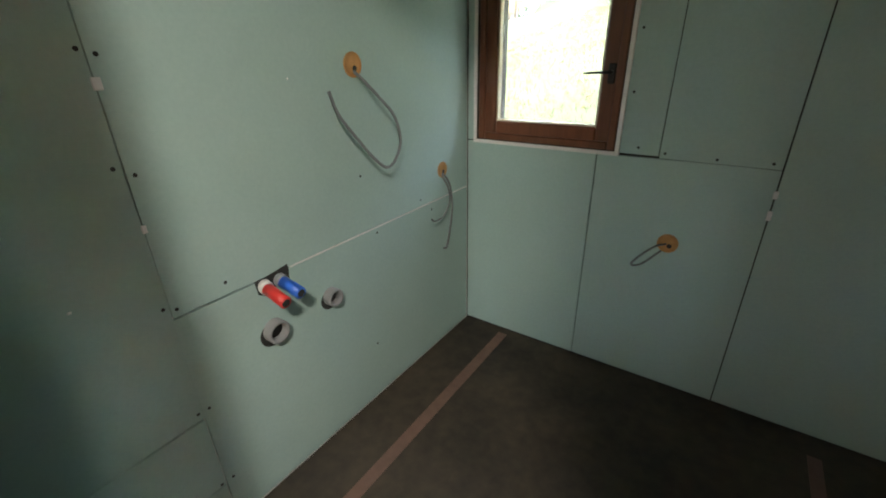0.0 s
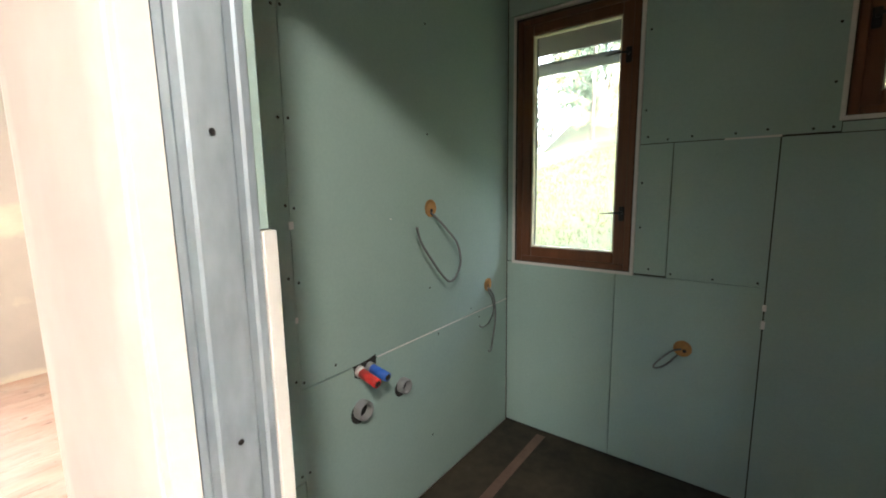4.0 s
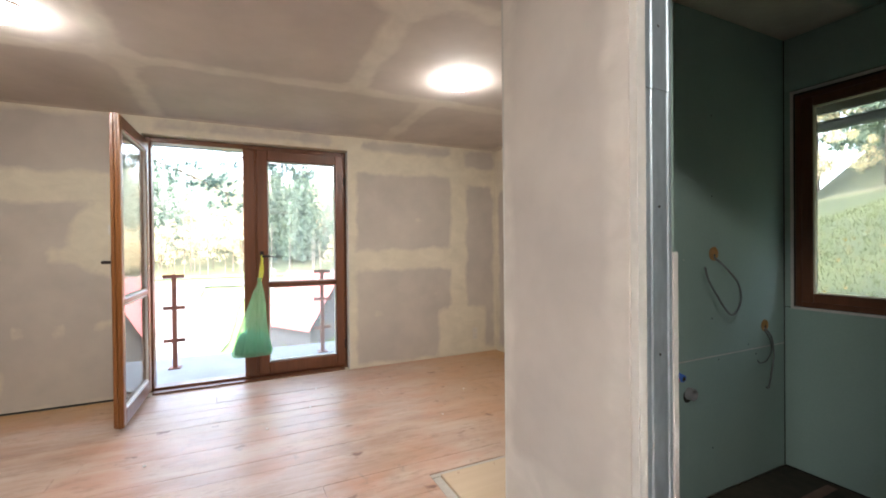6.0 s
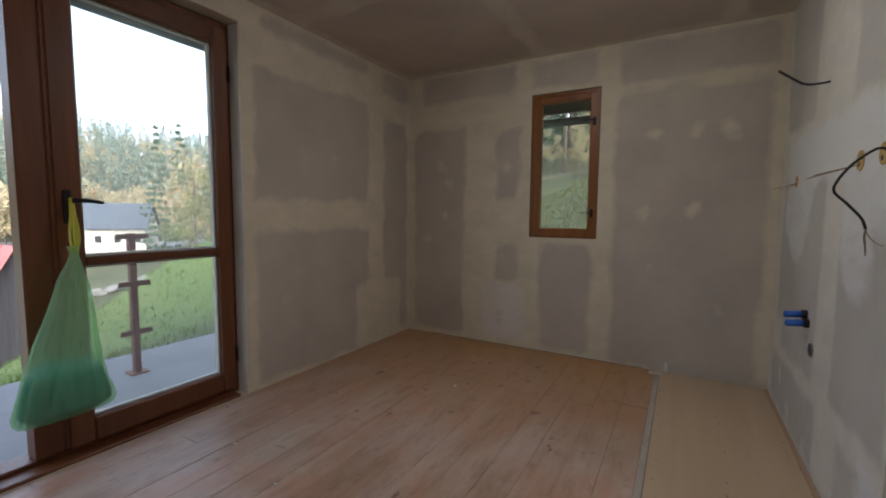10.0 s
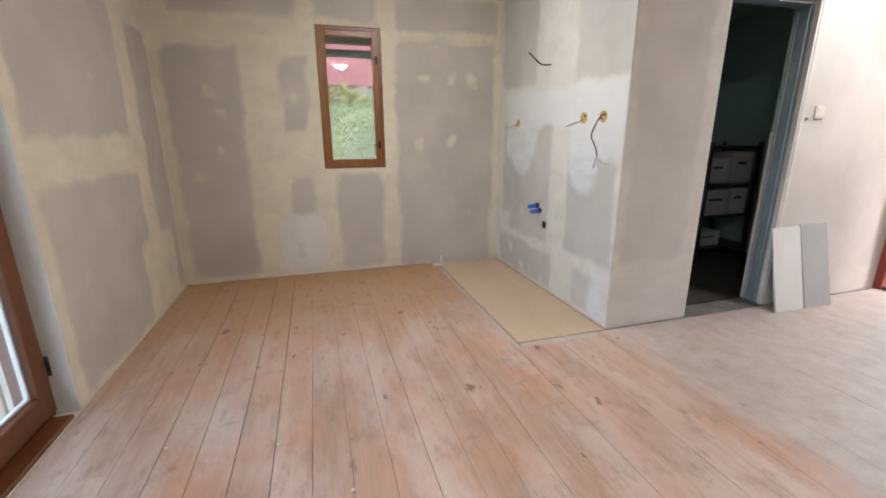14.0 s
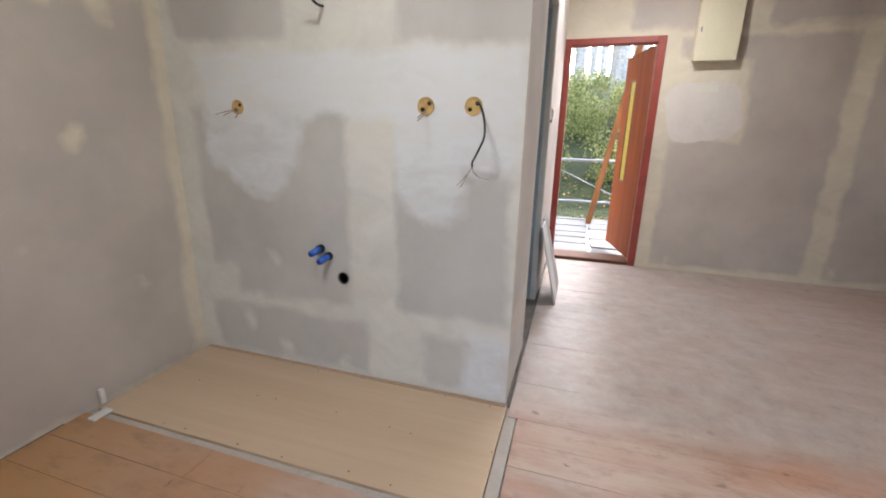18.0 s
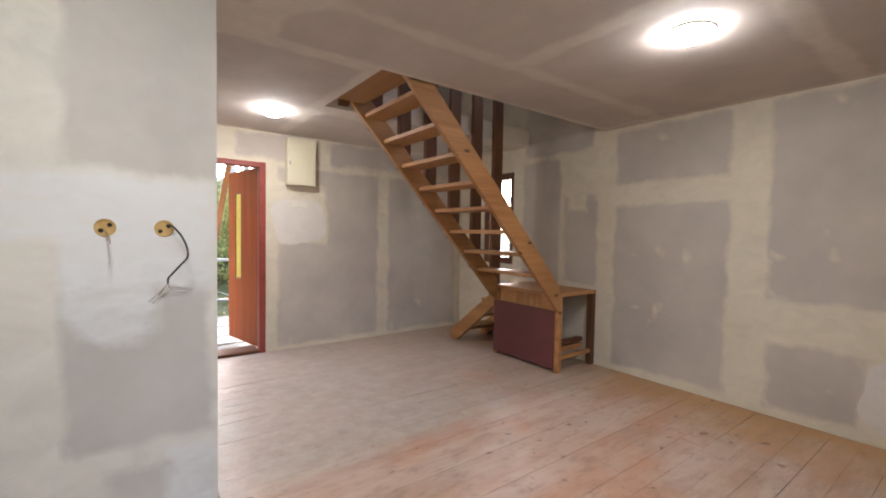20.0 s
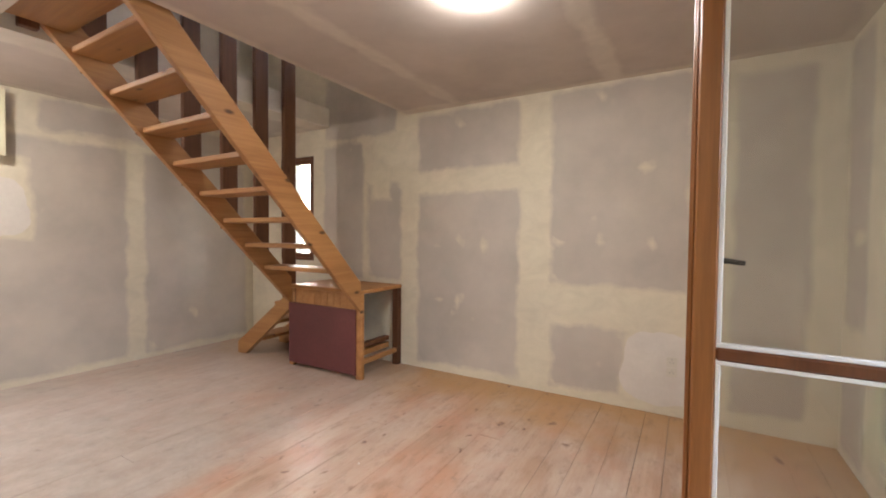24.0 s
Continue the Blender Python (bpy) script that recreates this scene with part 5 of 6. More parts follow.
def shell(profile, fold):
    bm = bmesh.new()
    fine = [tuple(p[i] + (q[i] - p[i]) * t / 4 for i in range(5)) for p, q in zip(profile, profile[1:]) for t in range(4)] + [profile[-1]]
    n = 96
    rings = [bag_ring(bm, z, ry, rx, BXC + dx, BYC + dy, n, 0.6 * math.sin(z * 9), fold) for z, ry, rx, dx, dy in fine]
    for q in rings:
        for v in q:
            c = Vector((v.co.x - BXC - 0.02, v.co.y - BYC, 0))
            a = math.atan2(c.y, c.x)
            w = noise.noise((4.5 * math.cos(a), 4.5 * math.sin(a), v.co.z * 5.0)) * 0.6 + noise.noise((11 * math.cos(a), 11 * math.sin(a), v.co.z * 16.0)) * 0.4
            v.co += c * fold * 2.2 * w
    for q, s in zip(rings, rings[1:]):
        for k in range(n):
            bm.faces.new((q[k], q[(k + 1) % n], s[(k + 1) % n], s[k]))
    bm.faces.new(rings[-1])
    bm.faces.new(rings[0][::-1])
    bmesh.ops.recalc_face_normals(bm, faces=bm.faces)
    return bm


film = part("bag_film", shell([(0.985, 0.029, 0.022, 0, 0.03), (0.955, 0.018, 0.018, 0, 0.03), (0.92, 0.029, 0.027, 0, 0.03), (0.85, 0.06, 0.049, 0.0, 0.02), (0.72, 0.094, 0.076, 0.01, 0.008), (0.58, 0.132, 0.102, 0.02, -0.02), (0.45, 0.17, 0.120, 0.025, -0.035), (0.36, 0.195, 0.128, 0.03, -0.035), (0.31, 0.213, 0.120, 0.03, -0.035), (0.285, 0.209, 0.087, 0.03, -0.035), (0.262, 0.182, 0.036, 0.03, -0.035), (0.257, 0.104, 0.012, 0.03, -0.035)], 0.055), M_FILM, bag, "translucent light green film", True)
part("contents", shell([(0.50, 0.062, 0.046, 0.025, -0.035), (0.485, 0.125, 0.086, 0.025, -0.035), (0.45, 0.158, 0.108, 0.025, -0.035), (0.38, 0.182, 0.118, 0.03, -0.035), (0.32, 0.199, 0.110, 0.03, -0.035), (0.295, 0.186, 0.080, 0.03, -0.035), (0.272, 0.145, 0.036, 0.03, -0.035)], 0.03), M_TEAL, bag, "teal contents showing through the film", True)
M_STRING = plain("yellow_drawstring", (0.55, 0.55, 0.05), 0.4)
for dy in (0.0, 0.022):
    bm = bmesh.new()
    tube(bm, smooth_line([(BXC, BYC + 0.028 + dy * 0.6, 0.95), (-3.655, -0.728 + dy, 1.03), (-3.680, -0.712 + dy * 0.5, 1.13), (-3.684, -0.710 + dy * 0.4, 1.192), (-3.680, -0.706 + dy * 0.3, 1.13), (-3.648, -0.716 + dy * 0.8, 1.03), (BXC, BYC + 0.04, 0.95)], 5), 0.006, 6)
    part("drawstring", bm, M_STRING, bag, smooth=True)

# ---- outdoors: ground ----


def ground_z(x, y):
    a, b, c = max(0.0, -5.6 - x), max(0.0, y - 2.4), max(0.0, x - 5.2)
    z = -0.14
    z -= 0.30 * min(a, 15.0) * (1.0 - 0.9 * max(0.0, min(1.0, y / 6.0)) * max(0.0, min(1.0, 1.0 - (a - 4.0) / 6.0))) + 0.012 * max(0.0, min(a, 100.0) - 15.0)
    z += 0.22 * max(0.0, min(a, 330.0) - 112.0)
    rise = 0.180 * min(b, 24.0) + 0.60 * max(0.0, min(b, 90.0) - 24.0)
    z += rise / (1.0 + (a / 15.0) ** 2)
    z += (0.42 * min(c, 7.0) + 0.12 * max(0.0, c - 7.0)) * max(0.0, min(1.0, (y + 8.5) / 3.5))
    z += max(0.0, min(1.15, 0.55 + 0.3 * (y - 2.0))) * max(0.0, min(1.0, (y + 0.6) / 2.2)) * max(0.0, min(1.0, (8.5 - y) / 3.0)) * math.exp(-(((x + 11.6) / 3.0) ** 2))
    if -6 < x < 6 and -5 < y < 4:
        return z
    return z + 0.10 * noise.noise((x * 0.35, y * 0.35, 0.0)) + 0.02 * noise.noise((x * 1.7, y * 1.7, 3.0))


def spaced(near, far, fine, grow):
    out, v, s = [0.0], 0.0, fine
    while v < far:
        if v > near:
            s *= grow
        v += s
        out.append(v)
    return out


half = spaced(24.0, 900.0, 0.6, 1.13)
xs = sorted({-v for v in half} | set(half))
m, n, l, b = mat("meadow_grass", 0.9)
gv = n.new("ShaderNodeNewGeometry").outputs["Position"]
g1, g2, g3 = noise_tex(n, l, gv, 0.35, 5, 0.6), noise_tex(n, l, gv, 9.0, 6, 0.7), noise_tex(n, l, gv, 0.03, 4)
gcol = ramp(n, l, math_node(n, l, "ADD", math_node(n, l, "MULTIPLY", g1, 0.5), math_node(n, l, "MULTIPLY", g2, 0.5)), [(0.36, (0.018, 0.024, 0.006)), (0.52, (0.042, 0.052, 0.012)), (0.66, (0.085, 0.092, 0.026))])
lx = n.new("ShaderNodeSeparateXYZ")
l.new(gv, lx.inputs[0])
# ground west of the house is coloured brighter, as if under stronger daylight
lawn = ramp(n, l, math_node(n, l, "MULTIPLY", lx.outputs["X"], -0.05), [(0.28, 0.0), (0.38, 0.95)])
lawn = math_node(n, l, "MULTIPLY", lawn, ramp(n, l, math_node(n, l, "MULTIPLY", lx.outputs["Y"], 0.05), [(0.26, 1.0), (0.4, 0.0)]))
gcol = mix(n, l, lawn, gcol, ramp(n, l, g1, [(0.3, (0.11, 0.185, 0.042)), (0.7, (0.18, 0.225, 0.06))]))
wood_mix = n.new("ShaderNodeMix")
wood_mix.data_type = "RGBA"
gx = n.new("ShaderNodeSeparateXYZ")
l.new(gv, gx.inputs[0])
far = math_node(n, l, "MULTIPLY", math_node(n, l, "ADD", gx.outputs["X"], math_node(n, l, "MULTIPLY", g3, 16.0)), -0.005)
north = math_node(n, l, "MULTIPLY", math_node(n, l, "ADD", gx.outputs["Y"], math_node(n, l, "MULTIPLY", g1, 6.0)), 0.02)
l.new(math_node(n, l, "MAXIMUM", ramp(n, l, far, [(0.52, 0.0), (0.58, 1.0)]), ramp(n, l, north, [(0.47, 0.0), (0.53, 1.0)])), wood_mix.inputs["Factor"])
l.new(ramp(n, l, noise_tex(n, l, gv, 0.12, 6, 0.7), [(0.3, (0.035, 0.05, 0.028)), (0.5, (0.07, 0.078, 0.042)), (0.7, (0.14, 0.12, 0.065))]), wood_mix.inputs["B"])
l.new(wood_mix.outputs["Result"], b.inputs["Base Color"])
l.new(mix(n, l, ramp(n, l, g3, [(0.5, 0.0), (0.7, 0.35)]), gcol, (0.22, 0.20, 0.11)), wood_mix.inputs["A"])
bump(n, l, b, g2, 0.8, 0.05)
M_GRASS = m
gverts = [(x, y, ground_z(x, y)) for x in xs for y in xs]
nx = len(xs)
gfaces = [(i * nx + k, (i + 1) * nx + k, (i + 1) * nx + k + 1, i * nx + k + 1) for i in range(nx - 1) for k in range(nx - 1)
          if not (-3.8 < (xs[i] + xs[i + 1]) / 2 < 2.0 and -3.6 < (xs[k] + xs[k + 1]) / 2 < 2.1)]
me = bpy.data.meshes.new("ground")
me.from_pydata(gverts, [], gfaces)
me.polygons.foreach_set("use_smooth", [True] * len(me.polygons))
me.materials.append(M_GRASS)
tagged(new("ground", me), "green meadow falling away from the house and rising behind it", "ground", kind="structure")


def ground_strip(name, label, category, line, width, material, lift=0.05):
    """A road or path laid along a line on the ground."""
    pts = [Vector((*p, 0)) for p in line]
    pts = smooth_line(pts, 12)
    verts, faces = [], []
    for i, p in enumerate(pts):
        d = (pts[min(i + 1, len(pts) - 1)] - pts[max(i - 1, 0)]).normalized()
        s = Vector((-d.y, d.x, 0))
        for k in range(5):
            q = p + s * width * (k / 4 - 0.5)
            verts.append((q.x, q.y, ground_z(q.x, q.y) + lift))
    for i in range(len(pts) - 1):
        for k in range(4):
            faces.append((i * 5 + k, i * 5 + k + 1, i * 5 + k + 6, i * 5 + k + 5))
    me = bpy.data.meshes.new(name)
    me.from_pydata(verts, [], faces)
    me.materials.append(material)
    return tagged(new(name, me), label, category, kind="structure")


M_RAW = wood("raw_timber", (0.42, 0.33, 0.21), (0.54, 0.45, 0.31), "z", 0.6, 0.7, 2.0, 0.6)
M_ASPHALT = mottled("grey_asphalt", (0.10, 0.10, 0.11), (0.19, 0.19, 0.20), 0.3, 0.85, 0, 0.1, 20)
M_GRAVEL = mottled("pale_gravel", (0.15, 0.148, 0.145), (0.23, 0.225, 0.22), 0.8, 0.9, 0, 0.3, 30)
ground_strip("road", "grey asphalt road along the foot of the wooded hill", "road", [(-92, -90), (-90, -30), (-87, 10), (-84, 40), (-86, 90)], 18, M_ASPHALT, 0.25)
post_b = thing("timber_post", "pale raw timber post standing on the terrace beside the french door", "post")
block("post", M_RAW, -4.06, -3.965, 0.150, 0.285, -0.0745, 2.30, post_b, 0.004)
ground_strip("path", "pale gravel yard below the meadow", "path", [(-25, -12.5), (-34, -12), (-50, -11.5), (-68, -12), (-92, -13)], 11, M_GRAVEL, 0.15)

ground_strip("driveway", "pale gravel driveway curving past the lawn to the asphalt", "path", [(-21, -6.5), (-27, -4.6), (-37, -4.2), (-49, -4.0), (-60, -3.0), (-68, 0.5), (-71, 7), (-70, 18)], 5.0, M_GRAVEL, 0.1)
ground_strip("field_track", "pale worn track at the foot of the wood", "path", [(-112, -70), (-112, -30), (-113, 0), (-116, 20), (-114, 50)], 6, M_GRAVEL, 0.25)

# terraces
terrace = block("terrace", M_CONCRETE, -5.40, -3.93, -5.2, 2.6, -0.45, -0.075, None, 0.01)
tagged(terrace, "grey concrete terrace slab outside the french door", "terrace", kind="structure")
paving = thing("pavement", "irregular pale stone paving outside the entrance", "paving", kind="structure")
M_STONE = mottled("pale_paving_stone", (0.13, 0.127, 0.12), (0.22, 0.213, 0.20), 3, 0.9, 0, 0.3, 30, 6.0)
block("mortar_bed", M_SCREED, 2.06, 4.35, -2.2, 2.0, -0.35, -0.048, paving, 0.0)
ps = random.Random(8)
y = -2.15
while y < 1.9:
    h = ps.uniform(0.32, 0.5)
    xx = 2.07
    while xx < 4.25:
        w = min(ps.uniform(0.3, 0.65), 4.33 - xx)
        if w > 0.12:
            j = [ps.uniform(0.008, 0.035) for _ in range(8)]
            pts = [(xx + j[0], y + j[1]), (xx + w * 0.5, y + j[1] * 0.6), (xx + w - j[2], y + j[3]), (xx + w - j[4], y + h - j[5]), (xx + w * 0.45, y + h - j[5] * 0.5), (xx + j[6], y + h - j[7])]
            part("paving_stone", prism(bmesh.new(), pts, "z", -0.055, -0.028 + ps.uniform(-0.004, 0.004)), M_STONE, paving)
        xx += w
    y += h

# terrace posts with bracket plates
for yy in (-3.16, -1.575, 0.035, 1.63):
    p = thing("railing_post", "rust brown steel railing post with three drilled cross plates", "railing", "terrace railing posts", at=(-4.87, yy, -0.075))
    block("post", M_RUST, -0.022, 0.022, -0.022, 0.022, 0.0, 1.055, p, 0.003)
    block("foot_plate", M_RUST, -0.06, 0.06, -0.06, 0.06, 0.0005, 0.010, p, 0.002)
    for z in (0.315, 0.68, 1.03):
        br = block("bracket", M_RUST, 0.023, 0.030, -0.105, 0.105, z - 0.020, z + 0.020, p, 0.002)
        for du in (-0.085, -0.055, 0.055, 0.085):
            bm = bmesh.new()
            tube(bm, [(0.0295, du, z), (0.0308, du, z)], 0.006, 8)
            part("bolt_hole", bm, M_BLACK, br)

# eaves and gutters
M_GUTTER = mottled("grey_zinc_gutter", (0.16, 0.18, 0.19), (0.26, 0.28, 0.29), 3, 0.5, 0.6)
M_SOFFIT = wood("grey_soffit_boards", (0.14, 0.13, 0.11), (0.24, 0.22, 0.19), "x", 0.8, 0.7)
roof = thing("roof", "low roof edge with grey soffit boards and zinc gutters", "roof", kind="structure")


def gutter(fn, u0, u1, z, w, parent):
    pts = [(w + 0.06 * math.cos(a), z + 0.06 * math.sin(a)) for a in (math.pi + k * math.pi / 10 for k in range(11))]
    bm = bmesh.new()
    ring_a, ring_b = [bm.verts.new(fn(u0, v, d)) for d, v in pts], [bm.verts.new(fn(u1, v, d)) for d, v in pts]
    inner_a, inner_b = [bm.verts.new(fn(u0, z + (v - z) * 0.93, w + (d - w) * 0.93)) for d, v in pts], [bm.verts.new(fn(u1, z + (v - z) * 0.93, w + (d - w) * 0.93)) for d, v in pts]
    for k in range(10):
        bm.faces.new((ring_a[k], ring_a[k + 1], ring_b[k + 1], ring_b[k]))
        bm.faces.new((inner_a[k], inner_b[k], inner_b[k + 1], inner_a[k + 1]))
    for k in (0, 10):
        bm.faces.new((ring_a[k], ring_b[k], inner_b[k], inner_a[k]))
    part("gutter", bm, M_GUTTER, parent, smooth=True)


FNO, FWO = placed("n", 2.15), placed("w", -3.93)
for k in range(4):
    block("soffit_board", M_SOFFIT, -4.6, 2.5, 2.152 + 0.105 * k, 2.152 + 0.105 * k + 0.10, 2.205, 2.225, roof, 0.002)
gutter(FNO, -4.6, 2.5, 2.055, 0.49, roof)
block("fascia", M_SOFFIT, -4.6, 2.5, 2.572, 2.592, 2.10, 2.26, roof, 0.002)
for k in range(4):
    block("soffit_board", M_SOFFIT, -3.935 - 0.105 * (k + 1) + 0.005, -3.935 - 0.105 * k, -4.2, 2.15, 2.44, 2.46, roof, 0.002)
gutter(FWO, -4.2, 2.5, 2.36, 0.48, roof)
bm = bmesh.new()
prism(bm, [(2.62, 2.26), (-1.40, 6.90), (-1.40, 7.12), (2.74, 2.34)], "x", -4.65, 2.55)
M_ROOFING = mottled("brown_roofing", (0.10, 0.06, 0.045), (0.16, 0.10, 0.075), 2, 0.8)
part("roof_slope", bm, M_ROOFING, roof)
part("roof_slope", prism(bmesh.new(), [(-1.405, 6.90), (-4.25, 4.52), (-4.25, 4.70), (-1.405, 7.12)], "x", -4.65, 2.55), M_ROOFING, roof)
# unseen canopy added over the entrance to hold back daylight
part("porch_canopy", prism(bmesh.new(), [(2.075, 2.80), (2.95, 2.64), (2.95, 2.72), (2.075, 2.90)], "y", -2.6, 2.15), M_ROOFING, roof)

# ---- outdoors: vegetation ----


def leaf_cloud(rnd, spots, count, size, flat=0.0):
    """Many small crossed leaf quads scattered round spots of (x, y, z, radius)."""
    verts, faces = [], []
    for _ in range(count):
        cx, cy, cz, r = rnd.choice(spots)
        d = Vector((rnd.gauss(0, 1), rnd.gauss(0, 1), rnd.gauss(0, 1)))
        d = d.normalized() * r * rnd.random() ** 0.4
        c = Vector((cx + d.x, cy + d.y, cz + d.z * (1 - flat)))
        e = Euler((rnd.uniform(0, 6.3), rnd.uniform(0, 6.3), rnd.uniform(0, 6.3))).to_matrix()
        s = size * rnd.uniform(0.6, 1.3)
        k = len(verts)
        verts += [tuple(c + e @ Vector(v)) for v in ((-s, 0, 0), (0, -s * 0.55, s * 0.12), (s, 0, 0), (0, s * 0.55, s * 0.12))]
        faces.append((k, k + 1, k + 2, k + 3))
    return verts, faces


def leaves_material(name, cols, rough=0.7):
    m, n, l, b = mat(name, rough)
    g = n.new("ShaderNodeNewGeometry")
    col = ramp(n, l, g.outputs["Random Per Island"], [(i / (len(cols) - 1), c) for i, c in enumerate(cols)])
    l.new(col, b.inputs["Base Color"])
    thin, blend = n.new("ShaderNodeBsdfTranslucent"), n.new("ShaderNodeMixShader")
    l.new(col, thin.inputs["Color"])
    blend.inputs[0].default_value = 0.45
    l.new(b.outputs[0], blend.inputs[1])
    l.new(thin.outputs[0], blend.inputs[2])
    l.new(blend.outputs[0], n["Material Output"].inputs["Surface"])
    return m


M_SPRUCE = leaves_material("spruce_needles", [(0.09, 0.13, 0.09), (0.12, 0.165, 0.115), (0.16, 0.20, 0.14)])
M_AUTUMN = leaves_material("autumn_leaves", [(0.42, 0.33, 0.19), (0.48, 0.41, 0.24), (0.38, 0.36, 0.20), (0.54, 0.48, 0.31)])
M_LEAF = leaves_material("green_leaves", [(0.08, 0.11, 0.035), (0.17, 0.205, 0.06), (0.30, 0.31, 0.10), (0.46, 0.42, 0.17)])
M_PINENEEDLE = leaves_material("pine_needles", [(0.05, 0.095, 0.085), (0.08, 0.135, 0.115), (0.12, 0.18, 0.15)])
M_BIRCHLEAF = leaves_material("yellow_green_birch_leaves", [(0.16, 0.19, 0.09), (0.22, 0.25, 0.12), (0.32, 0.29, 0.13), (0.14, 0.18, 0.10)])
M_BARK = mottled("grey_bark", (0.07, 0.055, 0.045), (0.16, 0.13, 0.11), 5, 0.9, 0, 0.4)
M_BIRCH = mottled("birch_bark", (0.28, 0.27, 0.25), (0.62, 0.60, 0.56), 4, 0.8, 0, 0.2, 16, 3.0, (1, 1, 3))


def join_faces(groups):
    verts, faces = [], []
    for v, f in groups:
        k = len(verts)
        verts += v
        faces += [tuple(i + k for i in q) for q in f]
    return verts, faces


def as_part(name, data, material, parent, label=""):
    me = bpy.data.meshes.new(name)
    me.from_pydata(data[0], [], data[1])
    me.materials.append(material)
    ob = new(name, me)
    ob.parent = parent
    if label:
        tagged(ob, label)
    return ob


def spruce_crown(rnd, h, r, count, size):
    spots = []
    t = 0.12
    while t < 0.98:
        rr = r * (1 - t) ** 0.85
        for k in range(max(3, int(9 * (1 - t)))):
            a = rnd.uniform(0, 6.28)
            q = rr * rnd.uniform(0.35, 1.0)
            spots.append((q * math.cos(a), q * math.sin(a), h * t - 0.12 * q, 0.10 * r + 0.12 * rr))
        t += 0.045
    return leaf_cloud(rnd, spots, count, size, 0.4)


def broad_crown(rnd, h, r, count, size):
    spots = [(rnd.gauss(0, 0.42) * r, rnd.gauss(0, 0.42) * r, h * rnd.uniform(0.35, 0.98), r * rnd.uniform(0.22, 0.42)) for _ in range(16)]
    return leaf_cloud(rnd, spots, count, size)


def trunk_data(rnd, h, r, limbs=0, reach=1.0):
    bm = bmesh.new()
    lean = rnd.uniform(-0.03, 0.03)
    tube(bm, [(lean * h * t, 0.02 * h * math.sin(t * 2) * lean * 10, h * t) for t in (0, 0.25, 0.5, 0.75, 1.0)], r, 7, r * 0.25)
    for _ in range(limbs):
        t, a = rnd.uniform(0.35, 0.9), rnd.uniform(0, 6.28)
        p = Vector((lean * h * t, 0, h * t))
        tube(bm, [p, p + Vector((math.cos(a), math.sin(a), 0.6)) * reach * 0.5, p + Vector((math.cos(a), math.sin(a), 0.9)) * reach], r * 0.3, 5, r * 0.08)
    vs = [tuple(v.co) for v in bm.verts]
    for i, v in enumerate(bm.verts):
        v.index = i
    fs = [tuple(v.index for v in f.verts) for f in bm.faces]
    bm.free()
    return vs, fs


# far woods: joined trees
tr_ = random.Random(21)
SP = [spruce_crown(tr_, 1.0, 0.16, 420, 0.022) for _ in range(3)]
NBR = [broad_crown(tr_, 1.0, 0.26, 1500, 0.011) for _ in range(3)]
NSP = [spruce_crown(tr_, 1.0, 0.16, 1400, 0.011) for _ in range(3)]
BR = [broad_crown(tr_, 1.0, 0.30, 420, 0.026) for _ in range(3)]
TK = [trunk_data(tr_, 0.9, 0.012, 3, 0.2) for _ in range(3)]


def stand(name, label, places, kinds, material):
    groups = []
    for (px, py, h) in places:
        v, f = tr_.choice(kinds)
        a, sc_ = tr_.uniform(0, 6.28), h * tr_.uniform(0.9, 1.1)
        ca, sa = math.cos(a) * sc_, math.sin(a) * sc_
        z0 = ground_z(px, py) - 0.3
        groups.append(([(px + ca * p[0] - sa * p[1], py + sa * p[0] + ca * p[1], z0 + sc_ * p[2]) for p in v], f))
    me = bpy.data.meshes.new(name)
    d = join_faces(groups)
    me.from_pydata(d[0], [], d[1])
    me.materials.append(material)
    return tagged(new(name, me), label, "trees", kind="stuff")


def scatter(nb, x0, x1, y0, y1, h0, h1):
    return [(tr_.uniform(x0, x1), tr_.uniform(y0, y1), tr_.uniform(h0, h1)) for _ in range(nb)]


west_spruce = scatter(60, -160, -132, -110, 2, 16, 24) + scatter(60, -160, -132, 22, 100, 16, 24) + scatter(760, -330, -150, -230, 200, 15, 24)
near_spruce = scatter(52, -144, -124, 4, 19, 19, 27) + scatter(9, -128, -121, 26, 34, 10, 15) + scatter(16, -150, -128, -60, -20, 17, 24)
west_broad = scatter(70, -136, -119, -95, 3, 7, 15) + scatter(46, -122, -100, 21, 60, 9, 14) + scatter(300, -320, -135, -220, 190, 12, 19) + scatter(10, -60, -45, 26, 48, 8, 13)
north_spruce = scatter(34, -26, 16, 27, 44, 12, 20) + scatter(20, -60, -24, 22, 60, 12, 18)
north_broad = scatter(26, -24, 16, 25, 38, 6, 12) + scatter(70, -24, 16, 22.5, 31, 2.2, 4.5)
# far spruces: distance haze is put into the needle colour
M_HAZYSPRUCE = leaves_material("haze_pale_spruces", [(0.19, 0.24, 0.20), (0.24, 0.29, 0.24), (0.30, 0.34, 0.28)])
stand("far_woods", "spruce wood on the far hillside, coloured paler for haze", west_spruce, SP, M_HAZYSPRUCE)
stand("far_woods", "tall blue-green spruces at the edge of the far wood", near_spruce, SP, leaves_material("dark_blue_spruces", [(0.075, 0.115, 0.09), (0.105, 0.15, 0.115), (0.15, 0.19, 0.13)]))
# autumn leaves washed out in colour to carry the haze
stand("far_woods", "yellowing autumn trees along the road, colours paled for haze", west_broad, BR, leaves_material("hazy_autumn_leaves", [(0.40, 0.32, 0.22), (0.46, 0.34, 0.20), (0.34, 0.35, 0.22), (0.50, 0.43, 0.32)]))
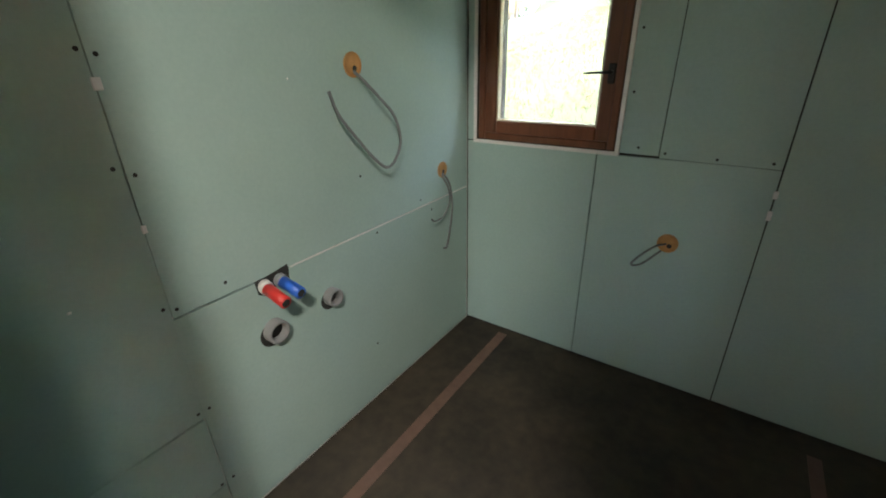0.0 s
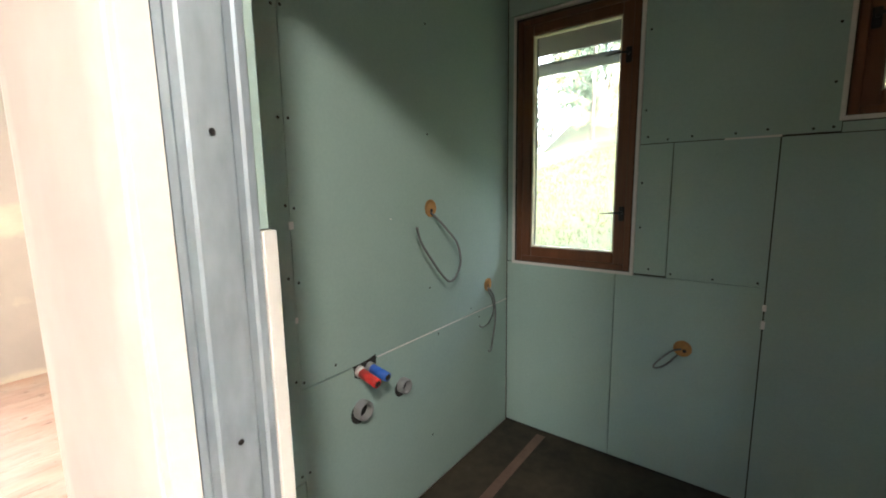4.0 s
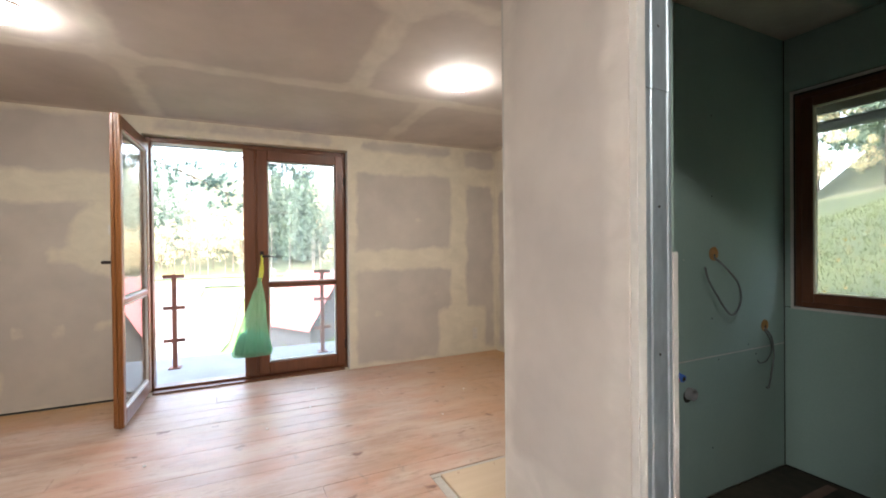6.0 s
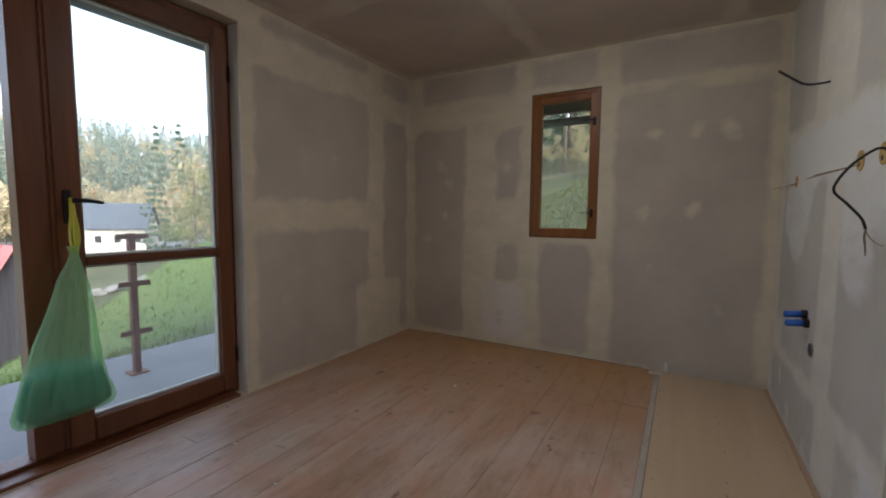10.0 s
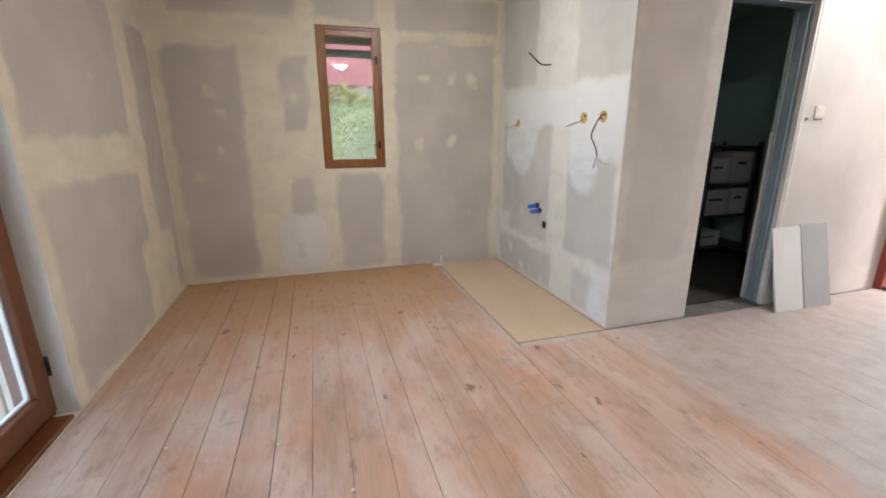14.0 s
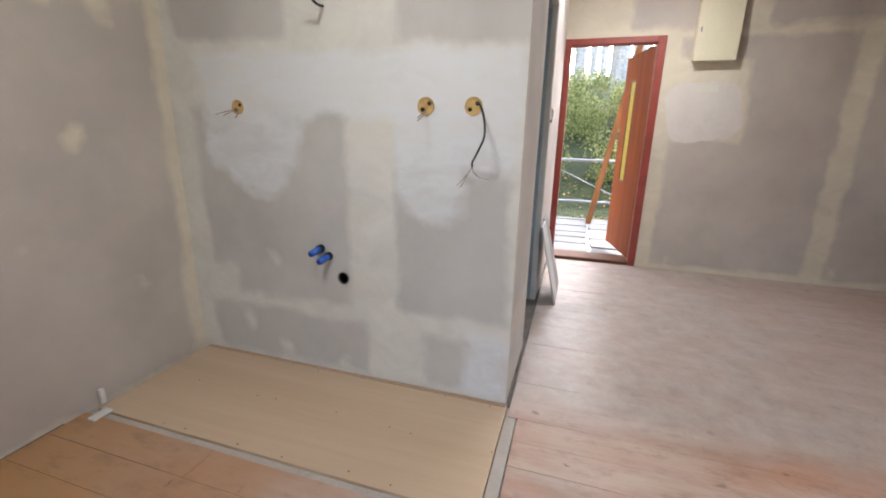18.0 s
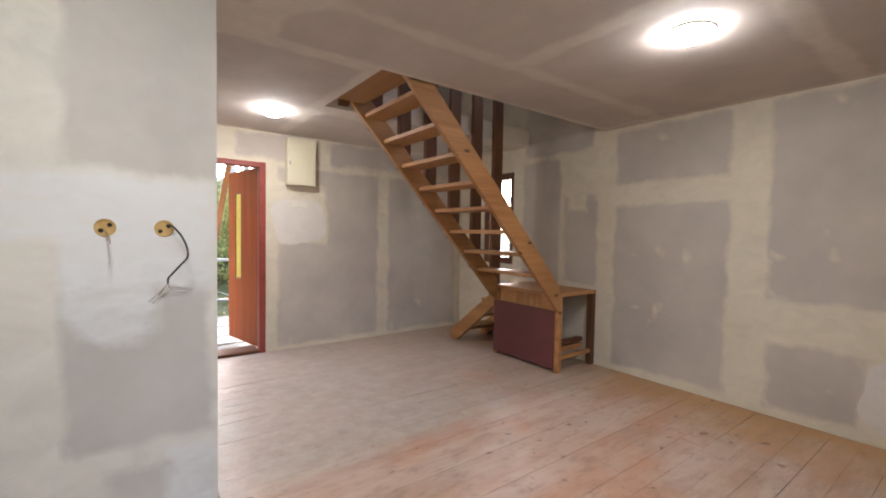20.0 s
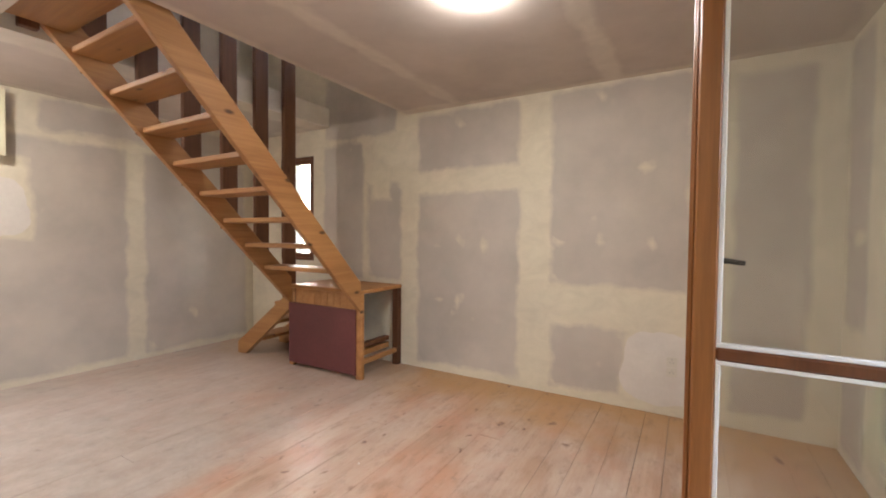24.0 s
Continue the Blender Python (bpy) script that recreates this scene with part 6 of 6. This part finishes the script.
stand("far_woods", "spruce wood above the garden slope", north_spruce, NSP, M_SPRUCE)
stand("far_woods", "autumn trees above the garden slope", north_broad, NBR, M_AUTUMN)
stand("far_woods", "low mixed thicket behind the birches on the bank", scatter(16, 17, 26, -14, 10, 2.5, 4.5), NBR, M_AUTUMN)
stand("far_woods", "thin leafy tops of the wood beyond the birches", scatter(26, 19, 32, -20, 14, 8, 13), NBR, M_AUTUMN)
stand("tree_trunks", "slender pale trunks of the wood beyond the birches", scatter(110, 15, 30, -18, 12, 9, 13), TK, M_BIRCH)
stand("tree_trunks", "bare grey trunks at the wood's edge", scatter(60, -123, -117, -60, 50, 9, 14) + scatter(60, -22, 16, 24, 34, 7, 12), TK, M_BARK)

# bank of bushes and birches outside the entrance
bush_spots = []
for _ in range(150):
    bx, by = tr_.uniform(6.3, 9.5), tr_.uniform(-4.5, 5.0)
    bush_spots.append((bx, by, ground_z(bx, by) + tr_.uniform(0.0, 1.05) * min(1.0, (bx - 5.9)), tr_.uniform(0.25, 0.6)))
me = bpy.data.meshes.new("bushes")
d_ = leaf_cloud(tr_, bush_spots, 60000, 0.033)
me.from_pydata(d_[0], [], d_[1])
me.materials.append(M_LEAF)
tagged(new("bushes", me), "dense green and yellow bushes on the bank outside the entrance", "bushes", kind="stuff")
for k in range(20):
    bx, by = tr_.uniform(10, 15), -5.0 + k * 0.5 + tr_.uniform(-0.3, 0.3)
    t = thing("birch_tree", "slender white birch on the bank above the bushes", "tree", "birches on the bank", at=(bx, by, ground_z(bx, by) - 0.2))
    as_part("trunk", trunk_data(tr_, tr_.uniform(8, 11), tr_.uniform(0.06, 0.10), 5, 1.2), M_BIRCH, t)
    as_part("crown", leaf_cloud(tr_, [(tr_.gauss(0, 0.8), tr_.gauss(0, 0.8), tr_.uniform(5.5, 10), 0.7) for _ in range(9)], 260, 0.08), M_AUTUMN, t)

weed_spots = [(tr_.uniform(-4.0, 1.2), tr_.uniform(18.2, 19.6), 0.0, tr_.uniform(0.12, 0.28)) for _ in range(46)]
weed_spots = [(x, y, ground_z(x, y) + tr_.uniform(0.1, 0.8), r) for x, y, z, r in weed_spots]
me = bpy.data.meshes.new("weeds")
d_ = leaf_cloud(tr_, weed_spots, 5200, 0.045)
me.from_pydata(d_[0], [], d_[1])
me.materials.append(leaves_material("yellow_weeds", [(0.08, 0.11, 0.04), (0.14, 0.16, 0.06), (0.36, 0.29, 0.06), (0.10, 0.12, 0.05)]))
tagged(new("weeds", me), "tall yellow-flowering weeds in front of the red hut", "weeds", kind="stuff")

# grass tufts and fallen leaves near the windows


def tufts(label, places, material):
    verts, faces = [], []
    for px, py in places:
        z0, h, a = ground_z(px, py) - 0.01, tr_.uniform(0.04, 0.11), tr_.uniform(0, 6.28)
        for q in range(3):
            aa = a + q * 2.1
            ox, oy = 0.02 * math.cos(aa), 0.02 * math.sin(aa)
            k = len(verts)
            verts += [(px + ox - 0.006 * math.sin(aa), py + oy + 0.006 * math.cos(aa), z0), (px + ox + 0.006 * math.sin(aa), py + oy - 0.006 * math.cos(aa), z0), (px + ox * 3.2, py + oy * 3.2, z0 + h)]
            faces.append((k, k + 1, k + 2))
    me = bpy.data.meshes.new("grass")
    me.from_pydata(verts, [], faces)
    me.materials.append(material)
    tagged(new("grass", me), label, "grass", kind="stuff")


# same grass in two colours: a shaded slope copy and a sunlit meadow copy
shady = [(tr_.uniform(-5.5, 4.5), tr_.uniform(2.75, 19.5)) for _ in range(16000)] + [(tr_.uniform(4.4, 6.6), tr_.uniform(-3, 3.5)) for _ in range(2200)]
tufts("short green grass tufts on the garden slope, coloured darker as if in shade", shady, leaves_material("shaded_grass_blades", [(0.06, 0.08, 0.022), (0.085, 0.105, 0.03), (0.125, 0.135, 0.042)]))
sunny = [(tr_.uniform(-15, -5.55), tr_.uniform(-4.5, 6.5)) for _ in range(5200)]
tufts("short green grass tufts on the meadow below the terrace, coloured brighter as if sunlit", sunny, leaves_material("sunlit_grass_blades", [(0.10, 0.17, 0.04), (0.13, 0.20, 0.05), (0.18, 0.23, 0.065)]))
verts, faces = [], []
for _ in range(1600):
    px, py = (tr_.uniform(4.2, 6.6), tr_.uniform(-3, 3.5)) if tr_.random() < 0.55 else (tr_.uniform(-6, 4), tr_.uniform(2.8, 12))
    c, e, s = Vector((px, py, ground_z(px, py) + 0.03)), Euler((tr_.uniform(-0.5, 0.5), tr_.uniform(-0.5, 0.5), tr_.uniform(0, 6.28))).to_matrix(), tr_.uniform(0.025, 0.05)
    k = len(verts)
    verts += [tuple(c + e @ Vector(v)) for v in ((-s, 0, 0), (0, -s * 0.6, 0.006), (s, 0, 0), (0, s * 0.6, 0.006))]
    faces.append((k, k + 1, k + 2, k + 3))
me = bpy.data.meshes.new("fallen_leaves")
me.from_pydata(verts, [], faces)
me.materials.append(leaves_material("fallen_leaf", [(0.42, 0.30, 0.08), (0.30, 0.16, 0.05), (0.5, 0.42, 0.18)]))
tagged(new("fallen_leaves", me), "yellow fallen leaves on the grass", "leaves", kind="stuff")

# pipe railing and leaning plank outside the entrance
rail = thing("pipe_railing", "grey steel pipe railing at the edge of the stone terrace", "railing")
M_GALV = mottled("grey_pipe", (0.24, 0.25, 0.26), (0.34, 0.35, 0.36), 5, 0.5, 0.6)
for z in (0.235, 0.86):
    bm = bmesh.new()
    tube(bm, [(4.30, -3.0, z), (4.30, 3.2, z)], 0.022, 10)
    part("rail", bm, M_GALV, rail, smooth=True)
for yy in (-2.4, 2.4):
    bm = bmesh.new()
    tube(bm, [(4.30, yy, -0.15), (4.30, yy, 0.95)], 0.026, 10)
    part("post", bm, M_GALV, rail, smooth=True)
bm = bmesh.new()
tube(bm, [(4.30, 0.45, 0.84), (4.30, -0.9, 0.24)], 0.008, 8)
part("brace", bm, M_GALV, rail, smooth=True)
plank = thing("leaning_plank", "long orange timber plank leaning outside the entrance", "timber")
bm = box(bmesh.new(), -0.02, 0.02, -0.038, 0.038, 0.0, 2.75, 0.004)
part("plank", bm, M_OAK, plank)
plank.matrix_world = pose(3.9, -0.32, -0.03, 9.4, 0, 0)

# pine bough hanging over the terrace, from a trunk beside it
pine = thing("pine_tree", "pine with long drooping boughs beside the terrace", "tree", at=(-10.2, -7.0, ground_z(-10.2, -7.0) - 0.2))
as_part("trunk", trunk_data(tr_, 10.5, 0.20, 4, 1.6), M_BARK, pine)
oz = ground_z(-10.2, -7.0) - 0.2
bm, tips = bmesh.new(), []


def bough(pts, r):
    line = smooth_line([(p[0] + 10.2, p[1] + 7.0, p[2] - oz) for p in pts], 8)
    tube(bm, line, r, 6, r * 0.25)
    for i, p in enumerate(line[len(line) // 3:]):
        if i % 2 == 0:
            q = p + Vector((tr_.uniform(-0.25, 0.25), tr_.uniform(0.05, 0.4), tr_.uniform(-0.28, 0.12)))
            tube(bm, [p, (p + q) / 2 + Vector((0, 0, -0.03)), q], r * 0.3, 5, r * 0.12)
            tips.append(tuple(q))
    tips.append(tuple(line[-1]))


bough([(-10.2, -7.0, 4.6), (-9.6, -4.6, 4.5), (-9.1, -2.6, 3.9), (-9.0, -1.5, 3.35), (-9.0, -0.4, 3.05), (-9.0, 0.5, 3.15)], 0.045)
bough([(-10.2, -7.0, 4.0), (-9.6, -4.8, 3.7), (-9.2, -3.0, 3.2), (-9.0, -1.9, 2.75), (-9.0, -1.1, 2.35)], 0.038)
bough([(-10.2, -7.0, 5.0), (-9.4, -4.2, 4.7), (-9.0, -2.6, 4.4), (-9.0, -1.2, 3.95), (-9.1, -0.6, 3.8)], 0.038)
part("bough", bm, M_BARK, pine, smooth=True)
nv, nf = [], []
for tx, ty, tz in tips:
    for _ in range(15):
        c = Vector((tx, ty, tz)) + Vector((tr_.gauss(0, 0.13), tr_.gauss(-0.06, 0.20), tr_.gauss(0, 0.065)))
        for _ in range(64):
            dvec = Vector((tr_.gauss(0, 1), tr_.gauss(0.25, 1), tr_.gauss(0.35, 0.7))).normalized() * tr_.uniform(0.06, 0.13)
            side = dvec.cross(Vector((0.3, 0.5, 0.8))).normalized() * 0.0045
            k = len(nv)
            nv += [tuple(c - side), tuple(c + side), tuple(c + dvec)]
            nf.append((k, k + 1, k + 2))
as_part("needles", (nv, nf), M_PINENEEDLE, pine)

# bare birch, thin poles and a goal frame on the flat ground below
bt = thing("birch_tree", "tall bare white birch at the edge of the far wood", "tree", at=(-117, 1.2, ground_z(-117, 1.2) - 0.2))
as_part("trunk", trunk_data(tr_, 19.0, 0.22, 30, 4.2), M_BIRCH, bt)
for px, py in ((-32.5, -0.9),):
    pl = thing("marker_pole", "thin grey pole standing on the lawn beside the driveway", "pole", "", at=(px, py, ground_z(px, py) - 0.05))
    bm = bmesh.new()
    tube(bm, [(0, 0, 0), (0, 0, 3.6)], 0.04, 8, 0.03)
    part("pole", bm, M_GALV, pl, smooth=True)
for px, py, hh in ((-33.0, 16.6, 8.6), (-36.5, 21.0, 9.5), (-30.0, 19.5, 7.5)):
    yt = thing("birch_tree", "slender birch with thin yellow-green leaves on the slope", "tree", "birches on the slope", at=(px, py, ground_z(px, py) - 0.2))
    as_part("trunk", trunk_data(tr_, hh * 0.95, 0.10, 14, 1.5), M_BARK, yt)
    as_part("crown", leaf_cloud(tr_, [(tr_.gauss(0, 0.95), tr_.gauss(0, 0.95), hh * tr_.uniform(0.3, 1.0), 0.75) for _ in range(26)], 2600, 0.085), M_BIRCHLEAF, yt)
goal = thing("goal_frame", "small white goal frame on the far grass", "goal", at=(-97.5, 3.7, ground_z(-97.5, 3.7) + 0.25))
for y0, y1, z0, z1 in ((-1.25, -1.13, 0, 1.8), (1.13, 1.25, 0, 1.8), (-1.13, 1.13, 1.68, 1.8)):
    block("goal_bar", M_FILLER, -0.06, 0.06, y0, y1, z0, z1, goal, 0.02)

# ---- outdoors: buildings ----
M_TIN = mottled("faded_red_tin_roof", (0.27, 0.075, 0.076), (0.35, 0.115, 0.112), 1.5, 0.85, 0, 0.1, 14)
M_TAR = wood("black_tarred_boards", (0.032, 0.031, 0.036), (0.066, 0.064, 0.074), "z", 0.8)
shed = thing("shed", "dark boarded shed with a faded red tin roof", "shed")
LEN, WID, EAVE, RIDGE, BASE = 3.43, 3.25, 2.44, 4.49, 0.0
nb_ = 12
for k in range(nb_):
    block("wall_board", M_TAR, LEN * k / nb_ + 0.004, LEN * (k + 1) / nb_ - 0.004, 0.0, 0.03, BASE, EAVE, shed, 0.003)
block("back_wall", M_TAR, 0.0, LEN, WID - 0.03, WID, BASE, EAVE, shed, 0.0)
for xx in (0.0, LEN - 0.03):
    for k in range(12):
        y0, y1 = WID * k / 12 + 0.034 * (k == 0), WID * (k + 1) / 12 - 0.034 * (k == 11)
        h = lambda v: EAVE + (RIDGE - EAVE) * (1 - abs(v - WID / 2) / (WID / 2)) - 0.02
        bm = prism(bmesh.new(), [(y0 + 0.004, BASE), (y1 - 0.004, BASE), (y1 - 0.004, h(y1 - 0.004)), (y0 + 0.004, h(y0 + 0.004))], "x", xx, xx + 0.03)
        part("gable_board", bm, M_TAR, shed)
for side in (0, 1):
    for k in range(9):
        x0, x1 = -0.35 + (LEN + 0.7) * k / 9, -0.35 + (LEN + 0.7) * (k + 1) / 9
        ya, yb = (-0.35, WID / 2) if side == 0 else (WID + 0.35, WID / 2)
        za, zb = EAVE - 0.47, RIDGE
        bm = bmesh.new()
        pts = [(ya, za), (yb, zb), (yb, zb + 0.03), (ya, za + 0.03)]
        prism(bm, pts, "x", x0 + 0.003, x1 - 0.003)
        part("roof_sheet", bm, M_TIN, shed)
        bm = bmesh.new()
        prism(bm, [(ya, za + 0.031), (yb, zb + 0.031), (yb, zb + 0.066), (ya, za + 0.066)], "x", x1 - 0.022, x1 + 0.016)
        part("roof_seam", bm, M_TIN, shed)
shed.matrix_world = pose(-19.13, 1.77, -4.48, 0, 0, 211.3) @ Matrix.Diagonal((1, -1, 1, 1))
# firewood and stones at the foot of the shed, a notice board and boulders beyond
wr = random.Random(5)
pile = thing("firewood_stack", "small stack of split firewood against the shed corner", "firewood")
for k in range(15):
    bm = bmesh.new()
    r = wr.uniform(0.07, 0.10)
    cx, cz = wr.uniform(-0.02, 0.02) - 0.19 * (k % 3), 0.10 + 0.185 * (k // 3)
    tube(bm, [(cx, -0.5, cz), (cx + wr.uniform(-0.02, 0.02), 0.5 + wr.uniform(-0.05, 0.05), cz)], r, 7)
    part("log", bm, M_BROWN if k % 3 else M_BARK, pile)
pile.matrix_world = pose(-21.86, -0.05, ground_z(-21.9, -0.1) + 0.02, 0, 0, 211.3)


def boulder(name, label, group, px, py, r, material, sink=0.3):
    bm = bmesh.new()
    bmesh.ops.create_icosphere(bm, subdivisions=2, radius=r)
    off = wr.uniform(0, 50)
    for v in bm.verts:
        v.co *= 1 + 0.35 * noise.noise(v.co / r * 0.9 + Vector((off, off, 0)))
        v.co.z *= 0.7
    t = thing(name, label, "stone", group, at=(px, py, ground_z(px, py) + r * (0.7 - sink)))
    part("stone", bm, material, t)


for k in range(9):
    f = k / 8
    boulder("garden_stone", "pale rough stone lying along the shed wall", "stones by the shed", -21.4 + 2.6 * f + wr.uniform(-0.1, 0.1), -0.9 + 1.55 * f + wr.uniform(-0.25, 0.1), wr.uniform(0.16, 0.30), M_STONE)
for k in range(13):
    f = k / 12
    boulder("boulder", "pale grey boulder in a row across the meadow", "row of boulders", -33.5 - 5.0 * f + wr.uniform(-0.3, 0.3), 8.8 + 7.5 * f + wr.uniform(-0.2, 0.2), wr.uniform(0.35, 0.55), M_STONE, 0.2)
board = thing("notice_board", "small white notice board on two posts on the lawn", "sign", at=(-46.0, 0.4, ground_z(-46.0, 0.4)))
block("panel", M_FILLER, -0.02, 0.02, -0.42, 0.42, 0.45, 1.3, board, 0.01)
for yy in (-0.3, 0.3):
    block("post", M_GALV, -0.075, -0.022, yy - 0.03, yy + 0.03, -0.05, 1.25, board, 0.005)
M_PALEWALL = mottled("pale_house_render", (0.42, 0.395, 0.345), (0.50, 0.475, 0.42), 1, 0.9)
M_SLATE = mottled("slate_roof", (0.05, 0.062, 0.08), (0.09, 0.105, 0.13), 2, 0.95, 0, 0.2, 9)


def cottage(name, label, at, turn, length, width, eave, ridge, wall_m, roof_m, windows):
    h = thing(name, label, "house", at=at)
    bm = prism(bmesh.new(), [(-width / 2, 0), (width / 2, 0), (width / 2, eave), (0, ridge - 0.1), (-width / 2, eave)], "x", -length / 2, length / 2)
    part("wall", bm, wall_m, h)
    for s in (-1, 1):
        bm = prism(bmesh.new(), [(s * (width / 2 + 0.4), eave - 0.35), (0, ridge), (0, ridge + 0.12), (s * (width / 2 + 0.4), eave - 0.23)], "x", -length / 2 - 0.35, length / 2 + 0.35)
        part("roof_slope", bm, roof_m, h)
    for u, v in windows:
        w = block("window", M_CORE, u - 0.45, u + 0.45, -width / 2 - 0.04, -width / 2 - 0.004, v, v + 1.1, h, 0.01)
        block("pane", M_BLACK, u - 0.36, u + 0.36, -width / 2 - 0.046, -width / 2 - 0.041, v + 0.09, v + 1.01, w, 0)
    h.rotation_euler = (0, 0, radians(turn))
    return h


cottage("house", "pale rendered house with a dark slate roof across the meadow", (-66, 25.2, ground_z(-66, 25.2) - 0.2), 50, 8.0, 5.6, 4.4, 7.3, M_PALEWALL, M_SLATE, [(-3.1, 2.3), (-1.0, 2.3), (1.0, 2.3), (3.1, 2.3)])
M_REDBOARD = wood("red_painted_boards", (0.095, 0.026, 0.030), (0.15, 0.046, 0.050), "z", 0.8)
cottage("garden_hut", "red boarded hut at the top of the garden slope", (-1.2, 21.5, ground_z(-1.2, 21.5) + 0.35), 8, 3.4, 2.6, 2.9, 3.7, M_REDBOARD, M_SLATE, [])
hut_base = block("hut_footing", M_BARK, -2.7, 0.3, 20.4, 22.7, ground_z(-1.2, 20.2) - 0.3, ground_z(-1.2, 21.5) + 0.349, None, 0.02)
tagged(hut_base, "dark open footing under the red hut", "footing")
